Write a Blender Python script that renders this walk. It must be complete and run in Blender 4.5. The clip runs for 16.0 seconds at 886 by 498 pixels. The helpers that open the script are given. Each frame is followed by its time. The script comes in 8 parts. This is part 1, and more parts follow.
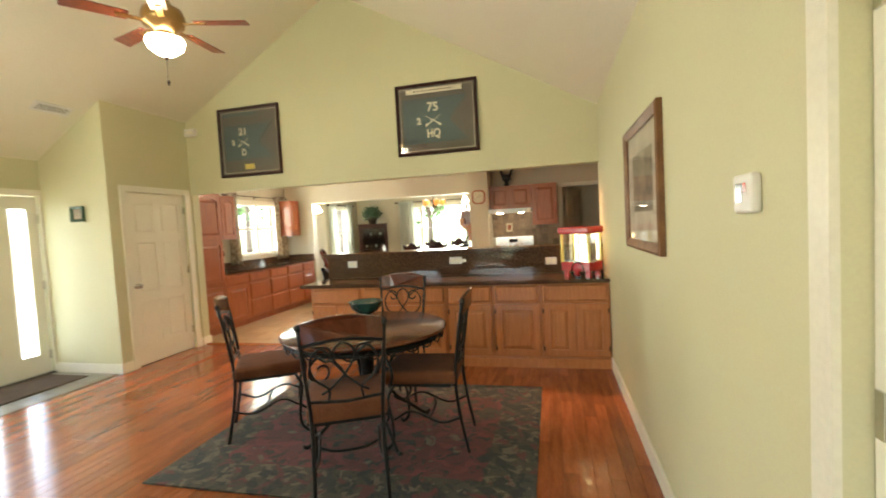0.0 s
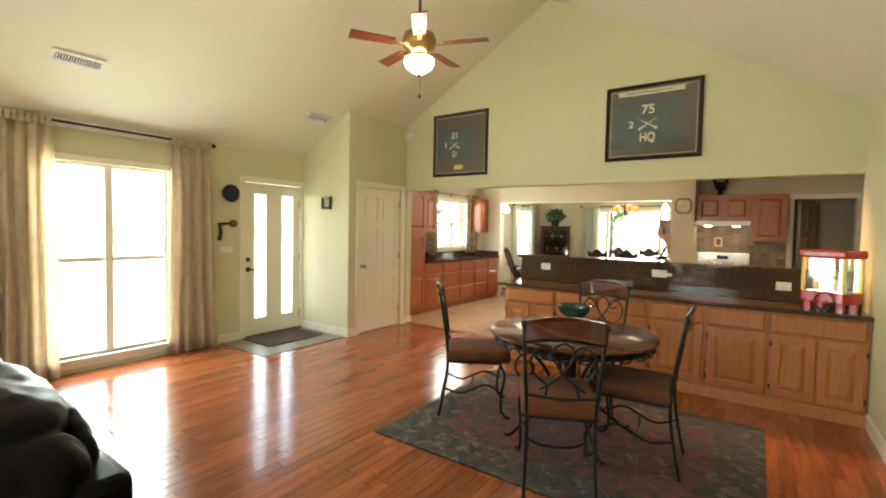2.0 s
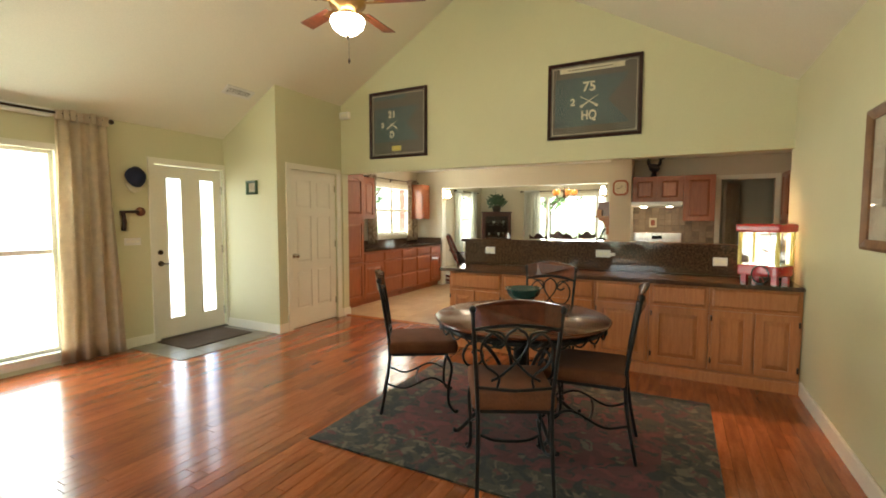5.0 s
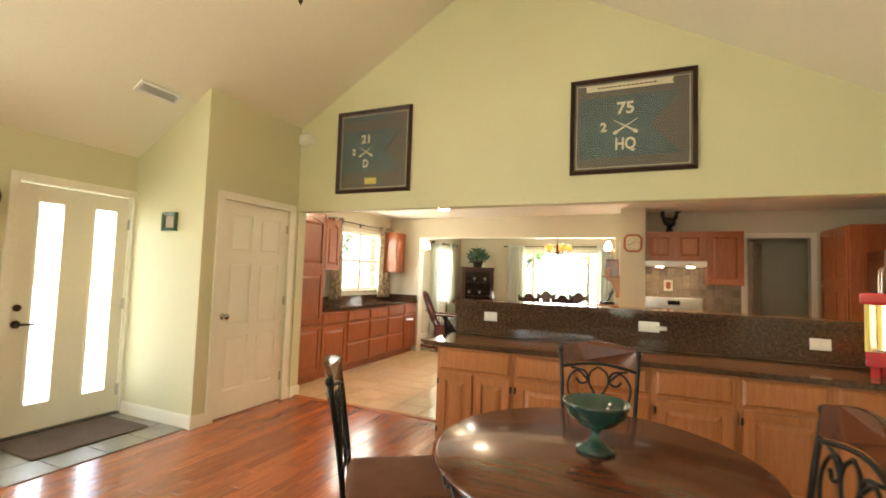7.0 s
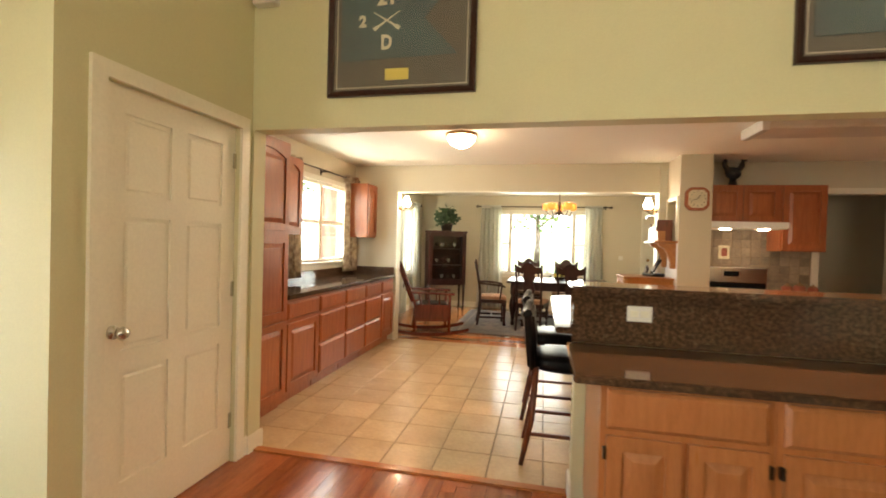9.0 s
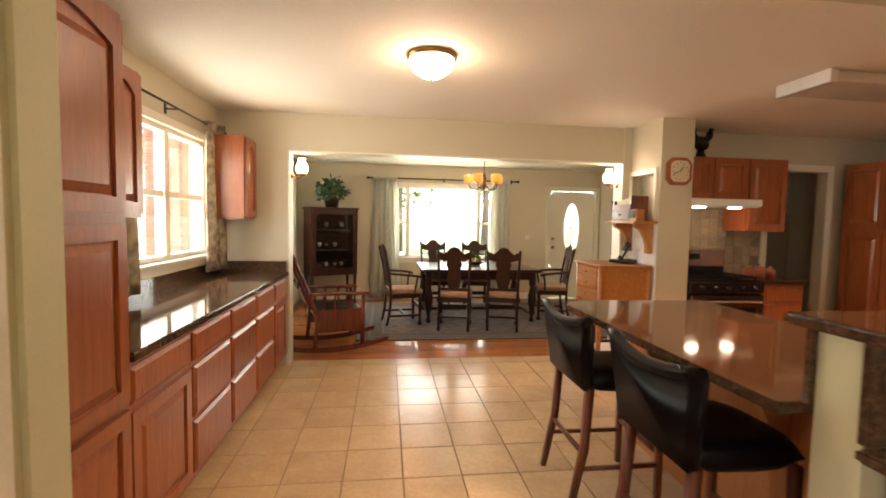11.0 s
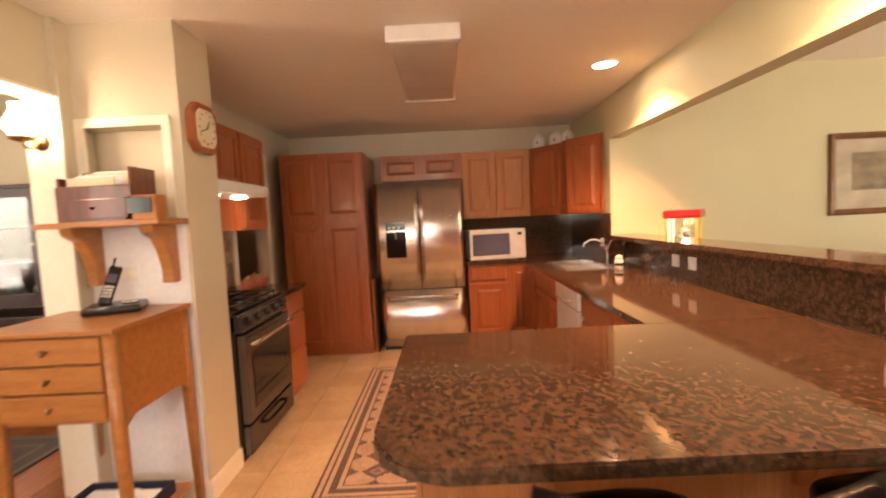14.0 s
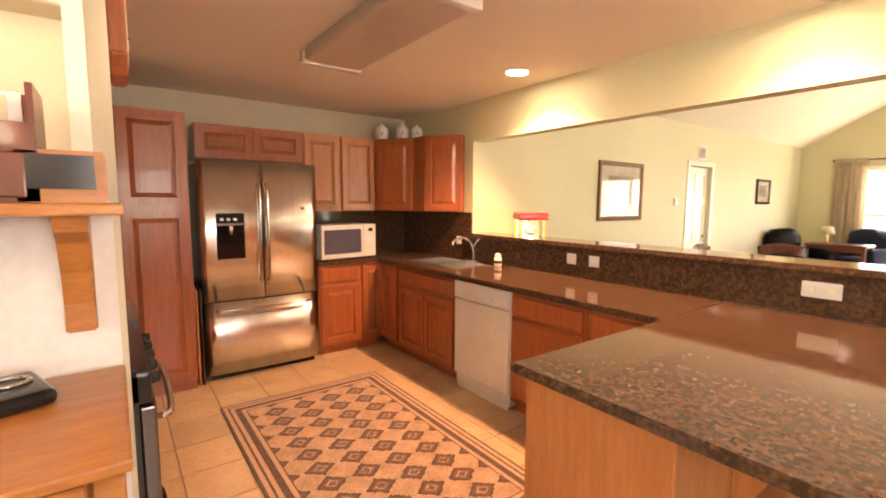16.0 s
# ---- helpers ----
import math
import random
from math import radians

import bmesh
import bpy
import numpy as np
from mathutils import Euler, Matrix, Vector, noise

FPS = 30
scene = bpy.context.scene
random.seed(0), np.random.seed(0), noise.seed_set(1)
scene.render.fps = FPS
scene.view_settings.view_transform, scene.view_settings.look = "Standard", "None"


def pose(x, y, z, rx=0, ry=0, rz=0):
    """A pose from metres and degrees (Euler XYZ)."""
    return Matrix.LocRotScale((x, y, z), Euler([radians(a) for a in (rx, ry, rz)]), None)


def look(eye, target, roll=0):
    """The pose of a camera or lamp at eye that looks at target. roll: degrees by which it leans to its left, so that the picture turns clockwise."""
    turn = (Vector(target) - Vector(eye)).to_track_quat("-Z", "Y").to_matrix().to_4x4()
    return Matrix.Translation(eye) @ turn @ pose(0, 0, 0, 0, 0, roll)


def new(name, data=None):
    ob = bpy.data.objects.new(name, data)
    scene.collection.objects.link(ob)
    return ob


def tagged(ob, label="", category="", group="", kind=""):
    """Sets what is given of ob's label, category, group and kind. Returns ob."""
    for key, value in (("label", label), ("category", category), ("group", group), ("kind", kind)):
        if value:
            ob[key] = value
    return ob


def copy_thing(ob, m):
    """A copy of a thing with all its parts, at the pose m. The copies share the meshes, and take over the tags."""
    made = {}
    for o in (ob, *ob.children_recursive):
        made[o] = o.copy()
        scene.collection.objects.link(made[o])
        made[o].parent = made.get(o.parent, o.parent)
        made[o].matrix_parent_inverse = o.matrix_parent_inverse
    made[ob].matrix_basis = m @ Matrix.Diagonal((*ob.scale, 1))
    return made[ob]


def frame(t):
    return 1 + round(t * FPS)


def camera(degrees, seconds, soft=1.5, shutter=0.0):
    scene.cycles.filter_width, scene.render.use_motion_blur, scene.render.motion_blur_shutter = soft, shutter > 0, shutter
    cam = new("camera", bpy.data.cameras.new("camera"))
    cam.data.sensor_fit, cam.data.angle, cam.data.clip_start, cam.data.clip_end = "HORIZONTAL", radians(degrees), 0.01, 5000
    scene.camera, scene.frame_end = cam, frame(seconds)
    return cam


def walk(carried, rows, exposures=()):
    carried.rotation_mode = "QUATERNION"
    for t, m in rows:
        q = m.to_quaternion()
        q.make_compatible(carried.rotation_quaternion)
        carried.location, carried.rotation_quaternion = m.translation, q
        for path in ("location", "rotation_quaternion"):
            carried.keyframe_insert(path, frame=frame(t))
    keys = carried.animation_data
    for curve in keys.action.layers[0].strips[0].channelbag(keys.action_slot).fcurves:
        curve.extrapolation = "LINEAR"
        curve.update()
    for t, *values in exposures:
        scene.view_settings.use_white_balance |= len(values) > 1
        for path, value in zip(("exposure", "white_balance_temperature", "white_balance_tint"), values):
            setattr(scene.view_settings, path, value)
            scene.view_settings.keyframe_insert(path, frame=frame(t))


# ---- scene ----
cam = camera(89.1, 16.0, soft=1.8, shutter=0.3)
PATH = [
    (0, (0.719, 0.424, 1.445), (0.247, 2.365, 1.343), -3.1),
    (0.5, (0.796, 0.428, 1.509), (0.051, 2.282, 1.429), -4.9),
    (1, (0.635, 0.243, 1.472), (-0.194, 2.061, 1.388), -3.3),
    (1.5, (0.587, 0.235, 1.517), (-0.406, 1.967, 1.4), 1.1),
    (2, (0.474, 0.189, 1.475), (-0.668, 1.829, 1.385), 1.2),
    (2.5, (0.354, 0.134, 1.449), (-0.866, 1.718, 1.413), 1.5),
    (3, (0.277, 0.111, 1.43), (-0.989, 1.655, 1.316), 1.5),
    (3.5, (0.318, 0.202, 1.418), (-0.927, 1.765, 1.34), 1.3),
    (4, (0.353, 0.245, 1.439), (-0.679, 1.956, 1.354), 3.3),
    (6.5, (-0.061, 1.235, 1.344), (-0.949, 3.019, 1.17), -0.8),
    (7, (-0.443, 1.595, 1.39), (-1.243, 3.425, 1.506), 1.9),
    (7.5, (-0.865, 1.951, 1.423), (-1.515, 3.842, 1.447), -0.1),
    (8, (-1.31, 2.356, 1.421), (-1.979, 4.241, 1.423), 0.2),
    (8.5, (-1.734, 2.662, 1.42), (-2.119, 4.624, 1.364), 1.8),
    (9, (-2.154, 3.029, 1.375), (-2.587, 4.982, 1.345), 1.6),
    (9.5, (-2.523, 3.397, 1.389), (-2.549, 5.392, 1.26), 0.2),
    (12, (-3.383, 5.448, 1.428), (-2.875, 7.38, 1.326), 1.7),
    (12.5, (-3.405, 5.986, 1.411), (-2.411, 7.718, 1.297), -0.3),
    (13, (-3.323, 6.489, 1.405), (-1.868, 7.846, 1.211), 0.3),
    (13.5, (-3.231, 6.842, 1.389), (-1.37, 7.503, 1.077), -0.5),
    (14, (-2.921, 7.19, 1.403), (-0.926, 7.205, 1.263), -2.8),
    (14.5, (-2.775, 7.583, 1.441), (-0.818, 7.179, 1.36), -3.6),
    (15, (-2.597, 7.936, 1.465), (-0.706, 7.293, 1.351), -0.9),
    (15.5, (-2.323, 8.218, 1.465), (-0.554, 7.293, 1.334), 0.8),
    (16, (-2.12, 8.474, 1.467), (-0.515, 7.299, 1.26), 0.3),
]
EXPOSURES = [(0.0, 3.15, 6500, 11), (1.5, 3.10, 6500, 11), (3.5, 2.60, 6500, 10), (4.0, 2.55, 6500, 10), (6.5, 3.25, 6800, 14), (8.0, 3.10, 7000, 16),
             (9.5, 2.95, 7200, 20), (12.5, 2.60, 7500, 32), (13.5, 2.82, 7800, 36), (14.5, 3.47, 7700, 33), (16.0, 3.55, 7500, 31)]
walk(cam, [(t, look(eye, target, roll)) for t, eye, target, roll in PATH], EXPOSURES)

# ---- world and large lights ----
world = bpy.data.worlds.new("sky")
world.use_nodes = True
scene.world = world
wn = world.node_tree
sky = wn.nodes.new("ShaderNodeTexSky")
sky.sky_type, sky.sun_disc = "NISHITA", False
sky.sun_elevation, sky.sun_rotation = radians(55), radians(200)
wn.nodes["Background"].inputs["Strength"].default_value = 0.15
wn.links.new(sky.outputs[0], wn.nodes["Background"].inputs["Color"])


def lamp(name, kind, m, energy, colour, **settings):
    data = bpy.data.lights.new(name, kind)
    data.energy, data.color = energy, colour
    if "size" in settings:
        data.size = settings["size"]
    if "size_y" in settings:
        data.shape, data.size_y = "RECTANGLE", settings["size_y"]
    if "radius" in settings:
        data.shadow_soft_size = settings["radius"]
    if "angle" in settings:
        data.angle = settings["angle"]
    if "spot" in settings:
        data.spot_size, data.spot_blend = radians(settings["spot"]), 0.6
    ob = new(name, data)
    ob.matrix_world = m
    return tagged(ob, kind="structure")


lamp("sun", "SUN", look((0, 0, 20), (-4.0, 6.0, 5.0)), 5.0, (1.0, 0.95, 0.86), angle=radians(0.5))

DAY, WARM = (0.91, 1.0, 0.87), (1.0, 0.62, 0.30)
# daylight that comes in at the windows
lamp("daylight_living_window", "AREA", look((-4.99, 2.005, 1.1), (0, 2.005, 0.9)), 11.5, DAY, size=1.1, size_y=1.9)
lamp("daylight_front_door", "AREA", look((-5.0, 3.9, 1.05), (0, 3.9, 0.8)), 1.8, DAY, size=0.6, size_y=1.6)
lamp("daylight_back_window", "AREA", look((-1.8, -3.52, 1.3), (-1.8, 2, 8.0)), 12, DAY, size=3.6, size_y=2.0)
lamp("daylight_kitchen_window", "AREA", look((-4.86, 8.05, 1.58), (0, 8.05, 1.2)), 4.6, DAY, size=1.2, size_y=0.9)
lamp("daylight_dining_window", "AREA", look((-2.15, 12.74, 1.4), (-2.15, 8, 0.9)), 9.0, DAY, size=1.7, size_y=1.25)
lamp("daylight_dining_side_window", "AREA", look((-4.86, 11.4, 1.5), (0, 11.4, 1.0)), 4.0, DAY, size=0.9, size_y=1.1)
# lamps that burn
lamp("fan_bulb", "POINT", pose(-1.78, 3.04, 2.74), 0.9, (1.0, 0.72, 0.42), radius=0.08)
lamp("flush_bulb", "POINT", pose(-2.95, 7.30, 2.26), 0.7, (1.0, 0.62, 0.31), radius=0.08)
lamp("sconce_bulb_a", "POINT", pose(-4.06, 9.04, 1.92), 0.4, WARM, radius=0.04)
lamp("sconce_bulb_b", "POINT", pose(-0.85, 9.12, 1.92), 0.12, WARM, radius=0.04)
lamp("chandelier_bulbs", "POINT", pose(-1.91, 10.54, 2.16), 0.8, WARM, radius=0.15)
for lx, ly in ((0.32, 6.02), (-1.36, 6.02)):
    lamp("recessed_bulb", "SPOT", pose(lx, ly, 2.40), 27 if lx > 0 else 17, (1.0, 0.56, 0.28), radius=0.05, spot=128)
for lx in (-0.18, 0.2):
    lamp("hood_bulb", "SPOT", pose(lx, 8.62, 1.60), 0.4, (1.0, 0.72, 0.45), radius=0.03, spot=130)
lamp("popcorn_bulb", "POINT", pose(0.99, 5.11, 1.26), 0.1, (1.0, 0.85, 0.35), radius=0.03)

# ---- materials ----
def mat(name, colour, rough=0.5, metal=0.0, second=None, scale=6.0, stretch=(1, 1, 1), fine=0.0, bump=0.0, amount=0.5,
        per_piece=0.0, coat=0.0, sheen=0.0, detail=5.0, ramp=(0.35, 0.7), rough_vary=0.06, spec=0.5):
    """A procedural surface: a coarse mottle between two colours, a fine grain, roughness wear and relief."""
    m = bpy.data.materials.new(name)
    m.use_nodes = True
    t = m.node_tree
    b = t.nodes["Principled BSDF"]
    b.inputs["Metallic"].default_value = metal
    b.inputs["Coat Weight"].default_value = coat
    b.inputs["Specular IOR Level"].default_value = spec
    b.inputs["Sheen Weight"].default_value = sheen
    co = t.nodes.new("ShaderNodeTexCoord")
    mp = t.nodes.new("ShaderNodeMapping")
    mp.inputs["Scale"].default_value = stretch
    t.links.new(co.outputs["Object"], mp.inputs["Vector"])
    n1 = t.nodes.new("ShaderNodeTexNoise")
    n1.inputs["Scale"].default_value, n1.inputs["Detail"].default_value = scale, detail
    n2 = t.nodes.new("ShaderNodeTexNoise")
    n2.inputs["Scale"].default_value, n2.inputs["Detail"].default_value = fine or scale * 9, 3
    for n in (n1, n2):
        t.links.new(mp.outputs[0], n.inputs["Vector"])
    info = t.nodes.new("ShaderNodeObjectInfo")
    if per_piece:
        off = t.nodes.new("ShaderNodeVectorMath")
        off.operation = "SCALE"
        off.inputs[0].default_value = (37, 21, 13)
        t.links.new(info.outputs["Random"], off.inputs["Scale"])
        add = t.nodes.new("ShaderNodeVectorMath")
        t.links.new(mp.outputs[0], add.inputs[0])
        t.links.new(off.outputs[0], add.inputs[1])
        for n in (n1, n2):
            t.links.new(add.outputs[0], n.inputs["Vector"])
    r = t.nodes.new("ShaderNodeMapRange")
    r.inputs["From Min"].default_value, r.inputs["From Max"].default_value = ramp
    t.links.new(n1.outputs["Fac"], r.inputs["Value"])
    mix = t.nodes.new("ShaderNodeMix")
    mix.data_type = "RGBA"
    other = second or [c * 0.86 for c in colour]
    mix.inputs[6].default_value, mix.inputs[7].default_value = (*colour, 1), (*other, 1)
    t.links.new(r.outputs[0], mix.inputs[0])
    hsv = t.nodes.new("ShaderNodeHueSaturation")
    t.links.new(mix.outputs[2], hsv.inputs["Color"])
    v = t.nodes.new("ShaderNodeMapRange")
    v.inputs["From Min"].default_value, v.inputs["From Max"].default_value = 0.3, 0.7
    v.inputs["To Min"].default_value, v.inputs["To Max"].default_value = 1 - amount * 0.22, 1 + amount * 0.22
    t.links.new(n2.outputs["Fac"], v.inputs["Value"])
    value = v.outputs[0]
    if per_piece:
        pr = t.nodes.new("ShaderNodeMapRange")
        pr.inputs["To Min"].default_value, pr.inputs["To Max"].default_value = 1 - per_piece, 1 + per_piece
        geo = t.nodes.new("ShaderNodeNewGeometry")
        sm = t.nodes.new("ShaderNodeMath")
        sm.operation = "ADD"
        fr = t.nodes.new("ShaderNodeMath")
        fr.operation = "FRACT"
        t.links.new(info.outputs["Random"], sm.inputs[0])
        t.links.new(geo.outputs["Random Per Island"], sm.inputs[1])
        t.links.new(sm.outputs[0], fr.inputs[0])
        t.links.new(fr.outputs[0], pr.inputs["Value"])
        mul = t.nodes.new("ShaderNodeMath")
        mul.operation = "MULTIPLY"
        t.links.new(value, mul.inputs[0])
        t.links.new(pr.outputs[0], mul.inputs[1])
        value = mul.outputs[0]
    t.links.new(value, hsv.inputs["Value"])
    t.links.new(hsv.outputs[0], b.inputs["Base Color"])
    rr = t.nodes.new("ShaderNodeMapRange")
    rr.inputs["To Min"].default_value, rr.inputs["To Max"].default_value = max(0.02, rough - rough_vary), rough + rough_vary
    t.links.new(n1.outputs["Fac"], rr.inputs["Value"])
    t.links.new(rr.outputs[0], b.inputs["Roughness"])
    if bump:
        bp = t.nodes.new("ShaderNodeBump")
        bp.inputs["Strength"].default_value, bp.inputs["Distance"].default_value = bump, 0.004
        t.links.new(n2.outputs["Fac"], bp.inputs["Height"])
        t.links.new(bp.outputs[0], b.inputs["Normal"])
    return m


def glow(name, colour, strength, base=(0.9, 0.88, 0.8)):
    m = bpy.data.materials.new(name)
    m.use_nodes = True
    b = m.node_tree.nodes["Principled BSDF"]
    b.inputs["Base Color"].default_value = (*base, 1)
    b.inputs["Roughness"].default_value = 0.35
    b.inputs["Emission Color"].default_value = (*colour, 1)
    b.inputs["Emission Strength"].default_value = strength
    return m


def glass(name, tint=(1, 1, 1), rough=0.0, most=0.45):
    m = bpy.data.materials.new(name)
    m.use_nodes = True
    t = m.node_tree
    t.nodes.remove(t.nodes["Principled BSDF"])
    clear, gloss, mix, fr = (t.nodes.new(k) for k in ("ShaderNodeBsdfTransparent", "ShaderNodeBsdfGlossy", "ShaderNodeMixShader", "ShaderNodeLayerWeight"))
    clear.inputs[0].default_value = (*tint, 1)
    gloss.inputs["Roughness"].default_value = rough
    fr.inputs["Blend"].default_value = 0.25
    low = t.nodes.new("ShaderNodeMapRange")
    low.inputs["To Min"].default_value, low.inputs["To Max"].default_value = 0.035, most
    t.links.new(fr.outputs["Facing"], low.inputs["Value"])
    t.links.new(low.outputs[0], mix.inputs[0])
    t.links.new(clear.outputs[0], mix.inputs[1])
    t.links.new(gloss.outputs[0], mix.inputs[2])
    t.links.new(mix.outputs[0], t.nodes["Material Output"].inputs["Surface"])
    return m


def cloth(name, colour, second, scale, see=0.35, weave=90):
    """Thin curtain cloth that lets light through."""
    m = mat(name, colour, 0.9, second=second, scale=scale, fine=weave, bump=0.3, amount=0.5)
    t = m.node_tree
    b = t.nodes["Principled BSDF"]
    tr = t.nodes.new("ShaderNodeBsdfTranslucent")
    tr.inputs[0].default_value = (*colour, 1)
    mix = t.nodes.new("ShaderNodeMixShader")
    mix.inputs[0].default_value = see
    t.links.new(b.outputs[0], mix.inputs[1])
    t.links.new(tr.outputs[0], mix.inputs[2])
    t.links.new(mix.outputs[0], t.nodes["Material Output"].inputs["Surface"])
    return m


def granite(name, dark, mid, light):
    m = mat(name, dark, 0.07, second=mid, scale=52, fine=210, amount=1.1, ramp=(0.41, 0.60), rough_vary=0.03, detail=4, spec=0.4)
    t = m.node_tree
    b = t.nodes["Principled BSDF"]
    vo = t.nodes.new("ShaderNodeTexVoronoi")
    vo.inputs["Scale"].default_value = 105
    no = t.nodes.new("ShaderNodeTexNoise")
    no.inputs["Scale"].default_value, no.inputs["Detail"].default_value = 26, 5
    co = t.nodes.new("ShaderNodeTexCoord")
    t.links.new(co.outputs["Object"], vo.inputs["Vector"])
    t.links.new(co.outputs["Object"], no.inputs["Vector"])
    mul = t.nodes.new("ShaderNodeMath")
    mul.operation = "MULTIPLY"
    t.links.new(vo.outputs["Color"], mul.inputs[0])
    t.links.new(no.outputs["Fac"], mul.inputs[1])
    r = t.nodes.new("ShaderNodeMapRange")
    r.inputs["From Min"].default_value, r.inputs["From Max"].default_value = 0.40, 0.60
    t.links.new(mul.outputs[0], r.inputs["Value"])
    mix = t.nodes.new("ShaderNodeMix")
    mix.data_type = "RGBA"
    t.links.new(r.outputs[0], mix.inputs[0])
    t.links.new(b.inputs["Base Color"].links[0].from_socket, mix.inputs[6])
    mix.inputs[7].default_value = (*light, 1)
    t.links.new(mix.outputs[2], b.inputs["Base Color"])
    b.inputs["Coat Weight"].default_value = 0.0
    b.inputs["Coat Roughness"].default_value = 0.04
    return m


def rug_mat(name, ground, motif, dark, accent, cell, half, border):
    """Woven rug: a field of lozenges in cells and a banded border, in the rug's own metres from its middle."""
    m = mat(name, ground, 0.95, second=[c * 0.7 for c in ground], scale=9, fine=160, bump=0.6, amount=1.0, sheen=0.2)
    t = m.node_tree
    b = t.nodes["Principled BSDF"]
    co = t.nodes.new("ShaderNodeTexCoord")
    sep = t.nodes.new("ShaderNodeSeparateXYZ")
    t.links.new(co.outputs["Object"], sep.inputs[0])

    def op(kind, a, c=None):
        n = t.nodes.new("ShaderNodeMath")
        n.operation = kind
        for i, v in enumerate((a, c)):
            if v is None:
                continue
            if isinstance(v, (int, float)):
                n.inputs[i].default_value = v
            else:
                t.links.new(v, n.inputs[i])
        return n.outputs[0]

    def over(mask, under, colour):
        x = t.nodes.new("ShaderNodeMix")
        x.data_type = "RGBA"
        t.links.new(mask, x.inputs[0])
        t.links.new(under, x.inputs[6])
        x.inputs[7].default_value = (*colour, 1)
        return x.outputs[2]
    ax, ay = op("ABSOLUTE", sep.outputs[0]), op("ABSOLUTE", sep.outputs[1])
    ux = op("ABSOLUTE", op("SUBTRACT", op("FRACT", op("DIVIDE", op("ADD", sep.outputs[0], 50.0), cell[0])), 0.5))
    uy = op("ABSOLUTE", op("SUBTRACT", op("FRACT", op("DIVIDE", op("ADD", sep.outputs[1], 50.0), cell[1])), 0.5))
    d = op("ADD", ux, uy)
    noise_node = t.nodes.new("ShaderNodeTexNoise")
    noise_node.inputs["Scale"].default_value, noise_node.inputs["Detail"].default_value = 70, 2
    t.links.new(co.outputs["Object"], noise_node.inputs["Vector"])
    wob = op("MULTIPLY", op("SUBTRACT", noise_node.outputs["Fac"], 0.5), 0.25)
    d = op("ADD", d, wob)
    base = b.inputs["Base Color"].links[0].from_socket
    colour = over(op("LESS_THAN", d, 0.45), base, motif)
    colour = over(op("LESS_THAN", op("ABSOLUTE", op("SUBTRACT", d, 0.39)), 0.05), colour, dark)
    colour = over(op("LESS_THAN", op("ABSOLUTE", op("SUBTRACT", d, 0.17)), 0.03), colour, accent)
    edge = op("MINIMUM", op("SUBTRACT", half[0], ax), op("SUBTRACT", half[1], ay))
    band = op("LESS_THAN", edge, border)
    wave = op("FRACT", op("MULTIPLY", op("ADD", op("ADD", sep.outputs[0], sep.outputs[1]), wob), 14.0))
    colour = over(band, colour, dark)
    colour = over(op("MULTIPLY", band, op("LESS_THAN", wave, 0.4)), colour, motif)
    for at in (0.03, border * 0.45, border - 0.02):
        colour = over(op("LESS_THAN", op("ABSOLUTE", op("SUBTRACT", edge, at)), 0.012), colour, ground)
    hsv = t.nodes.new("ShaderNodeHueSaturation")
    vr = t.nodes.new("ShaderNodeMapRange")
    vr.inputs["To Min"].default_value, vr.inputs["To Max"].default_value = 0.55, 1.45
    t.links.new(noise_node.outputs["Fac"], vr.inputs["Value"])
    t.links.new(vr.outputs[0], hsv.inputs["Value"])
    t.links.new(colour, hsv.inputs["Color"])
    t.links.new(hsv.outputs[0], b.inputs["Base Color"])
    return m


PAINT = mat("wall_paint", (0.63, 0.602, 0.385), 0.6, second=(0.61, 0.582, 0.375), scale=1.3, fine=140, bump=0.08, amount=0.12)
KPAINT = mat("beige_wall_paint", (0.62, 0.56, 0.42), 0.6, second=(0.60, 0.54, 0.405), scale=1.3, fine=140, bump=0.08, amount=0.12)
CEIL = mat("ceiling_paint", (0.80, 0.755, 0.61), 0.75, second=(0.78, 0.735, 0.595), scale=1.1, fine=90, bump=0.15, amount=0.15)
# lighter copy of the ceiling paint, its brightness standing in for bounced light
CEIL_LIFTED = mat("ceiling_paint_brightened", (0.86, 0.82, 0.72), 0.75, second=(0.84, 0.80, 0.70), scale=1.1, fine=90, bump=0.15, amount=0.15)
WHITE = mat("white_trim_paint", (0.82, 0.785, 0.66), 0.35, second=(0.79, 0.755, 0.635), scale=3, fine=60, amount=0.15)
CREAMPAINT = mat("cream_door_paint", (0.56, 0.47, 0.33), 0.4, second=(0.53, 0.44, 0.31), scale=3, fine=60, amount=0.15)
PATCH = mat("primer_white", (0.82, 0.82, 0.82), 0.6, scale=4, amount=0.2)
PLANK = mat("cherry_floor_board", (0.36, 0.105, 0.035), 0.20, second=(0.25, 0.062, 0.02), scale=3.5, stretch=(8, 1, 1), fine=30, amount=0.7, bump=0.05, per_piece=0.22, coat=0.25)
PLANK_X = mat("oak_floor_board", (0.42, 0.16, 0.055), 0.2, second=(0.33, 0.11, 0.035), scale=3.5, stretch=(1, 8, 1), fine=30, amount=0.7, bump=0.05, per_piece=0.2, coat=0.25)
GROUT = mat("dark_joint", (0.10, 0.06, 0.035), 0.9, scale=20)
TILE = mat("beige_floor_tile", (0.60, 0.44, 0.27), 0.22, second=(0.52, 0.37, 0.22), scale=5, fine=40, amount=0.35, bump=0.03, per_piece=0.06)
TGROUT = mat("tile_grout", (0.30, 0.21, 0.13), 0.9, scale=30)
SLATE = mat("grey_entry_tile", (0.26, 0.235, 0.18), 0.4, second=(0.19, 0.17, 0.13), scale=6, fine=40, amount=0.5, per_piece=0.08)
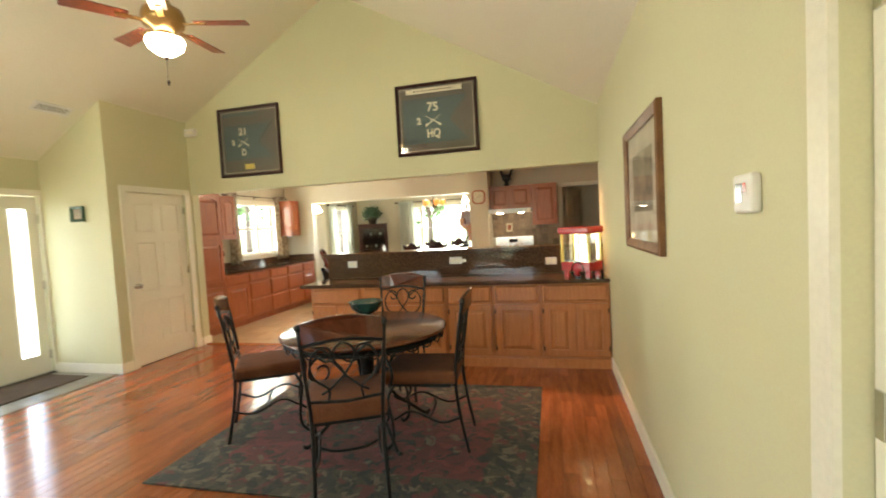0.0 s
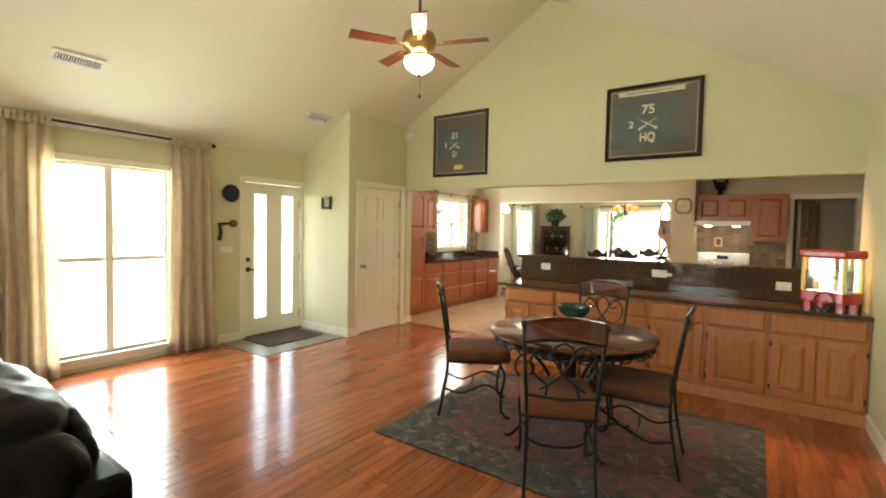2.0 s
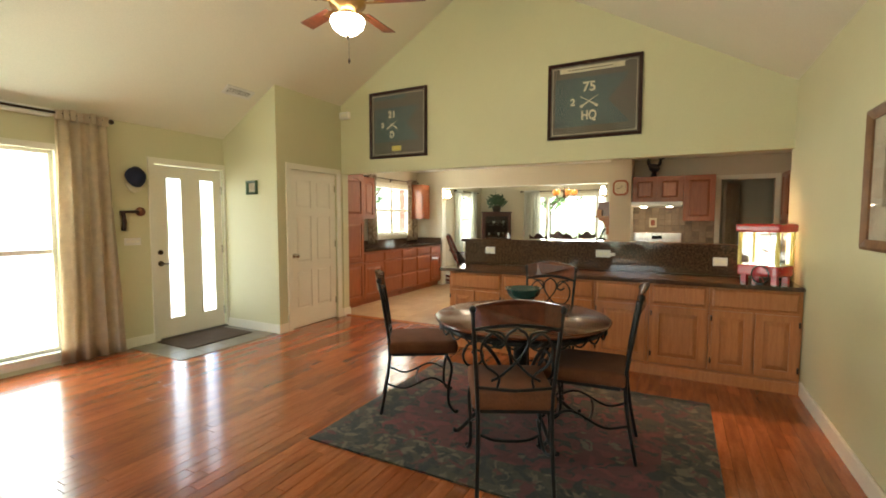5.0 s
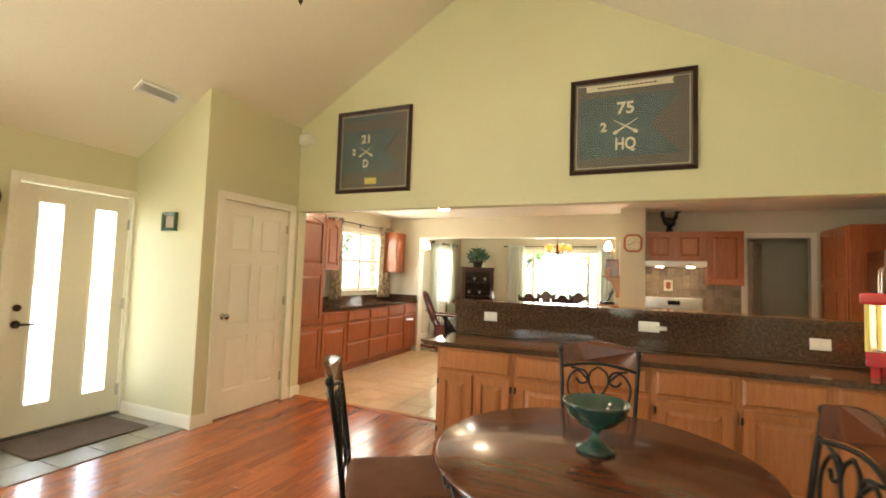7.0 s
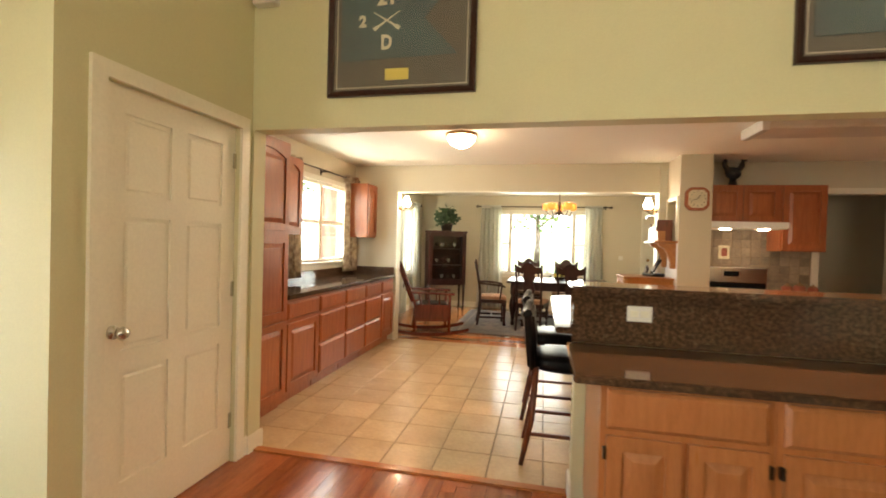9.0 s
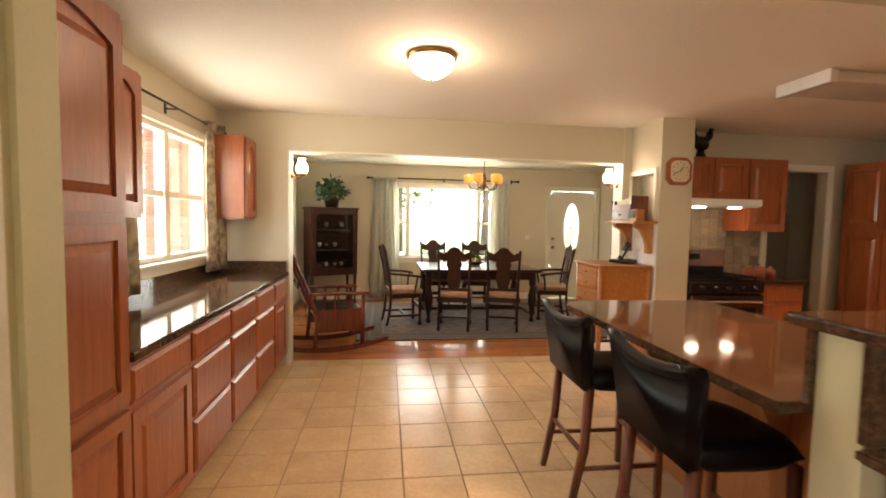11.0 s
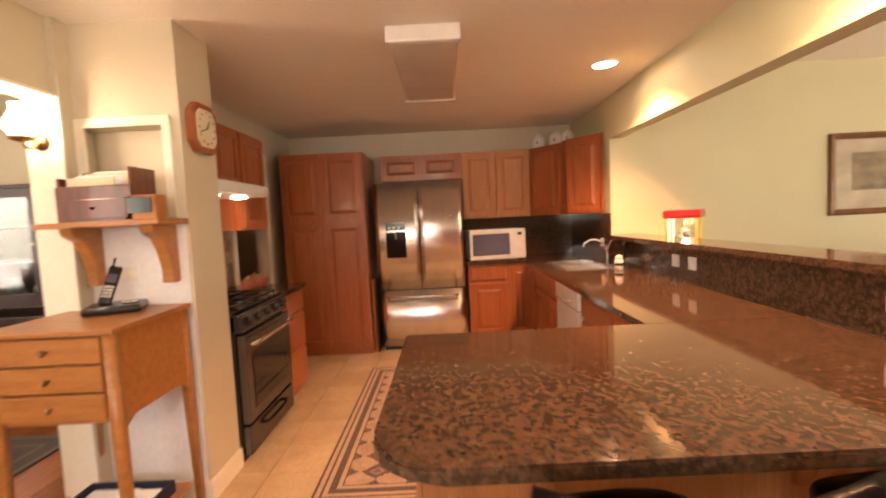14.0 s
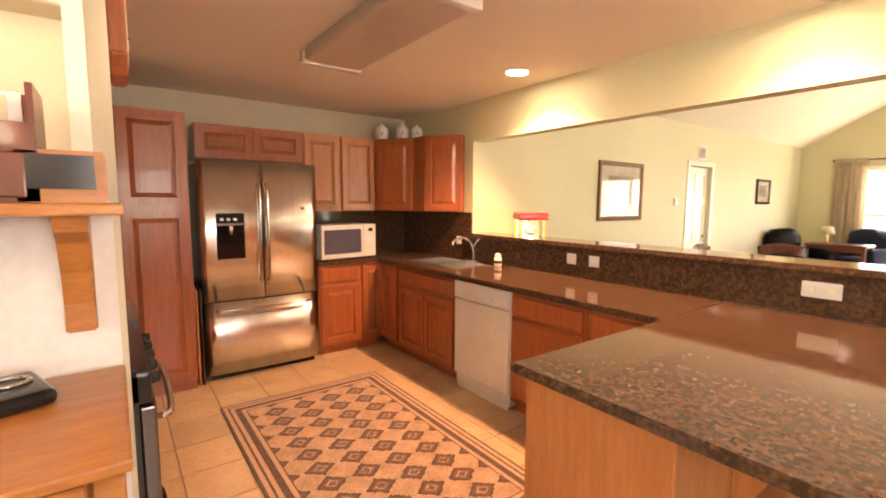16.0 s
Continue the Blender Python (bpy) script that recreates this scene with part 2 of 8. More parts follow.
STONE = mat("tumbled_stone_tile", (0.33, 0.25, 0.17), 0.6, second=(0.22, 0.17, 0.12), scale=9, fine=60, amount=0.6, bump=0.3, per_piece=0.25)
OAK = mat("honey_oak", (0.47, 0.185, 0.065), 0.30, second=(0.39, 0.14, 0.046), scale=5, stretch=(9, 9, 0.8), fine=34, amount=0.45, bump=0.08, per_piece=0.06, coat=0.15)
OAK_D = mat("red_oak_cabinet", (0.40, 0.122, 0.045), 0.30, second=(0.31, 0.085, 0.03), scale=5, stretch=(9, 9, 0.8), fine=34, amount=0.5, bump=0.08, per_piece=0.07, coat=0.15)
PINE = mat("golden_pine", (0.47, 0.195, 0.055), 0.35, second=(0.38, 0.14, 0.036), scale=4, stretch=(1, 8, 8), fine=30, amount=0.6, coat=0.1)
DARKWOOD = mat("dark_mahogany", (0.040, 0.011, 0.007), 0.32, second=(0.020, 0.006, 0.004), scale=5, stretch=(7, 7, 1), fine=40, amount=0.6, spec=0.35)
REDWOOD = mat("red_mahogany", (0.18, 0.043, 0.018), 0.3, second=(0.11, 0.025, 0.011), scale=5, stretch=(6, 6, 1), fine=40, amount=0.6, coat=0.2)
MAHOG = mat("deep_red_mahogany", (0.15, 0.029, 0.016), 0.24, second=(0.085, 0.016, 0.009), scale=5, stretch=(6, 6, 1), fine=40, amount=0.6, coat=0.2)
WALNUT = mat("walnut_top", (0.13, 0.038, 0.018), 0.20, second=(0.07, 0.020, 0.01), scale=4, stretch=(1.5, 9, 1), fine=30, amount=0.7, coat=0.25)
IRON = mat("verdigris_iron", (0.018, 0.020, 0.019), 0.42, metal=0.5, second=(0.010, 0.010, 0.010), scale=25, amount=0.7, bump=0.3)
BLACK = mat("black_enamel", (0.012, 0.012, 0.014), 0.18, scale=10, amount=0.3)
LEATHER = mat("black_leather", (0.006, 0.005, 0.006), 0.30, second=(0.004, 0.003, 0.004), scale=7, fine=170, amount=0.6, bump=0.1, spec=0.10)
SUEDE = mat("brown_suede", (0.17, 0.066, 0.032), 0.9, second=(0.12, 0.045, 0.022), scale=6, fine=120, amount=0.7, bump=0.3, sheen=0.05, spec=0.2)
SEATCLOTH = mat("tan_seat_cloth", (0.42, 0.25, 0.16), 0.85, second=(0.30, 0.16, 0.10), scale=14, fine=130, amount=0.8, bump=0.3)
STEEL = mat("brushed_steel", (0.84, 0.83, 0.81), 0.22, metal=1.0, second=(0.72, 0.71, 0.69), scale=3, stretch=(40, 40, 1), fine=60, amount=0.25)
STEEL_D = mat("dark_steel", (0.17, 0.16, 0.155), 0.25, metal=1.0, second=(0.13, 0.125, 0.12), scale=3, stretch=(1, 1, 40), fine=60, amount=0.25)
st = STEEL.node_tree
tn = st.nodes.new("ShaderNodeTangent")
tn.direction_type, tn.axis = "RADIAL", "Z"
sb = st.nodes["Principled BSDF"]
st.links.new(tn.outputs[0], sb.inputs["Tangent"])
sb.inputs["Anisotropic"].default_value, sb.inputs["Anisotropic Rotation"].default_value = 0.7, 0.25
CHROME = mat("satin_nickel", (0.62, 0.60, 0.56), 0.18, metal=1.0, scale=8, amount=0.1)
BRASS = mat("aged_brass", (0.42, 0.26, 0.10), 0.3, metal=1.0, scale=12, amount=0.4)
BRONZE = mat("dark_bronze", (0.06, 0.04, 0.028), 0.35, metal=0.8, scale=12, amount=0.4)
PLASTIC = mat("white_plastic", (0.80, 0.78, 0.73), 0.35, scale=6, amount=0.1)
APPLIANCE = mat("white_enamel", (0.80, 0.79, 0.75), 0.22, scale=3, amount=0.08)
REDPAINT = mat("red_enamel", (0.50, 0.018, 0.022), 0.25, scale=6, amount=0.2, coat=0.3)
YELLOW = mat("yellow_enamel", (0.75, 0.60, 0.12), 0.35, scale=6, amount=0.2)
GREENGLASS = mat("green_glazed_ceramic", (0.018, 0.075, 0.06), 0.1, second=(0.012, 0.045, 0.04), scale=12, amount=0.6, coat=0.5)
GREENPAINT = mat("dark_green_paint", (0.045, 0.10, 0.045), 0.4, scale=8, amount=0.4)
NAVY = mat("navy_cloth", (0.012, 0.018, 0.045), 0.85, scale=10, fine=120, amount=0.6, bump=0.3)
LEAF = mat("house_plant_leaf", (0.025, 0.065, 0.018), 0.5, second=(0.014, 0.04, 0.011), scale=8, amount=0.6)
LEAF_OUT = mat("garden_leaf", (0.10, 0.20, 0.05), 0.6, second=(0.06, 0.13, 0.03), scale=3, amount=0.6)
LAWN = mat("lawn", (0.16, 0.20, 0.09), 0.9, second=(0.12, 0.16, 0.065), scale=0.4, fine=8, amount=0.8)
BARK = mat("bark", (0.12, 0.09, 0.06), 0.9, second=(0.07, 0.05, 0.035), scale=6, stretch=(4, 4, 1), bump=0.6)
BRICK = mat("red_brick", (0.30, 0.10, 0.06), 0.85, second=(0.22, 0.07, 0.045), scale=9, fine=60, amount=0.6, bump=0.4, per_piece=0.15)
DRIVE = mat("pale_concrete", (0.42, 0.40, 0.37), 0.9, scale=1.5, fine=30, amount=0.4)
MATCLOTH = mat("brown_mat_fibre", (0.10, 0.065, 0.04), 0.95, second=(0.07, 0.045, 0.03), scale=8, fine=150, amount=1.0, bump=0.6)
MATBOARD = mat("taupe_mat_board", (0.115, 0.10, 0.078), 0.9, scale=5, fine=200, amount=0.3)
FLAGBLUE = mat("faded_blue_wool", (0.072, 0.115, 0.115), 0.9, second=(0.050, 0.085, 0.09), scale=4, fine=60, amount=0.3, bump=0.04)
CREAM = mat("cream_cloth", (0.72, 0.66, 0.48), 0.85, scale=8, amount=0.3)
PAPER = mat("print_paper", (0.62, 0.56, 0.44), 0.8, second=(0.42, 0.36, 0.27), scale=5, fine=20, amount=0.6)
PRINT = mat("landscape_print", (0.34, 0.26, 0.17), 0.75, second=(0.12, 0.11, 0.08), scale=7, stretch=(1, 1, 1.6), fine=40, amount=1.0)
GILT = mat("gilt_wood", (0.21, 0.095, 0.032), 0.4, metal=0.2, second=(0.14, 0.058, 0.022), scale=14, amount=0.5)
WICKER = mat("woven_wicker", (0.30, 0.17, 0.08), 0.8, scale=30, amount=0.8, bump=0.5)
TERRA = mat("red_clay", (0.36, 0.10, 0.06), 0.6, scale=8, amount=0.5)
SCREEN = mat("dark_glass", (0.01, 0.01, 0.012), 0.06, scale=4, amount=0.1)
MWGLASS = mat("microwave_glass", (0.10, 0.09, 0.13), 0.1, scale=4, amount=0.1)
GRANITE = granite("dark_granite", (0.048, 0.028, 0.018), (0.110, 0.058, 0.033), (0.15, 0.105, 0.063))
GLASS = glass("window_glass")
PICGLASS = glass("picture_glass", rough=0.04, most=0.18)
CABGLASS = glass("cabinet_glass", (0.8, 0.82, 0.8), most=0.12)
CURTAIN = cloth("beige_curtain_cloth", (0.80, 0.70, 0.55), (0.56, 0.47, 0.37), 14.0, see=0.6)
SHEER = cloth("pale_green_sheer", (0.80, 0.80, 0.74), (0.68, 0.69, 0.63), 4.0, see=0.65)
PRINTCLOTH = cloth("printed_kitchen_curtain", (0.62, 0.54, 0.40), (0.13, 0.06, 0.04), 16.0, see=0.25)
SHADE = glow("lit_opal_glass", (1.0, 0.86, 0.62), 5.0)
SHADE_W = glow("lit_amber_glass", (1.0, 0.32, 0.05), 0.16, (0.50, 0.18, 0.04))
BULB = glow("lit_bulb", (1.0, 0.85, 0.6), 7.0)
# glow for popcorn case sides that only catch the bulb's light
POPGLOW = glow("popcorn_lamplight_glow", (1.0, 0.92, 0.48), 0.55)
DIFFUSER = mat("unlit_acrylic_diffuser", (0.62, 0.55, 0.47), 0.3, scale=4, fine=300, amount=0.2)


def floral_rug(name, green, red, dark, cream, half, border):
    """A deep floral carpet: red field and olive border, both broken up by blotches of leaf and flower."""
    m = mat(name, green, 0.95, second=[c * 0.65 for c in green], scale=8, fine=150, bump=0.6, amount=1.2, sheen=0.15)
    t = m.node_tree
    b = t.nodes["Principled BSDF"]
    co = t.nodes.new("ShaderNodeTexCoord")
    sep = t.nodes.new("ShaderNodeSeparateXYZ")
    t.links.new(co.outputs["Object"], sep.inputs[0])

    def op(kind, a, c=None):
        n = t.nodes.new("ShaderNodeMath")
        n.operation = kind
        for i, v in enumerate((a, c)):
            if v is None:
                continue
            if isinstance(v, (int, float)):
                n.inputs[i].default_value = v
            else:
                t.links.new(v, n.inputs[i])
        return n.outputs[0]

    def blot(scale, at, wide, shift):
        mp = t.nodes.new("ShaderNodeMapping")
        mp.inputs["Location"].default_value = (shift, shift * 0.7, 0)
        t.links.new(co.outputs["Object"], mp.inputs["Vector"])
        n = t.nodes.new("ShaderNodeTexNoise")
        n.inputs["Scale"].default_value, n.inputs["Detail"].default_value, n.inputs["Distortion"].default_value = scale, 3, 0.6
        t.links.new(mp.outputs[0], n.inputs["Vector"])
        r = t.nodes.new("ShaderNodeMapRange")
        r.inputs["From Min"].default_value, r.inputs["From Max"].default_value = at, at + wide
        t.links.new(n.outputs["Fac"], r.inputs["Value"])
        return r.outputs[0]

    def over(mask, under, colour):
        x = t.nodes.new("ShaderNodeMix")
        x.data_type = "RGBA"
        t.links.new(mask, x.inputs[0])
        t.links.new(under, x.inputs[6])
        x.inputs[7].default_value = (*colour, 1)
        return x.outputs[2]
    edge = op("MINIMUM", op("SUBTRACT", half[0], op("ABSOLUTE", sep.outputs[0])), op("SUBTRACT", half[1], op("ABSOLUTE", sep.outputs[1])))
    field = op("GREATER_THAN", edge, border)
    band = op("MULTIPLY", op("GREATER_THAN", edge, 0.07), op("LESS_THAN", edge, border - 0.05))
    wave = op("LESS_THAN", op("FRACT", op("MULTIPLY", op("ADD", sep.outputs[0], sep.outputs[1]), 6.0)), 0.6)
    c = b.inputs["Base Color"].links[0].from_socket
    c = over(op("MULTIPLY", field, blot(2.6, 0.36, 0.06, 3.0)), c, red)
    c = over(op("MULTIPLY", op("MULTIPLY", band, wave), blot(9.0, 0.40, 0.1, 5.0)), c, dark)
    c = over(op("MULTIPLY", op("LESS_THAN", edge, border), blot(13.0, 0.54, 0.05, 31.0)), c, cream)
    c = over(op("MULTIPLY", op("LESS_THAN", edge, border), blot(10.0, 0.56, 0.05, 41.0)), c, red)
    c = over(blot(11.0, 0.54, 0.05, 11.0), c, dark)
    c = over(op("MULTIPLY", field, blot(9.0, 0.63, 0.05, 17.0)), c, cream)
    c = over(op("MULTIPLY", field, blot(10.0, 0.54, 0.04, 23.0)), c, [k * 1.6 for k in red])
    t.links.new(c, b.inputs["Base Color"])
    return m


RUG_L = floral_rug("living_rug_wool", (0.042, 0.036, 0.018), (0.085, 0.011, 0.011), (0.008, 0.010, 0.008), (0.11, 0.088, 0.05), (1.155, 0.9), 0.30)
RUG_K = rug_mat("kitchen_rug_wool", (0.46, 0.30, 0.19), (0.13, 0.068, 0.045), (0.065, 0.033, 0.024), (0.42, 0.26, 0.17), (0.165, 0.20), (1.02, 0.61), 0.15)
RUG_D = rug_mat("dining_rug_wool", (0.16, 0.112, 0.078), (0.082, 0.053, 0.040), (0.036, 0.027, 0.024), (0.21, 0.155, 0.11), (0.42, 0.36), (1.85, 1.2), 0.34)

# ---- building helpers ----
def box(bm, x0, x1, y0, y1, z0, z1, m=None):
    """One cuboid added to bm."""
    vs = [bm.verts.new((x, y, z)) for x in (x0, x1) for y in (y0, y1) for z in (z0, z1)]
    if m is not None:
        for v in vs:
            v.co = m @ v.co
    for f in ((0, 1, 3, 2), (4, 6, 7, 5), (0, 4, 5, 1), (2, 3, 7, 6), (0, 2, 6, 4), (1, 5, 7, 3)):
        bm.faces.new([vs[i] for i in f])
    return vs


def rbox(x0, x1, y0, y1, z0, z1, r=0.01, seg=2):
    """A bmesh of one cuboid with rounded edges."""
    bm = bmesh.new()
    box(bm, x0, x1, y0, y1, z0, z1)
    bmesh.ops.bevel(bm, geom=bm.edges[:], offset=r, segments=seg, affect="EDGES", profile=0.6)
    return bm


def boxes(*rows):
    bm = bmesh.new()
    for row in rows:
        box(bm, *row)
    return bm


def lathe(profile, seg=24, centre=(0, 0, 0)):
    """A turned body from (radius, height) pairs."""
    bm = bmesh.new()
    rings = []
    for r, z in profile:
        rings.append([bm.verts.new((centre[0] + max(r, 0.0005) * math.cos(2 * math.pi * i / seg), centre[1] + max(r, 0.0005) * math.sin(2 * math.pi * i / seg), centre[2] + z)) for i in range(seg)])
    for a, b in zip(rings, rings[1:]):
        for i in range(seg):
            bm.faces.new((a[i], a[(i + 1) % seg], b[(i + 1) % seg], b[i]))
    bm.faces.new(rings[0][::-1])
    bm.faces.new(rings[-1])
    for f in bm.faces:
        f.smooth = True
    return bm


def tube(bm, points, radius, seg=8):
    """A round bar along points, added to bm. radius: one number or one for each point."""
    pts = [Vector(p) for p in points]
    rad = radius if isinstance(radius, (list, tuple)) else [radius] * len(pts)
    rings, side = [], None
    for i, p in enumerate(pts):
        d = (pts[min(i + 1, len(pts) - 1)] - pts[max(i - 1, 0)]).normalized()
        if side is None:
            side = d.orthogonal().normalized()
        side = (side - d * side.dot(d)).normalized()
        up = d.cross(side)
        rings.append([bm.verts.new(p + rad[i] * (math.cos(2 * math.pi * k / seg) * side + math.sin(2 * math.pi * k / seg) * up)) for k in range(seg)])
    for a, b in zip(rings, rings[1:]):
        for k in range(seg):
            f = bm.faces.new((a[k], a[(k + 1) % seg], b[(k + 1) % seg], b[k]))
            f.smooth = True
    bm.faces.new(rings[0][::-1])
    bm.faces.new(rings[-1])
    return bm


def bar(points, radius, seg=8):
    return tube(bmesh.new(), points, radius, seg)


def smooth_path(points, n=6):
    """Points along a smooth curve through the given ones."""
    p = [Vector(q) for q in points]
    p = [2 * p[0] - p[1]] + p + [2 * p[-1] - p[-2]]
    out = []
    for i in range(1, len(p) - 2):
        a, b, c, d = p[i - 1:i + 3]
        for k in range(n):
            t = k / n
            out.append(0.5 * (2 * b + (c - a) * t + (2 * a - 5 * b + 4 * c - d) * t * t + (3 * b - a - 3 * c + d) * t ** 3))
    return out + [p[-2]]


def outline(points, y0, y1):
    """A board: the outline of (x, z) points, from y0 to y1."""
    bm = bmesh.new()
    a = [bm.verts.new((x, y0, z)) for x, z in points]
    b = [bm.verts.new((x, y1, z)) for x, z in points]
    bm.faces.new(a)
    bm.faces.new(b[::-1])
    for i in range(len(a)):
        j = (i + 1) % len(a)
        bm.faces.new((a[j], a[i], b[i], b[j]))
    bmesh.ops.recalc_face_normals(bm, faces=bm.faces[:])
    return bm


def finish(name, bm, material, bevel=0.0):
    me = bpy.data.meshes.new(name)
    if bevel:
        bmesh.ops.bevel(bm, geom=[e for e in bm.edges if len(e.link_faces) == 2 and e.calc_face_angle(0) > 0.6], offset=bevel, segments=2, affect="EDGES")
    bmesh.ops.recalc_face_normals(bm, faces=bm.faces[:])
    bm.to_mesh(me)
    bm.free()
    for m in material if isinstance(material, (list, tuple)) else [material]:
        me.materials.append(m)
    return me


def part(name, bm, material, parent, label="", bevel=0.0):
    ob = new(name, finish(name, bm, material, bevel))
    ob.parent = parent
    if label:
        ob["label"] = label
    return ob


def thing(name, label, category, m, group=""):
    ob = new(name)
    ob.empty_display_size = 0.1
    ob.matrix_world = m
    return tagged(ob, label, category, group)


def solid(name, bm, material, label, category, m=None, group="", bevel=0.0):
    ob = new(name, finish(name, bm, material, bevel))
    if m is not None:
        ob.matrix_world = m
    return tagged(ob, label, category, group)


def setting(name, bm, material, label="", category="", bevel=0.0):
    ob = new(name, finish(name, bm, material, bevel))
    return tagged(ob, label, category or name.split("_")[0], kind="structure")


# ---- structure: living room, kitchen, dining room ----
XL, XR, YG, YS = -4.91, 1.24, 5.54, -3.45      # living room: front wall, inner wall, gable wall, back gable
KL, KE, KN, KH = -4.77, 2.50, 9.0, 2.42        # kitchen: left wall, east wall, north wall, ceiling
DN, DE, DH = 12.65, 0.80, 2.40                 # dining room: far wall, east wall, ceiling
RX, RZ, ZL, ZR = -1.75, 4.32, 2.43, 2.64       # ridge, and the eaves' heights


def ceil_z(x):
    return ZL + (RZ - ZL) * (x - XL) / (RX - XL) if x < RX else ZR + (RZ - ZR) * (XR - x) / (XR - RX)


def wall_x(name, x0, x1, y0, y1, z1, holes, label, paint=PAINT):
    """A wall along y with openings (y0, y1, z0, z1)."""
    bm = bmesh.new()
    y = y0
    for a, b, c, d in sorted(holes):
        box(bm, x0, x1, y, a, 0, z1)
        if c > 0:
            box(bm, x0, x1, a, b, 0, c)
        box(bm, x0, x1, a, b, d, z1)
        y = b
    box(bm, x0, x1, y, y1, 0, z1)
    return setting(name, bm, paint, label, "wall")


def wall_y(name, y0, y1, x0, x1, z1, holes, label, paint=PAINT):
    bm = bmesh.new()
    x = x0
    for a, b, c, d in sorted(holes):
        if a > x:
            box(bm, x, a, y0, y1, 0, z1)
        if c > 0:
            box(bm, a, b, y0, y1, 0, c)
        box(bm, a, b, y0, y1, d, z1)
        x = b
    if x1 > x:
        box(bm, x, x1, y0, y1, 0, z1)
    return setting(name, bm, paint, label, "wall")


wall_x("wall_front", XL - 0.16, XL, YS, 4.36, 2.47, [(1.45, 2.56, 0.14, 2.05), (3.47, 4.38 - 0.03, 0.0, 2.03)], "beige painted front wall with window and door")
wall_y("wall_entry_jog", 4.36, 4.48, XL - 0.16, -3.96 - 0.12, 3.0, [], "beige painted wall beside the entry door")
wall_x("wall_closet", -4.08, -3.96, 4.36, YG, 3.02, [(4.565, 5.425, 0.0, 2.03)], "beige painted closet wall with a door")
wall_x("wall_closet_back", -4.90, -4.80, 4.48, 5.66, 2.5, [], "plain closet wall")
wall_x("wall_inner", XR, XR + 0.12, YS, YG, 2.66, [(0.68, 1.41, 0.0, 2.04)], "pale yellow-green painted wall with a doorway")

# gable wall above the wide kitchen opening, and the back gable
bm = bmesh.new()
for y0, y1, low in ((YG, YG + 0.12, 2.045),):
    pts = [(-4.08, low), (XR, low), (XR, ZR + 0.02), (RX, RZ + 0.02), (-4.08, ceil_z(-4.08) + 0.02)]
    a = [bm.verts.new((x, y0, z)) for x, z in pts]
    b = [bm.verts.new((x, y1, z)) for x, z in pts]
    bm.faces.new(a)
    bm.faces.new(b[::-1])
    for i in range(5):
        bm.faces.new((a[i], a[(i + 1) % 5], b[(i + 1) % 5], b[i]))
box(bm, -4.08, -3.945, YG, YG + 0.12, 0, 2.045)
box(bm, -4.90, -4.08, YG, YG + 0.12, 0, 2.5)
box(bm, XR, KE + 0.12, YG, YG + 0.12, 0, 2.66)
setting("wall_gable", bm, PAINT, "tall yellow-cream gable wall above a wide opening", "wall")
bm = bmesh.new()
WB = (-3.7, 0.2, 0.35, 2.15)
for quad in (((XL - 0.16, 0), (WB[0], 0), (WB[0], ceil_z(WB[0])), (XL - 0.16, ZL)), ((WB[1], 0), (XR + 0.12, 0), (XR + 0.12, ZR), (WB[1], ceil_z(WB[1]))),
             ((WB[0], 0), (WB[1], 0), (WB[1], WB[2]), (WB[0], WB[2])), ((WB[0], WB[3]), (WB[1], WB[3]), (WB[1], ceil_z(WB[1])), (RX, RZ), (WB[0], ceil_z(WB[0])))):
    a = [bm.verts.new((x, YS, z)) for x, z in quad]
    b = [bm.verts.new((x, YS - 0.14, z)) for x, z in quad]
    bm.faces.new(a)
    bm.faces.new(b[::-1])
    for i in range(len(a)):
        bm.faces.new((a[i], a[(i + 1) % len(a)], b[(i + 1) % len(a)], b[i]))
setting("wall_back_gable", bm, PAINT, "beige gable wall with a wide window", "wall")

# vaulted ceiling of the living room
bm = bmesh.new()
for xa, za, xb, zb in ((XL - 0.16, ZL - 0.095, RX, RZ), (RX, RZ, XR + 0.12, ZR - 0.065)):
    q = [bm.verts.new(p) for p in ((xa, YS - 0.14, za), (xb, YS - 0.14, zb), (xb, YG + 0.12, zb), (xa, YG + 0.12, za))]
    q2 = [bm.verts.new(v.co + Vector((0, 0, 0.12))) for v in q]
    bm.faces.new(q)
    bm.faces.new(q2[::-1])
    for i in range(4):
        bm.faces.new((q[i], q[(i + 1) % 4], q2[(i + 1) % 4], q2[i]))
setting("ceiling_living", bm, CEIL, "cream vaulted ceiling", "ceiling")
setting("ceiling_kitchen", boxes((KL - 0.16, KE + 0.12, YG + 0.12, KN + 0.12, KH, KH + 0.1)), CEIL_LIFTED, "cream flat kitchen ceiling", "ceiling")
setting("ceiling_dining", boxes((KL - 0.16, 3.2, KN + 0.12, DN + 0.14, DH, DH + 0.1)), CEIL, "white flat dining ceiling", "ceiling")

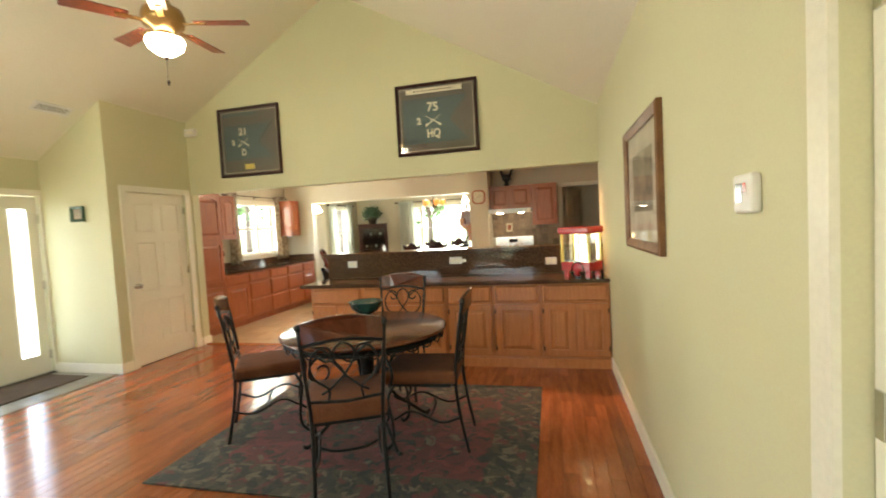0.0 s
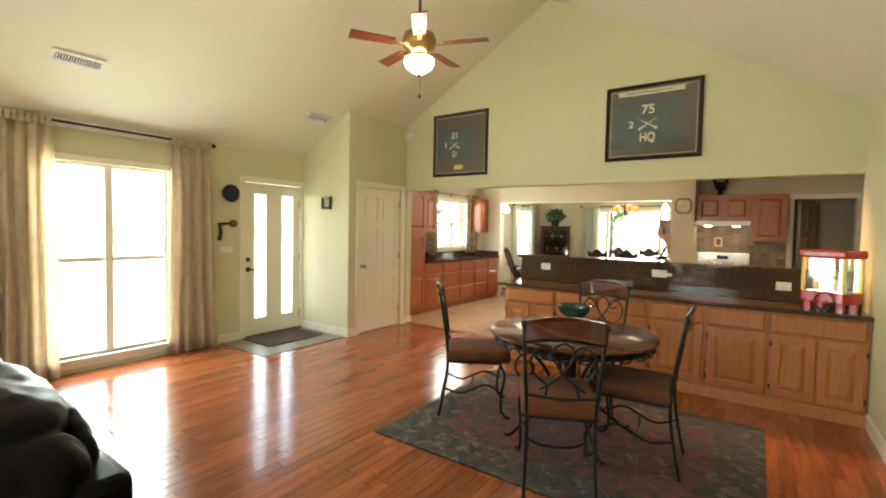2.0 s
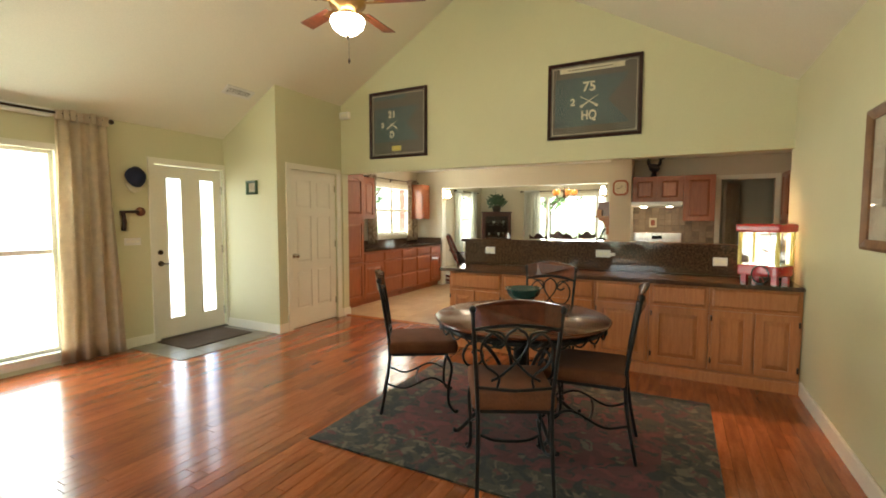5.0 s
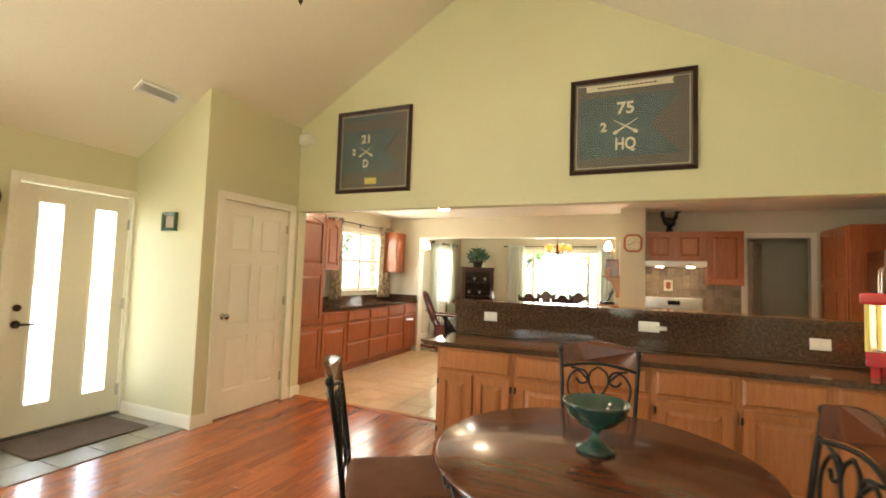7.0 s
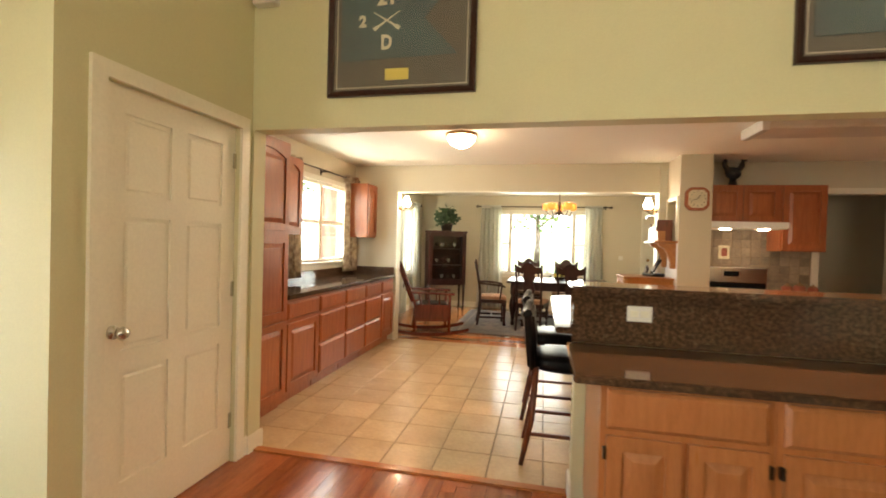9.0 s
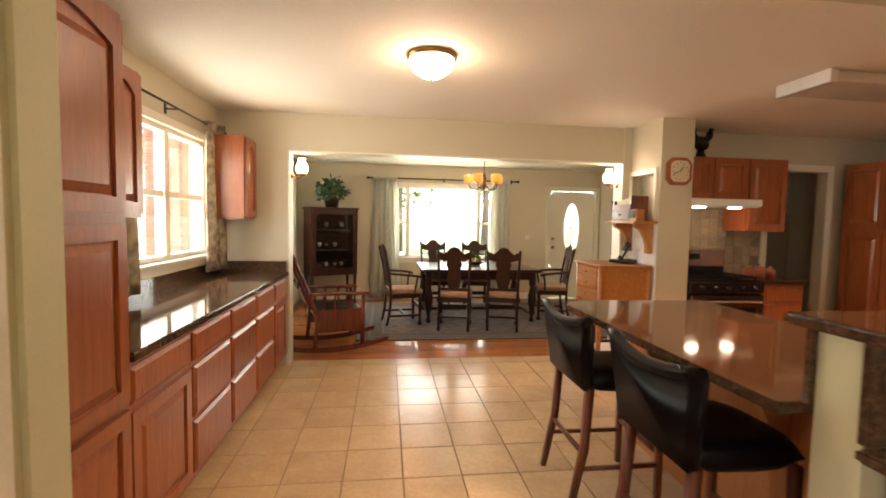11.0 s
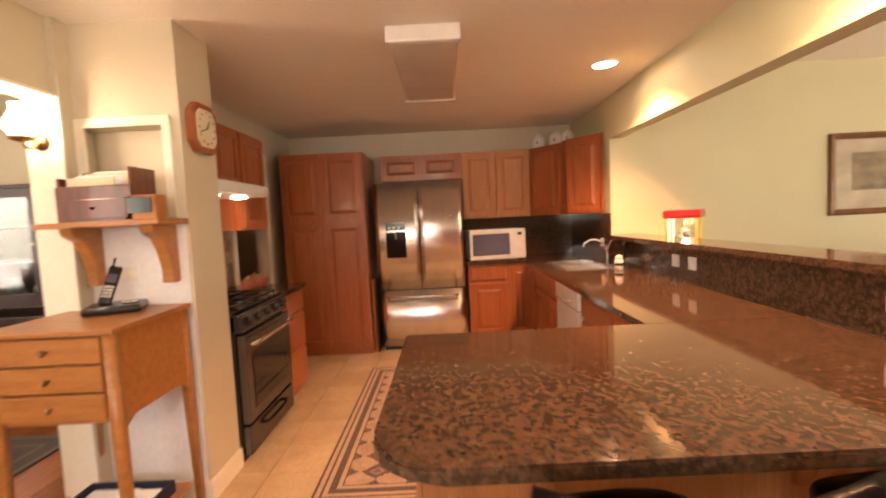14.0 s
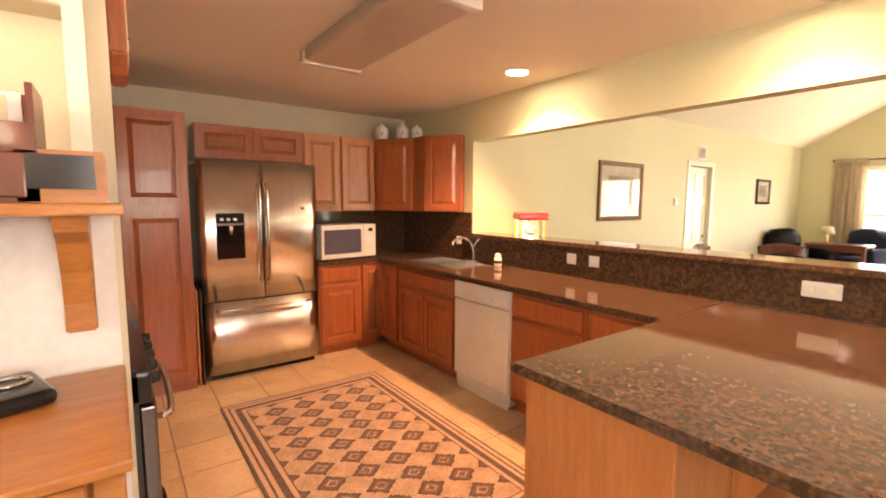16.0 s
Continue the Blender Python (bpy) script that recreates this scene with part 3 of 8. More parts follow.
wall_x("wall_kitchen_window", KL - 0.16, KL, YG + 0.12, DN + 0.14, 2.52, [(7.36, 8.74, 1.10, 2.06), (10.95, 11.95, 0.75, 2.05)], "beige wall with the kitchen and dining windows", KPAINT)
wall_x("wall_kitchen_east", KE, KE + 0.12, YG + 0.12, KN + 0.12, 2.52, [], "beige kitchen wall behind the refrigerator", KPAINT)
wall_y("wall_kitchen_north", KN, KN + 0.12, KL, KE, 2.52, [(-4.145, -0.775, 0.0, 2.067), (0.93, 1.64, 0.0, 2.045)], "beige wall with the dining room opening", KPAINT)
bm = boxes((-0.775, -0.69, 8.97, KN + 0.12, 0, KH), (-0.69, -0.365, 8.46, KN, 1.92, KH), (-0.69, -0.365, 8.46, 8.545, 0, 1.92), (-0.69, -0.365, 8.545, KN, 0, 1.46),
           (-0.69, -0.365, 8.97, KN, 1.46, 1.92), (-0.58, -0.365, 8.545, 8.97, 1.46, 1.92))
setting("wall_stub", bm, KPAINT, "beige wall end with a niche beside the range", "wall")
setting("wall_patch", boxes((-0.694, -0.690, 8.475, 8.96, 0.113, 1.44)), PATCH, "unpainted white patch of wall under the shelf", "wall patch")
wall_y("wall_dining_far", DN, DN + 0.14, KL, DE + 0.12, 2.5, [(-3.06, -1.28, 0.76, 2.04), (-0.18, 0.70, 0.0, 2.03)], "beige dining room wall with picture window and door", KPAINT)
wall_x("wall_dining_east", DE, DE + 0.12, KN + 0.12, DN, 2.5, [], "beige dining room wall", KPAINT)
setting("wall_hall", boxes((0.92, 2.62, 10.3, 10.42, 0, 2.5), (KE, KE + 0.12, KN + 0.12, 10.3, 0, 2.5)), KPAINT, "beige hallway wall", "wall")
# rooms behind the doorways, closed off
setting("wall_side_room", boxes((3.2, 3.3, -1.5, 3.5, 0, 2.5), (XR + 0.12, 3.2, 3.0, 3.1, 0, 2.5), (XR + 0.12, 3.2, -1.2, -1.1, 0, 2.5), (XR + 0.12, 3.3, -1.2, 3.1, 2.5, 2.6)), PAINT, "plain walls of the side room", "wall")

# ground under everything
setting("subfloor", boxes((XL - 0.16, XR + 2.1, YS - 0.14, YG + 0.06, -0.12, -0.018)), GROUT, "dark subfloor under the boards", "floor")
setting("tile_bed", boxes((KL - 0.16, KE + 0.12, YG + 0.06, KN + 0.1, -0.12, -0.008)), TGROUT, "grout bed of the kitchen floor", "floor")
setting("dining_subfloor", boxes((KL - 0.16, 3.2, KN + 0.1, DN + 0.14, -0.12, -0.018)), GROUT, "dark subfloor of the dining room", "floor")
setting("ground", boxes((-300, 300, -300, 300, -0.5, -0.32)), LAWN, "green lawn round the house", "ground")
setting("driveway", boxes((-40.0, -6.6, -40, 40, -0.32, -0.29)), DRIVE, "pale concrete driveway", "road")

# baseboards
for nm, b in (("baseboard", (XL, XL + 0.015, YS, 1.2, 0, 0.1)), ("baseboard", (XL, XL + 0.015, 2.64, 3.40, 0, 0.1)), ("baseboard", (XL, -3.965, 4.345, 4.36, 0, 0.1)),
              ("baseboard", (-3.96, -3.945, 4.345, 4.50, 0, 0.1)), ("baseboard", (-3.96, -3.945, 5.497, 5.54, 0, 0.1)), ("baseboard", (-3.945, -3.93, 5.525, 5.675, 0, 0.1)), ("baseboard", (XR - 0.015, XR, 1.57, 4.90, 0, 0.1)),
              ("baseboard", (XR - 0.015, XR, YS, 0.60, 0, 0.1)), ("baseboard", (-4.16, -4.13, 8.975, 9.13, 0, 0.1)), ("baseboard", (-0.705, -0.366, 8.445, 8.46, 0, 0.1)),
              ("baseboard", (-0.705, -0.690, 8.46, 8.97, 0, 0.1)), ("baseboard", (-0.79, -0.775, 8.96, 9.12, 0, 0.1)), ("baseboard", (KL, -0.26, DN - 0.015, DN, 0, 0.1)), ("baseboard", (0.52, DE, DN - 0.015, DN, 0, 0.1)),
              ("baseboard", (DE - 0.015, DE, 9.12, DN, 0, 0.1)), ("baseboard", (KL, KL + 0.015, 9.12, DN, 0, 0.1)), ("baseboard", (-1.985, -1.97, 5.505, 5.66, 0, 0.1))):
    bm = boxes(b, (b[0] + 0.003, b[1] - 0.003, b[2] + 0.003, b[3] - 0.003, 0.1, 0.112))
    setting(nm, bm, WHITE, "white painted baseboard", "baseboard")


def casing_x(x, y0, y1, top, out, w=0.07):
    """White door or window casing on a wall face at x, standing out that way."""
    a, b = sorted((x, x + out))
    return boxes((a, b, y0 - w, y0, 0, top + w), (a, b, y1, y1 + w, 0, top + w), (a, b, y0, y1, top, top + w))


setting("trim_entry_door", casing_x(XL, 3.47, 4.335, 2.03, 0.018, 0.065), WHITE, "white casing of the entry door", "trim")
setting("trim_closet_door", casing_x(-3.96, 4.565, 5.425, 2.03, 0.018), WHITE, "white casing of the closet door", "trim")
setting("trim_doorway", casing_x(XR, 0.68, 1.41, 2.04, -0.018), WHITE, "white casing of the side doorway", "trim")
setting("trim_dining_door", boxes((-0.25, -0.18, DN - 0.018, DN, 0, 2.10), (0.70, 0.77, DN - 0.018, DN, 0, 2.10), (-0.18, 0.70, DN - 0.018, DN, 2.03, 2.10)), WHITE, "white casing of the dining room door", "trim")
setting("trim_hall", boxes((0.86, 0.93, KN - 0.018, KN, 0, 2.115), (1.64, 1.705, KN - 0.018, KN, 0, 2.115), (0.93, 1.64, KN - 0.018, KN, 2.045, 2.115)), WHITE, "white casing of the hallway opening", "trim")
setting("trim_dining_opening", boxes((-4.145, -4.13, 8.985, 9.135, 0.11, 2.052), (-4.145, -0.775, 8.985, 9.135, 2.052, 2.067), (-0.79, -0.775, 8.965, 9.135, 0.11, 2.052)), WHITE, "cream jamb lining of the dining room opening", "trim")
setting("threshold", boxes((-3.94, -1.99, 5.575, 5.63, 0.0, 0.012)), PLANK_X, "wooden threshold strip between boards and tiles", "trim", bevel=0.004)


def panel_door(name, w, h, m, material, label, hinge_side, knob, group="", rows=((0.24, 0.74), (0.84, 1.44), (1.54, 1.90))):
    """A six-panel door leaf; local x along its width, front at y = 0."""
    ob = thing(name, label, "door", m, group)
    ob["kind"] = "structure"
    bm = boxes((0, w, 0.012, 0.03, 0, h))
    xs = (0.11, w / 2 - 0.05, w / 2 + 0.05, w - 0.11)
    zs = [0.0] + [z for r in rows for z in r] + [h]
    for x0, x1 in ((0, xs[0]), (xs[1], xs[2]), (xs[3], w)):
        box(bm, x0, x1, 0, 0.042, 0, h)
    for z0, z1 in zip(zs[::2], zs[1::2]):
        for x0, x1 in ((xs[0], xs[1]), (xs[2], xs[3])):
            box(bm, x0, x1, 0, 0.042, z0, z1)
    part("leaf", bm, material, ob)
    for z0, z1 in rows:
        for x0, x1 in ((xs[0], xs[1]), (xs[2], xs[3])):
            p = rbox(x0 + 0.02, x1 - 0.02, 0.003, 0.03, z0 + 0.02, z1 - 0.02, 0.008, 1)
            part("panel", p, material, ob)
    k = lathe([(0.032, 0), (0.03, 0.006), (0.012, 0.012), (0.012, 0.03), (0.026, 0.042), (0.03, 0.055), (0.022, 0.068), (0.0, 0.072)], 16)
    bmesh.ops.transform(k, matrix=pose(knob, 0, 0.93, 90), verts=k.verts[:])
    part("knob", k, CHROME, ob, "satin nickel knob")
    for z in (0.25, 1.05, 1.82):
        part("hinge", boxes((hinge_side - 0.012, hinge_side + 0.012, -0.006, 0.004, z - 0.045, z + 0.045)), CHROME, ob)
    return ob


panel_door("door_closet", 0.85, 2.02, pose(-3.985, 4.57, 0.008, 0, 0, 90), WHITE, "white six-panel closet door, shut, with satin knob", 0.84, 0.07)
panel_door("door_side", 0.72, 2.02, pose(XR + 0.05, 1.405, 0.008, 0, 0, -90), WHITE, "white six-panel door, shut in the side doorway", 0.02, 0.65)
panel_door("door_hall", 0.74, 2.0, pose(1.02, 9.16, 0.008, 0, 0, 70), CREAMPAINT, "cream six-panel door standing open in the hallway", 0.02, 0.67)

# entry door with two tall panes
door = thing("door_entry", "white entry door with two tall narrow panes, shut", "door", pose(-4.945, 3.472, 0.02, 0, 0, 90))
door["kind"] = "structure"
part("leaf", boxes((0, 0.135, 0, 0.045, 0, 2.0), (0.345, 0.55, 0, 0.045, 0, 2.0), (0.765, 0.86, 0, 0.045, 0, 2.0), (0.135, 0.345, 0, 0.045, 0, 0.2), (0.135, 0.345, 0, 0.045, 1.88, 2.0),
                   (0.55, 0.765, 0, 0.045, 0, 0.2), (0.55, 0.765, 0, 0.045, 1.88, 2.0)), WHITE, door)
for x0, x1 in ((0.135, 0.345), (0.55, 0.765)):
    part("pane", boxes((x0, x1, 0.018, 0.024, 0.2, 1.88)), GLASS, door).visible_shadow = False
    part("glazing_bead", boxes((x0, x0 + 0.02, -0.006, 0.02, 0.2, 1.88), (x1 - 0.02, x1, -0.006, 0.02, 0.2, 1.88), (x0 + 0.02, x1 - 0.02, -0.006, 0.02, 0.2, 0.22), (x0 + 0.02, x1 - 0.02, -0.006, 0.02, 1.86, 1.88)), WHITE, door)
for z, r in ((1.0, 0.028), (0.87, 0.032)):
    k = lathe([(r, 0), (r, 0.012), (r * 0.6, 0.02), (0, 0.022)], 16)
    bmesh.ops.transform(k, matrix=pose(0.06, 0, z, 90), verts=k.verts[:])
    part("escutcheon", k, BRONZE, door, "dark nickel lock plate")
part("lever", bar([(0.06, -0.02, 0.87), (0.06, -0.045, 0.87), (0.075, -0.05, 0.87), (0.17, -0.048, 0.865)], [0.011, 0.011, 0.010, 0.007]), BRONZE, door, "dark nickel lever")
for z in (0.2, 1.0, 1.75):
    part("hinge", boxes((0.845, 0.868, -0.008, 0.004, z - 0.05, z + 0.05)), CHROME, door)
setting("door_sill", boxes((XL - 0.16, XL + 0.02, 3.47, 4.34, -0.01, 0.02)), BRONZE, "dark metal sill of the entry door", "sill")

# dining room door with an oval pane
door = thing("door_dining", "cream door with an oval leaded pane, shut", "door", pose(-0.175, DN + 0.03, 0.01))
door["kind"] = "structure"
bm = bmesh.new()
N = 40
outer, inner = [], []
for i in range(N):
    a = 2 * math.pi * i / N
    c, s = math.cos(a), math.sin(a)
    k = 1 / max(abs(c) / 0.435, abs(s) / 0.72)
    outer.append((0.435 + max(-0.435, min(0.435, k * c)), 1.30 + max(-0.72, min(0.70, k * s))))
    inner.append((0.435 + 0.16 * c, 1.30 + 0.49 * s))
for y in (0.0, 0.045):
    o = [bm.verts.new((x, y, z)) for x, z in outer]
    n = [bm.verts.new((x, y, z)) for x, z in inner]
    for i in range(N):
        bm.faces.new((o[i], o[(i + 1) % N], n[(i + 1) % N], n[i]))
box(bm, 0, 0.87, 0, 0.045, 0, 0.58)
part("leaf", bm, WHITE, door)
part("oval_rim", bar([(0.435 + 0.165 * math.cos(2 * math.pi * i / 40), -0.004, 1.30 + 0.495 * math.sin(2 * math.pi * i / 40)) for i in range(41)], 0.014, 6), WHITE, door)
p = lathe([(1.0, 0), (1.0, 0.006)], 40)
bmesh.ops.transform(p, matrix=Matrix.Translation((0.435, 0.02, 1.30)) @ Matrix.Diagonal((0.165, 1, 0.495, 1)) @ pose(0, 0, 0, 90), verts=p.verts[:])
part("pane", p, GLASS, door).visible_shadow = False
bm = bmesh.new()
for k in range(5):
    tube(bm, smooth_path([(0.435, 0.012, 0.86 + 0.05 * k), (0.36 + 0.03 * k, 0.012, 1.15 + 0.07 * k), (0.47 - 0.02 * k, 0.012, 1.40 + 0.05 * k)], 5), 0.004, 5)
part("leading", bm, BRONZE, door)
for z in (0.96, 1.12):
    k = lathe([(0.03, 0), (0.028, 0.03), (0.0, 0.05)], 12)
    bmesh.ops.transform(k, matrix=pose(0.07, 0, z, 90), verts=k.verts[:])
    part("knob", k, BRASS, door)


def sash_window(name, w, z0, z1, m, cols, label, rows=1, deep=0.10, casing=0.06, sill=True):
    """Double-hung window units side by side; local x along the wall, room side at y = 0, the opening goes to +y."""
    ob = thing(name, label, "window", m)
    ob["kind"] = "structure"
    part("casing", boxes((-casing, 0, -0.016, 0.0, z0, z1 + casing), (w, w + casing, -0.016, 0.0, z0, z1 + casing), (0, w, -0.016, 0.0, z1, z1 + casing)), WHITE, ob)
    if sill:
        part("sill", rbox(-casing - 0.03, w + casing + 0.03, -0.05, 0.04, z0 - 0.025, z0, 0.006), WHITE, ob)
        part("apron", boxes((-casing, w + casing, -0.014, 0.0, z0 - 0.095, z0 - 0.025)), WHITE, ob)
    x = 0.0
    for i, share in enumerate(cols):
        cw = w * share
        f = 0.035
        part("window_frame", boxes((x, x + f, 0.03, deep, z0, z1), (x + cw - f, x + cw, 0.03, deep, z0, z1), (x + f, x + cw - f, 0.03, deep, z0, z0 + f), (x + f, x + cw - f, 0.03, deep, z1 - f, z1)), WHITE, ob)
        if rows:
            mid = (z0 + z1) / 2
            part("meeting_rail", boxes((x + f, x + cw - f, 0.045, 0.085, mid - 0.022, mid + 0.022)), WHITE, ob)
            for za, zb in ((z0 + f, mid - 0.022), (mid + 0.022, z1 - f)):
                part("pane", boxes((x + f, x + cw - f, 0.062, 0.066, za, zb)), GLASS, ob).visible_shadow = False
        else:
            part("pane", boxes((x + f, x + cw - f, 0.062, 0.066, z0 + f, z1 - f)), GLASS, ob).visible_shadow = False
        x += cw
    return ob


sash_window("window_living", 1.11, 0.14, 2.05, pose(XL, 1.45, 0, 0, 0, 90), (0.5, 0.5), "tall white double-hung window pair, blown bright with daylight")
sash_window("window_kitchen", 1.38, 1.10, 2.06, pose(KL, 7.36, 0, 0, 0, 90), (0.5, 0.5), "white double-hung kitchen window pair")
sash_window("window_dining_side", 1.0, 0.75, 2.05, pose(KL, 10.95, 0, 0, 0, 90), (1.0,), "white double-hung window in the dining room")
w = sash_window("window_dining", 1.78, 0.76, 2.04, pose(-3.06, DN, 0), (0.125, 0.73, 0.145), "white picture window between two narrow sidelights", rows=0)
for x in (0.0, 0.73 * 1.78 + 0.125 * 1.78):
    part("meeting_rail", boxes((x + 0.035, x + (0.19 if x == 0 else 0.22), 0.045, 0.085, 1.37, 1.41)), WHITE, w)
sash_window("window_back", 3.9, 0.35, 2.15, pose(0.2, YS, 0, 0, 0, 180), (0.25, 0.25, 0.25, 0.25), "wide white window bank in the back gable")

# ---- cabinets ----
def frustum(bm, x0, x1, z0, z1, y0, y1, inset):
    """A raised field: a rectangle at y0 that narrows by inset to y1."""
    a = [bm.verts.new((x, y0, z)) for x, z in ((x0, z0), (x1, z0), (x1, z1), (x0, z1))]
    b = [bm.verts.new((x, y1, z)) for x, z in ((x0 + inset, z0 + inset), (x1 - inset, z0 + inset), (x1 - inset, z1 - inset), (x0 + inset, z1 - inset))]
    bm.faces.new(b)
    for i in range(4):
        bm.faces.new((a[i], a[(i + 1) % 4], b[(i + 1) % 4], b[i]))


def cabinet_door(parent, x0, x1, z0, z1, material, name="door", hinge=None, arch=False, rail=0.055):
    """A raised-panel door standing 2 cm proud of the face at y = 0."""
    bm = boxes((x0, x0 + rail, -0.02, -0.001, z0, z1), (x1 - rail, x1, -0.02, -0.001, z0, z1), (x0 + rail, x1 - rail, -0.02, -0.001, z0, z0 + rail))
    if arch:
        n = 8
        top = [(x0 + rail + (x1 - x0 - 2 * rail) * i / n, z1 - rail - 0.05 + 0.05 * math.sin(math.pi * i / n)) for i in range(n + 1)]
        for (xa, za), (xb, zb) in zip(top, top[1:]):
            f = [bm.verts.new((x, -0.02, z)) for x, z in ((xa, za), (xb, zb), (xb, z1), (xa, z1))]
            g = [bm.verts.new((v.co.x, -0.001, v.co.z)) for v in f]
            bm.faces.new(f)
            bm.faces.new((f[0], f[1], g[1], g[0]))
            bm.faces.new((f[2], f[3], g[3], g[2]))
    else:
        box(bm, x0 + rail, x1 - rail, -0.02, -0.001, z1 - rail, z1)
    d = part(name, bm, material, parent, bevel=0.0 if arch else 0.0035)
    g = 0.045 if arch else 0.006
    p = boxes((x0 + rail, x1 - rail, -0.006, -0.002, z0 + rail, z1 - rail))
    frustum(p, x0 + rail + 0.006, x1 - rail - 0.006, z0 + rail + 0.006, z1 - rail - g, -0.006, -0.0185, min(0.032, (x1 - x0 - 2 * rail) * 0.2))
    part("raised_panel", p, material, d)
    if hinge is not None:
        for z in (z0 + 0.07, z1 - 0.07):
            part("hinge", boxes((hinge - 0.007, hinge + 0.007, -0.024, -0.001, z - 0.022, z + 0.022)), BRONZE, d, "small black hinge")
    return d


def drawer_front(parent, x0, x1, z0, z1, material, name="drawer_front"):
    bm = boxes((x0, x1, -0.010, -0.001, z0, z1))
    frustum(bm, x0, x1, z0, z1, -0.010, -0.022, 0.016)
    return part(name, bm, material, parent)


def cabinet(name, w, d, z0, z1, m, material, label, fronts, toe=0.09, group="", category="cabinet"):
    """fronts: (kind, x0, x1, z0, z1, hinge side or None), laid over the face frame."""
    ob = thing(name, label, category, m, group)
    bm = bmesh.new()
    if toe:
        box(bm, 0, w, 0.001, d, z0 + toe, z1)
        box(bm, 0.004, w - 0.004, 0.06, d - 0.002, z0, z0 + toe)
    else:
        box(bm, 0, w, 0.001, d, z0, z1)
    part("body", bm, material, ob)
    for kind, x0, x1, za, zb, *rest in fronts:
        if kind == "drawer":
            drawer_front(ob, x0, x1, za, zb, material)
        else:
            cabinet_door(ob, x0, x1, za, zb, material, hinge=rest[0] if rest else None, arch=kind == "arch")
    return ob


# cabinets on the living room side of the bar, and their granite
units = ((-1.91, -1.29, 2), (-1.29, -0.82, 1), (-0.82, -0.36, 1), (-0.36, 0.12, 1), (0.12, 0.59, 1), (0.59, 1.235, 2))
for xa, xb, n in units:
    w = xb - xa - 0.002
    fr = [("drawer", 0.025, w - 0.025, 0.655, 0.815)]
    if n == 2:
        fr += [("door", 0.025, w / 2 - 0.012, 0.12, 0.63, 0.018), ("door", w / 2 + 0.012, w - 0.025, 0.12, 0.63, w - 0.018)]
    else:
        fr += [("door", 0.025, w - 0.025, 0.12, 0.63, 0.018)]
    cabinet("base_cabinet", w, 0.585, 0, 0.83, pose(xa, 4.915, 0), OAK, ("wide two-door honey oak base cabinet with one drawer" if n == 2 else "honey oak base cabinet with drawer over raised-panel door"), fr, group="cabinets under the living room counter")
setting("base_moulding", boxes((-1.91, XR - 0.016, 4.875, 4.9155, 0.0, 0.088), (-1.91, XR - 0.016, 4.885, 4.9155, 0.088, 0.1)), OAK, "honey oak base moulding under the bar cabinets", "trim", bevel=0.003)


def slab(points, z0, z1):
    """A counter: the outline (x, y), with an eased edge."""
    bm = bmesh.new()
    a = [bm.verts.new((x, y, z0)) for x, y in points]
    b = [bm.verts.new((x, y, z1)) for x, y in points]
    bm.faces.new(a[::-1])
    bm.faces.new(b)
    for i in range(len(a)):
        j = (i + 1) % len(a)
        bm.faces.new((a[i], a[j], b[j], b[i]))
    bmesh.ops.bevel(bm, geom=[e for e in bm.edges if abs(e.verts[0].co.z - e.verts[1].co.z) < 0.001], offset=0.008, segments=2, affect="EDGES")
    return bm


setting("wall_half", boxes((-1.97, XR, 5.52, 5.66, 0, 1.135)), PAINT, "low painted wall under the bar ledge", "wall")
solid("living_counter", slab([(-2.02, 4.87), (1.235, 4.87), (1.235, 5.498), (-2.02, 5.498)], 0.832, 0.868), GRANITE, "polished dark brown granite counter on the oak cabinets", "countertop")
solid("granite_splash", boxes((-1.99, 1.236, 5.499, 5.52, 0.868, 1.135)), GRANITE, "polished dark granite upstand behind the counter", "backsplash", bevel=0.002)
solid("bar_ledge", slab([(-2.01, 5.42), (1.238, 5.42), (1.238, 5.74), (-2.01, 5.74)], 1.135, 1.172), GRANITE, "narrow raised granite bar ledge", "countertop")


def wall_plate(m, holes, label, wide=0.12, plug=False):
    ob = thing("outlet", label, "outlet", m)
    part("plate", rbox(-wide / 2, wide / 2, -0.008, 0, -0.04, 0.04, 0.003, 1), PLASTIC, ob)
    for x in holes:
        part("receptacle", rbox(x - 0.02, x + 0.02, -0.011, -0.007, -0.016, 0.016, 0.002, 1), WHITE, ob)
    if plug:
        part("plug", rbox(wide / 2 - 0.03, wide / 2 + 0.05, -0.045, -0.01, -0.02, 0.012, 0.008, 2), PLASTIC, ob, "white plug-in")
    return ob


wall_plate(pose(-1.66, 5.499, 1.035), (-0.025, 0.025), "white double outlet on the granite upstand")
wall_plate(pose(-0.37, 5.499, 1.04), (-0.025, 0.025), "white outlet with a plug-in on the granite", 0.15, True)
wall_plate(pose(0.70, 5.499, 1.0), (-0.025, 0.025), "white double outlet behind the popcorn machine")

# ---- framed flags ----
def glyphs(text, size, m, parent, name="numeral"):
    cu = bpy.data.curves.new(name, "FONT")
    cu.body, cu.size, cu.extrude, cu.offset, cu.align_x, cu.align_y = text, size, 0.002, 0.0035, "CENTER", "CENTER"
    tmp = bpy.data.objects.new(name, cu)
    scene.collection.objects.link(tmp)
    me = bpy.data.meshes.new_from_object(tmp.evaluated_get(bpy.context.evaluated_depsgraph_get()))
    bpy.data.objects.remove(tmp)
    me.materials.clear()
    me.materials.append(CREAM)
    ob = new(name, me)
    ob.parent, ob.matrix_basis = parent, m
    return ob


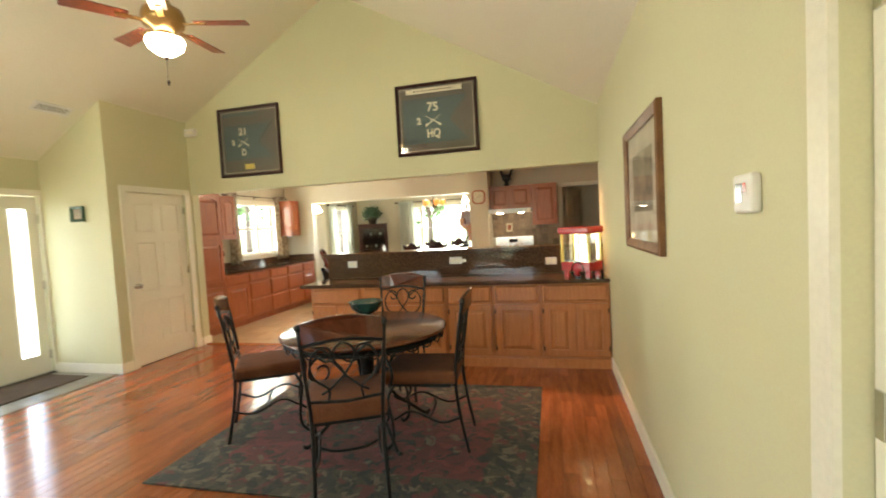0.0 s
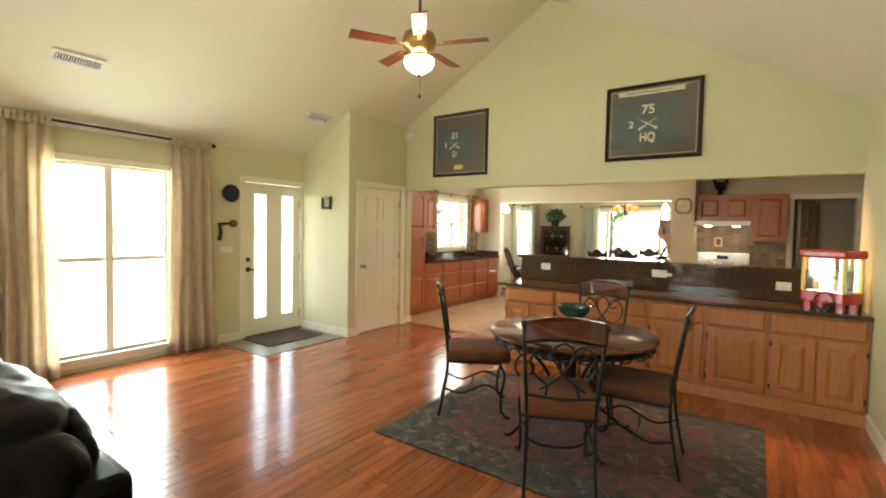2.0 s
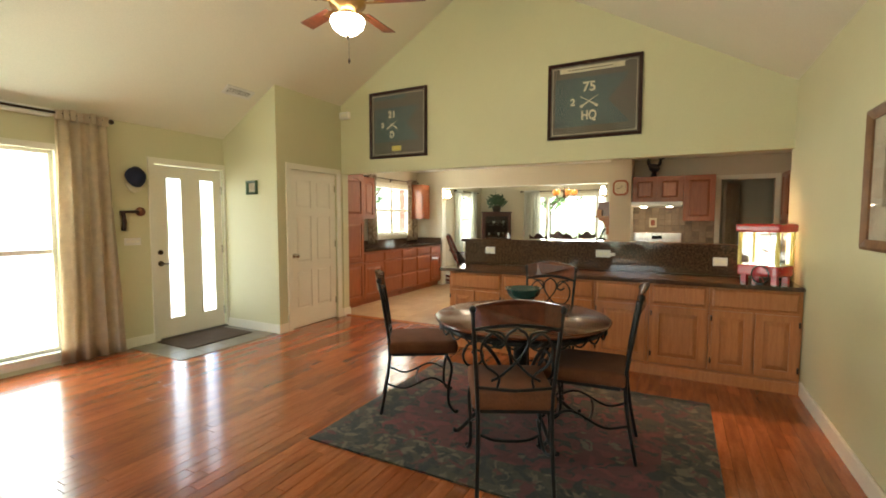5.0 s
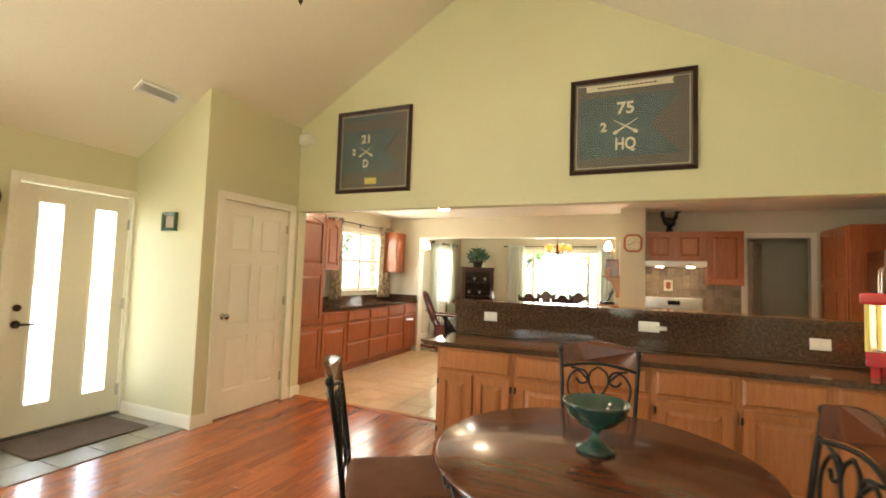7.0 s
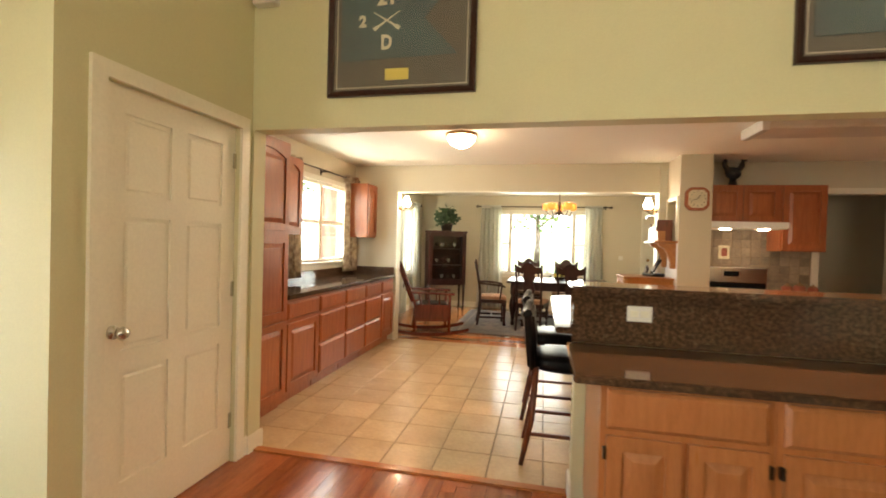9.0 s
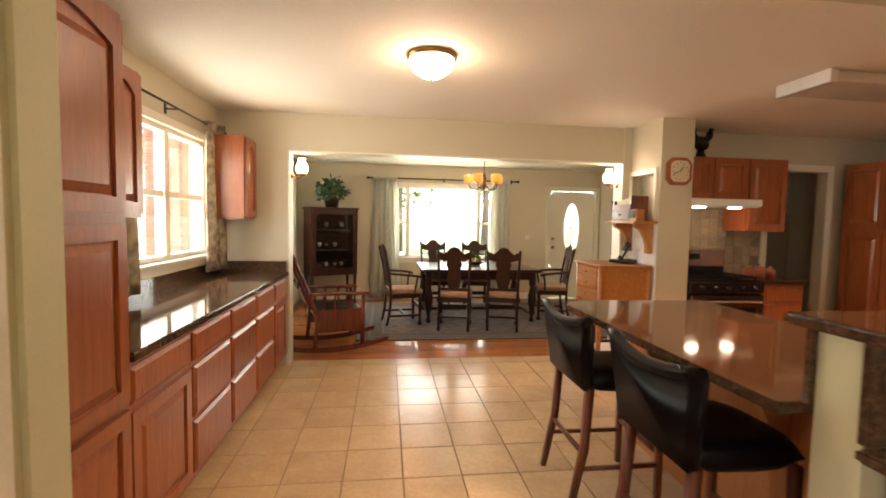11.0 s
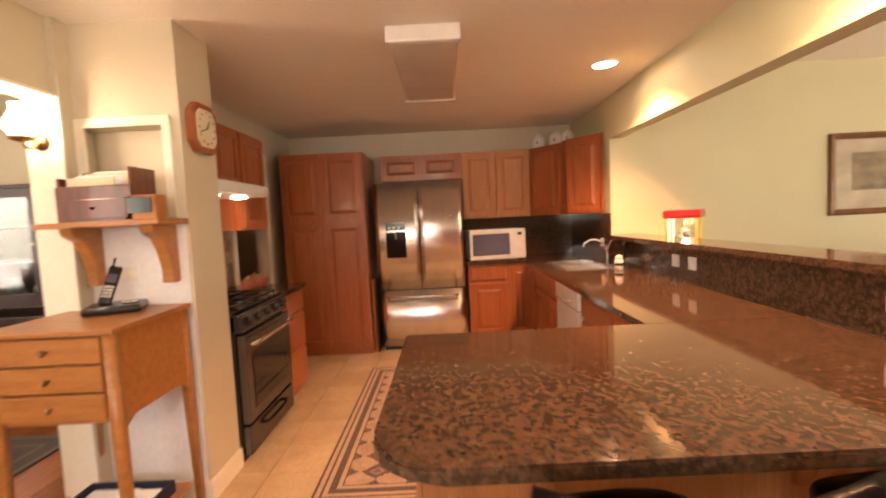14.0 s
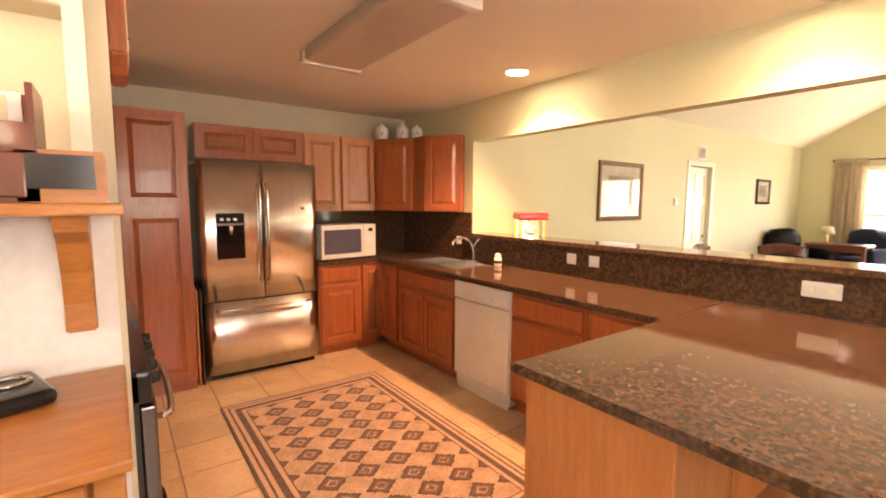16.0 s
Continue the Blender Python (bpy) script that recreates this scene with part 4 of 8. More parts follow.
def picture_frame(ob, w, h, fw, material, depth=0.035):
    """Four mitred mouldings round w x h, hanging at y = 0 and standing out to -y."""
    for a, b in (((0, 0), (w, 0)), ((w, 0), (w, h)), ((w, h), (0, h)), ((0, h), (0, 0))):
        bm = bmesh.new()
        ca, cb = Vector((w / 2, h / 2)), None
        pa, pb = Vector(a), Vector(b)
        ia = Vector((fw if a[0] == 0 else w - fw, fw if a[1] == 0 else h - fw))
        ib = Vector((fw if b[0] == 0 else w - fw, fw if b[1] == 0 else h - fw))
        prof = [(0.0, 0.0), (0.0, -depth * 0.8), (0.25, -depth), (0.7, -depth * 0.75), (1.0, -depth * 0.55), (1.0, 0.0)]
        ra = [bm.verts.new((*(pa.lerp(ia, k)).to_tuple()[:1], y, pa.lerp(ia, k).y)) for k, y in prof]
        rb = [bm.verts.new((*(pb.lerp(ib, k)).to_tuple()[:1], y, pb.lerp(ib, k).y)) for k, y in prof]
        for i in range(len(prof)):
            j = (i + 1) % len(prof)
            bm.faces.new((ra[i], ra[j], rb[j], rb[i]))
        part("moulding", bm, material, ob)


def rifles(parent, cx, cz, l):
    for s in (1, -1):
        m = pose(cx, -0.0165, cz, 0, 0, 0) @ pose(0, 0, 0, 0, -s * 32, 0)
        bm = bmesh.new()
        for x0, x1, h in ((-0.5, -0.34, 0.062), (-0.34, -0.10, 0.035), (-0.10, 0.22, 0.024), (0.22, 0.5, 0.013)):
            box(bm, s * x0 * l, s * x1 * l, 0, 0.002, -h * l, h * l)
        bmesh.ops.transform(bm, matrix=m, verts=bm.verts[:])
        part("rifle_emblem", bm, CREAM, parent)


def flag(name, x0, z0, w, h, top, left, low, banner, label, plate, at=0.40):
    ob = thing(name, label, "framed flag", pose(x0, YG - 0.001, z0))
    picture_frame(ob, w, h, 0.035, DARKWOOD)
    part("mat_board", boxes((0.03, w - 0.03, -0.008, -0.001, 0.03, h - 0.03)), MATBOARD, ob)
    part("mat_edge", boxes((0.05, w - 0.05, -0.0085, -0.0082, 0.05, 0.056), (0.05, w - 0.05, -0.0085, -0.0082, h - 0.056, h - 0.05), (0.05, 0.056, -0.0085, -0.0082, 0.056, h - 0.056), (w - 0.056, w - 0.05, -0.0085, -0.0082, 0.056, h - 0.056)), PAPER, ob)
    fx0, fx1, fz0, fz1 = (0.08, w * 0.88, 0.13 if not plate else 0.21, h - 0.17 if not plate else h - 0.22)
    notch = (fx0 + (fx1 - fx0) * 0.72, (fz0 + fz1) / 2)
    part("flag_cloth", outline([(fx0, fz0), (fx1, fz0 + 0.01), notch, (fx1, fz1), (fx0, fz1)], -0.013, -0.0085), FLAGBLUE, ob)
    cx, cz = fx0 + (fx1 - fx0) * at, (fz0 + fz1) / 2
    s = fz1 - fz0
    part("banner", outline([(banner[0], h - 0.11), (banner[1], h - 0.11), (banner[1] - 0.015, h - 0.085), (banner[1], h - 0.06), (banner[0], h - 0.06)], -0.013, -0.0085), CREAM if not plate else FLAGBLUE, ob)
    rifles(ob, cx, cz, s * 0.42)
    face = pose(0, 0, 0, 90)
    glyphs(top, s * 0.27, pose(cx, -0.0155, cz + s * 0.29) @ face, ob)
    glyphs(left, s * 0.20, pose(cx - s * 0.33, -0.0155, cz) @ face, ob)
    glyphs(low, s * 0.26, pose(cx, -0.0155, cz - s * 0.29) @ face @ Matrix.Diagonal((0.78, 1, 1, 1)), ob)
    if plate:
        part("brass_plate", boxes((w * 0.40, w * 0.56, -0.011, -0.0085, 0.09, 0.155)), YELLOW, ob)
    else:
        for i in range(14):
            part("banner_mark", boxes((0.22 + i * 0.033, 0.243 + i * 0.033, -0.014, -0.0128, h - 0.09, h - 0.078)), DARKWOOD, ob)
    part("picture_glass", boxes((0.033, w - 0.033, -0.0225, -0.0205, 0.033, h - 0.033)), PICGLASS, ob).visible_shadow = False


flag("framed_flag", -3.442, 2.222, 0.893, 0.878, "21", "2", "D", (0.08, 0.58), "dark-framed faded blue swallow-tailed flag with cream numerals", True)
flag("framed_flag", -0.997, 2.280, 0.965, 0.817, "75", "2", "HQ", (0.13, 0.80), "dark-framed blue swallow-tailed flag under a cream banner", False, 0.47)


def framed_print(name, m, w, h, fw, label, material, sheet=PRINT):
    ob = thing(name, label, "picture", m)
    picture_frame(ob, w, h, fw, material)
    part("mat_board", boxes((fw * 0.8, w - fw * 0.8, -0.008, -0.001, fw * 0.8, h - fw * 0.8)), PAPER, ob)
    part("print", boxes((w * 0.22, w * 0.78, -0.0095, -0.0082, h * 0.30, h * 0.76)), sheet, ob)
    part("caption_bar", boxes((w * 0.36, w * 0.64, -0.0095, -0.0082, h * 0.17, h * 0.20)), PAPER, ob)
    part("picture_glass", boxes((fw * 0.9, w - fw * 0.9, -0.0165, -0.0145, fw * 0.9, h - fw * 0.9)), PICGLASS, ob).visible_shadow = False
    return ob


framed_print("framed_print", pose(XR - 0.001, 3.68, 1.245, 0, 0, -90), 0.96, 0.74, 0.055, "gilt and wood framed landscape print on the cream wall", GILT)
framed_print("framed_print", pose(XR - 0.001, -1.15, 1.46, 0, 0, -90), 0.62, 0.46, 0.04, "small dark-framed print near the back window", DARKWOOD)
framed_print("small_frame", pose(-4.47, 4.359, 1.71), 0.18, 0.17, 0.03, "small square green framed picture", GREENPAINT, PAPER)

# thermostat, switch plates, detectors, vents
ob = thing("thermostat", "white wall thermostat with a small display", "thermostat", pose(XR, 1.78, 1.435, 0, 0, -90))
part("housing", rbox(-0.058, 0.058, -0.028, 0, 0, 0.105, 0.012, 3), PLASTIC, ob)
part("display", boxes((-0.035, 0.005, -0.0295, -0.027, 0.03, 0.08)), SCREEN, ob)
part("status_mark", boxes((0.012, 0.03, -0.0295, -0.027, 0.055, 0.08)), REDPAINT, ob)
wall_plate(pose(XL, 3.22, 1.16, 0, 0, 90), (-0.05, 0, 0.05), "white triple switch plate by the entry door", 0.17)
ob = thing("motion_sensor", "small white corner motion sensor", "sensor", pose(-3.86, YG, 2.80))
part("housing", rbox(-0.08, 0.08, -0.06, 0, 0, 0.10, 0.012, 2), PLASTIC, ob)
part("lens", rbox(-0.05, 0.05, -0.066, -0.055, 0.03, 0.07, 0.006, 1), WHITE, ob)
slope = math.degrees(math.atan2(RZ - ZL, RX - XL))


def ceiling_vent(m, w, h, n, label):
    ob = thing("ceiling_vent", label, "vent", m)
    part("frame", boxes((-w / 2, w / 2, -h / 2, -h / 2 + 0.025, -0.014, 0), (-w / 2, w / 2, h / 2 - 0.025, h / 2, -0.014, 0), (-w / 2, -w / 2 + 0.025, -h / 2 + 0.025, h / 2 - 0.025, -0.014, 0), (w / 2 - 0.025, w / 2, -h / 2 + 0.025, h / 2 - 0.025, -0.014, 0)), PLASTIC, ob)
    # black sheet in place of the duct's shade between the slats
    part("duct_shade", boxes((-w / 2 + 0.02, w / 2 - 0.02, -h / 2 + 0.02, h / 2 - 0.02, -0.003, 0.004)), BLACK, ob)
    for i in range(n):
        x = -w / 2 + 0.028 + (w - 0.056) * (i + 0.5) / n
        part("slat", boxes((x - 0.0035, x + 0.0035, -h / 2 + 0.025, h / 2 - 0.025, -0.012, -0.006)), PLASTIC, ob)


for vx, vy, w in ((-4.25, 1.57, 0.36), (-4.19, 4.04, 0.36)):
    ceiling_vent(pose(vx, vy, ceil_z(vx) - 0.001, 0, -slope, 0) @ pose(0, 0, 0, 0, 0, 90), w, 0.13, 16, "white louvred ceiling register")
ceiling_vent(pose(XR, 1.05, 2.24, -90, 0, -90) @ pose(0, 0, 0, 0, 0, 0), 0.24, 0.2, 8, "white wall return grille above the doorway")

# cap and wall hook beside the entry door
ob = thing("hanging_cap", "navy and white cap hanging beside the entry door", "cap", pose(XL, 3.24, 1.76, 0, 0, 90))
bm = lathe([(0.0, 0.16), (0.06, 0.15), (0.095, 0.11), (0.11, 0.05), (0.112, 0.0)], 18)
bmesh.ops.transform(bm, matrix=pose(0, -0.05, 0.08, 62, 0, 0) @ Matrix.Diagonal((0.82, 1.0, 0.8, 1)), verts=bm.verts[:])
part("crown", bm, NAVY, ob)
part("brim", outline([(-0.09, 0.02), (-0.06, -0.05), (0.0, -0.075), (0.06, -0.05), (0.09, 0.02)], -0.06, -0.045), CREAM, ob, "pale brim")
ob = thing("pistol_ornament", "dark wooden pistol-shaped ornament mounted on the wall", "ornament", pose(XL, 3.12, 1.28, 0, 0, 90))
part("barrel", bar([(-0.02, -0.03, 0.2), (0.16, -0.03, 0.205)], [0.012, 0.016]), BRONZE, ob)
part("grip", bar(smooth_path([(0.0, -0.03, 0.2), (0.015, -0.03, 0.1), (0.0, -0.03, 0.0)]), [0.02] * 6 + [0.024] * 7), DARKWOOD, ob)
k = lathe([(0.05, 0), (0.048, 0.02), (0.0, 0.026)], 18)
bmesh.ops.transform(k, matrix=pose(0.19, 0, 0.205, 90), verts=k.verts[:])
part("roundel", k, REDWOOD, ob)

# entry: slate tiles and mat
ob = tagged(new("entry_tiles"), "grey entry tiles before the front door", "floor", kind="structure")
for i in range(3):
    for j in range(4):
        t = part("tile", rbox(0, 0.295, 0, 0.295, 0, 0.008, 0.002, 1), SLATE, ob)
        t.location = (XL + 0.02 + i * 0.3, 3.16 + j * 0.3 - 0.02, 0.0)
solid("door_mat", rbox(-4.86, -4.28, 3.40, 4.22, 0.008, 0.022, 0.005, 1), MATCLOTH, "dark brown fibre door mat before the entry", "mat")

# ---- curtains ----
def curtain(name, m, w, h, folds, material, label, flare=1.12, seed=1, tabs=False, depth=0.035):
    """Cloth hung in folds; local x along the rod, top at z = 0."""
    r = random.Random(seed)
    ob = thing(name, label, "curtain", m)
    bm = bmesh.new()
    nx, nz = folds * 8, 14
    ph = [r.uniform(-0.5, 0.5) for _ in range(folds + 1)]
    grid = []
    for j in range(nz + 1):
        k = j / nz
        row = []
        for i in range(nx + 1):
            u = i / nx
            f = u * folds
            a = depth * (0.55 + 0.6 * k) * math.sin(2 * math.pi * f + ph[int(min(f, folds))] * 1.4 * k) + 0.008 * math.sin(7 * u + 5 * k)
            x = (u - 0.5) * w * (1 + (flare - 1) * k) + 0.012 * math.sin(9 * f + 3 * k)
            row.append(bm.verts.new((x, a, -h * k)))
        grid.append(row)
    for j in range(nz):
        for i in range(nx):
            bm.faces.new((grid[j][i], grid[j][i + 1], grid[j + 1][i + 1], grid[j + 1][i])).smooth = True
    cl = part("cloth", bm, material, ob)
    so = cl.modifiers.new("thickness", "SOLIDIFY")
    so.thickness = 0.003
    for i in range(folds * 2):
        bm = bmesh.new()
        x = (i + 0.5) / (folds * 2) * w - w / 2
        if tabs:
            box(bm, x - 0.02, x + 0.02, -0.022, 0.022, -0.03, 0.035)
        else:
            box(bm, x - w / folds / 5, x + w / folds / 5, -0.026 - 0.006 * (i % 2), 0.026, -0.05, 0.03 + 0.01 * (i % 3))
        part("heading_tab", bm, material, ob)
    return ob


def curtain_rod(m, l, label, r=0.012):
    ob = thing("curtain_rod", label, "curtain rod", m)
    part("pole", bar([(0, 0, 0), (l, 0, 0)], r, 10), BRONZE, ob)
    for x, s in ((0, -1), (l, 1)):
        f = lathe([(r, 0), (r * 1.8, 0.008), (r * 1.2, 0.02), (r * 2.2, 0.04), (r * 1.6, 0.06), (0, 0.068)], 12)
        bmesh.ops.transform(f, matrix=pose(x, 0, 0, 0, 90 * s, 0), verts=f.verts[:])
        part("finial", f, BRONZE, ob)
    for x in (0.06, l / 2, l - 0.06):
        part("bracket", boxes((x - 0.008, x + 0.008, -0.004, 0.085, -0.01, -0.002 + 0.0), (x - 0.014, x + 0.014, 0.078, 0.085, -0.04, 0.03)), BRONZE, ob)
    return ob


curtain_rod(pose(XL + 0.085, 0.98, 2.39, 0, 0, 90), 2.0, "dark bronze curtain rod over the living room window")
curtain("curtain", pose(XL + 0.085, 1.30, 2.385, 0, 0, 90), 0.46, 2.37, 5, CURTAIN, "beige woven curtain panel hanging to the floor", 1.15, 3)
curtain("curtain", pose(XL + 0.085, 2.77, 2.385, 0, 0, 90), 0.44, 2.37, 4, CURTAIN, "beige woven curtain panel gathered beside the window", 1.25, 8)
curtain_rod(pose(0.62, YS + 0.085, 2.33, 0, 0, 180), 4.7, "bronze curtain rod over the back window")
curtain("curtain", pose(0.40, YS + 0.085, 2.325, 0, 0, 180), 0.5, 2.30, 5, CURTAIN, "beige curtain panel beside the back window", 1.1, 4)
curtain("curtain", pose(-3.9, YS + 0.085, 2.325, 0, 0, 180), 0.5, 2.30, 5, CURTAIN, "beige curtain panel at the back window's far side", 1.1, 5)

bl = thing("roller_shade", "white roller shade cassette drawn up over the tall window", "blind", pose(XL, 1.46, 2.365, 0, 0, 90))
part("headrail", rbox(0.0, 1.09, -0.06, 0.0, 0.0, 0.058, 0.006), PLASTIC, bl)
for x in (-0.008, 1.09):
    part("end_cap", boxes((x, x + 0.008, -0.062, 0.0, -0.002, 0.056)), WHITE, bl)
part("hem_bar", rbox(0.02, 1.07, -0.045, -0.03, -0.018, 0.0, 0.003, 1), PLASTIC, bl)

# ---- ceiling fan ----
fan = thing("ceiling_fan", "five-blade wooden ceiling fan with a lit glass bowl", "ceiling fan", pose(-1.78, 3.04, 2.78))
top = ceil_z(-1.78) - 2.78
part("canopy", lathe([(0.0, top + 0.03), (0.075, top + 0.02), (0.075, top - 0.03), (0.03, top - 0.09), (0.014, top - 0.1)], 20), BRONZE, fan)
part("downrod", bar([(0, 0, 0.28), (0, 0, top - 0.05)], 0.012), BRONZE, fan)
part("motor", lathe([(0.0, 0.3), (0.02, 0.3), (0.05, 0.28), (0.06, 0.25), (0.12, 0.22), (0.135, 0.17), (0.125, 0.12), (0.07, 0.09), (0.06, 0.05)], 28), BRASS, fan, "polished bronze motor housing")
for k in range(5):
    m = pose(0, 0, 0.14, 0, 0, 72 * k + 20) @ pose(0, 0, 0, 10, 0, 0)
    bm = rbox(0.20, 0.55, -0.06, 0.06, -0.004, 0.004, 0.003, 1)
    for v in bm.verts:
        v.co.y *= 0.8 + 0.45 * (v.co.x - 0.20)
    bmesh.ops.transform(bm, matrix=m, verts=bm.verts[:])
    bl = part("blade", bm, REDWOOD, fan)
    bm = boxes((0.10, 0.27, -0.018, 0.018, -0.012, -0.005))
    bmesh.ops.transform(bm, matrix=m, verts=bm.verts[:])
    part("blade_arm", bm, BRASS, bl)
part("light_bowl", lathe([(0.062, 0.05), (0.115, 0.03), (0.12, 0.01), (0.105, -0.03), (0.06, -0.065), (0.03, -0.08), (0.0, -0.085)], 28), SHADE, fan, "lit white glass bowl").visible_shadow = False
part("fitter", lathe([(0.0, 0.058), (0.075, 0.056), (0.08, 0.046), (0.0, 0.044)], 24), BRASS, fan)
part("finial", lathe([(0.012, -0.082), (0.014, -0.095), (0.0, -0.11)], 12), BRONZE, fan)
part("pull_chain", bar([(0.05, -0.05, 0.05), (0.05, -0.05, -0.26)], 0.0018, 5), BRONZE, fan)
part("chain_bob", lathe([(0.0, -0.30), (0.009, -0.285), (0.009, -0.27), (0.0, -0.26)], 10, (0.05, -0.05, 0)), BRONZE, fan)

# ---- rug, table and chairs ----
ob = new("living_rug", finish("living_rug", rbox(-1.155, 1.155, -0.9, 0.9, 0, 0.012, 0.004, 1), RUG_L))
ob.matrix_world = pose(-0.57, 3.43, 0.0)
tagged(ob, "large patterned wool rug in dark green and red under the table", "rug")


def scroll(cx, cz, r0, r1, a0, a1, y=0.0, n=18):
    return [(cx + (r0 + (r1 - r0) * i / n) * math.cos(radians(a0 + (a1 - a0) * i / n)), y, cz + (r0 + (r1 - r0) * i / n) * math.sin(radians(a0 + (a1 - a0) * i / n))) for i in range(n + 1)]


table = thing("round_table", "round dark walnut pedestal table on scrolled iron legs", "table", pose(-0.59, 3.35, 0.012))
part("tabletop", lathe([(0.0, 0.715), (0.53, 0.715), (0.555, 0.722), (0.575, 0.735), (0.578, 0.745), (0.565, 0.752), (0.0, 0.754)], 64), WALNUT, table, "round walnut top with a moulded edge")
part("apron_ring", bar([(0.52 * math.cos(2 * math.pi * i / 48), 0.52 * math.sin(2 * math.pi * i / 48), 0.695) for i in range(49)], 0.018, 8), IRON, table)
bm = bmesh.new()
for k in range(26):
    a0, a1 = 2 * math.pi * k / 26, 2 * math.pi * (k + 1) / 26
    tube(bm, [(0.545 * math.cos(a0 + (a1 - a0) * i / 6), 0.545 * math.sin(a0 + (a1 - a0) * i / 6), 0.712 - 0.045 * math.sin(math.pi * i / 6)) for i in range(7)], 0.006, 5)
part("scalloped_edge", bm, IRON, table, "scalloped iron lace under the rim")
part("hub", lathe([(0.10, 0.71), (0.11, 0.69), (0.05, 0.62), (0.045, 0.3), (0.06, 0.26), (0.0, 0.24)], 16), IRON, table)
for k in range(4):
    bm = bmesh.new()
    tube(bm, smooth_path([(0.46, 0, 0.69), (0.34, 0, 0.64), (0.20, 0, 0.50), (0.14, 0, 0.36), (0.20, 0, 0.22), (0.34, 0, 0.10), (0.44, 0, 0.02), (0.48, 0, 0.03)], 5), 0.013, 8)
    tube(bm, [(x, 0, z) for x, _, z in scroll(0.33, 0.50, 0.10, 0.03, 100, -320)], 0.009, 6)
    tube(bm, [(x, 0, z) for x, _, z in scroll(0.27, 0.24, 0.085, 0.025, 200, 560)], 0.009, 6)
    bmesh.ops.transform(bm, matrix=pose(0, 0, 0, 0, 0, 45 + 90 * k), verts=bm.verts[:])
    part("scroll_leg", bm, IRON, table)

bowl = thing("pedestal_bowl", "green glazed footed bowl on the round table", "bowl", pose(-0.585, 3.38, 0.766))
part("foot", lathe([(0.0, 0.0), (0.072, 0.0), (0.07, 0.014), (0.035, 0.032), (0.017, 0.055), (0.017, 0.075), (0.03, 0.085)], 24), GREENGLASS, bowl)
part("cup", lathe([(0.028, 0.08), (0.07, 0.10), (0.105, 0.135), (0.118, 0.17), (0.122, 0.178), (0.114, 0.178), (0.10, 0.14), (0.06, 0.108), (0.0, 0.10)], 28), GREENGLASS, bowl)


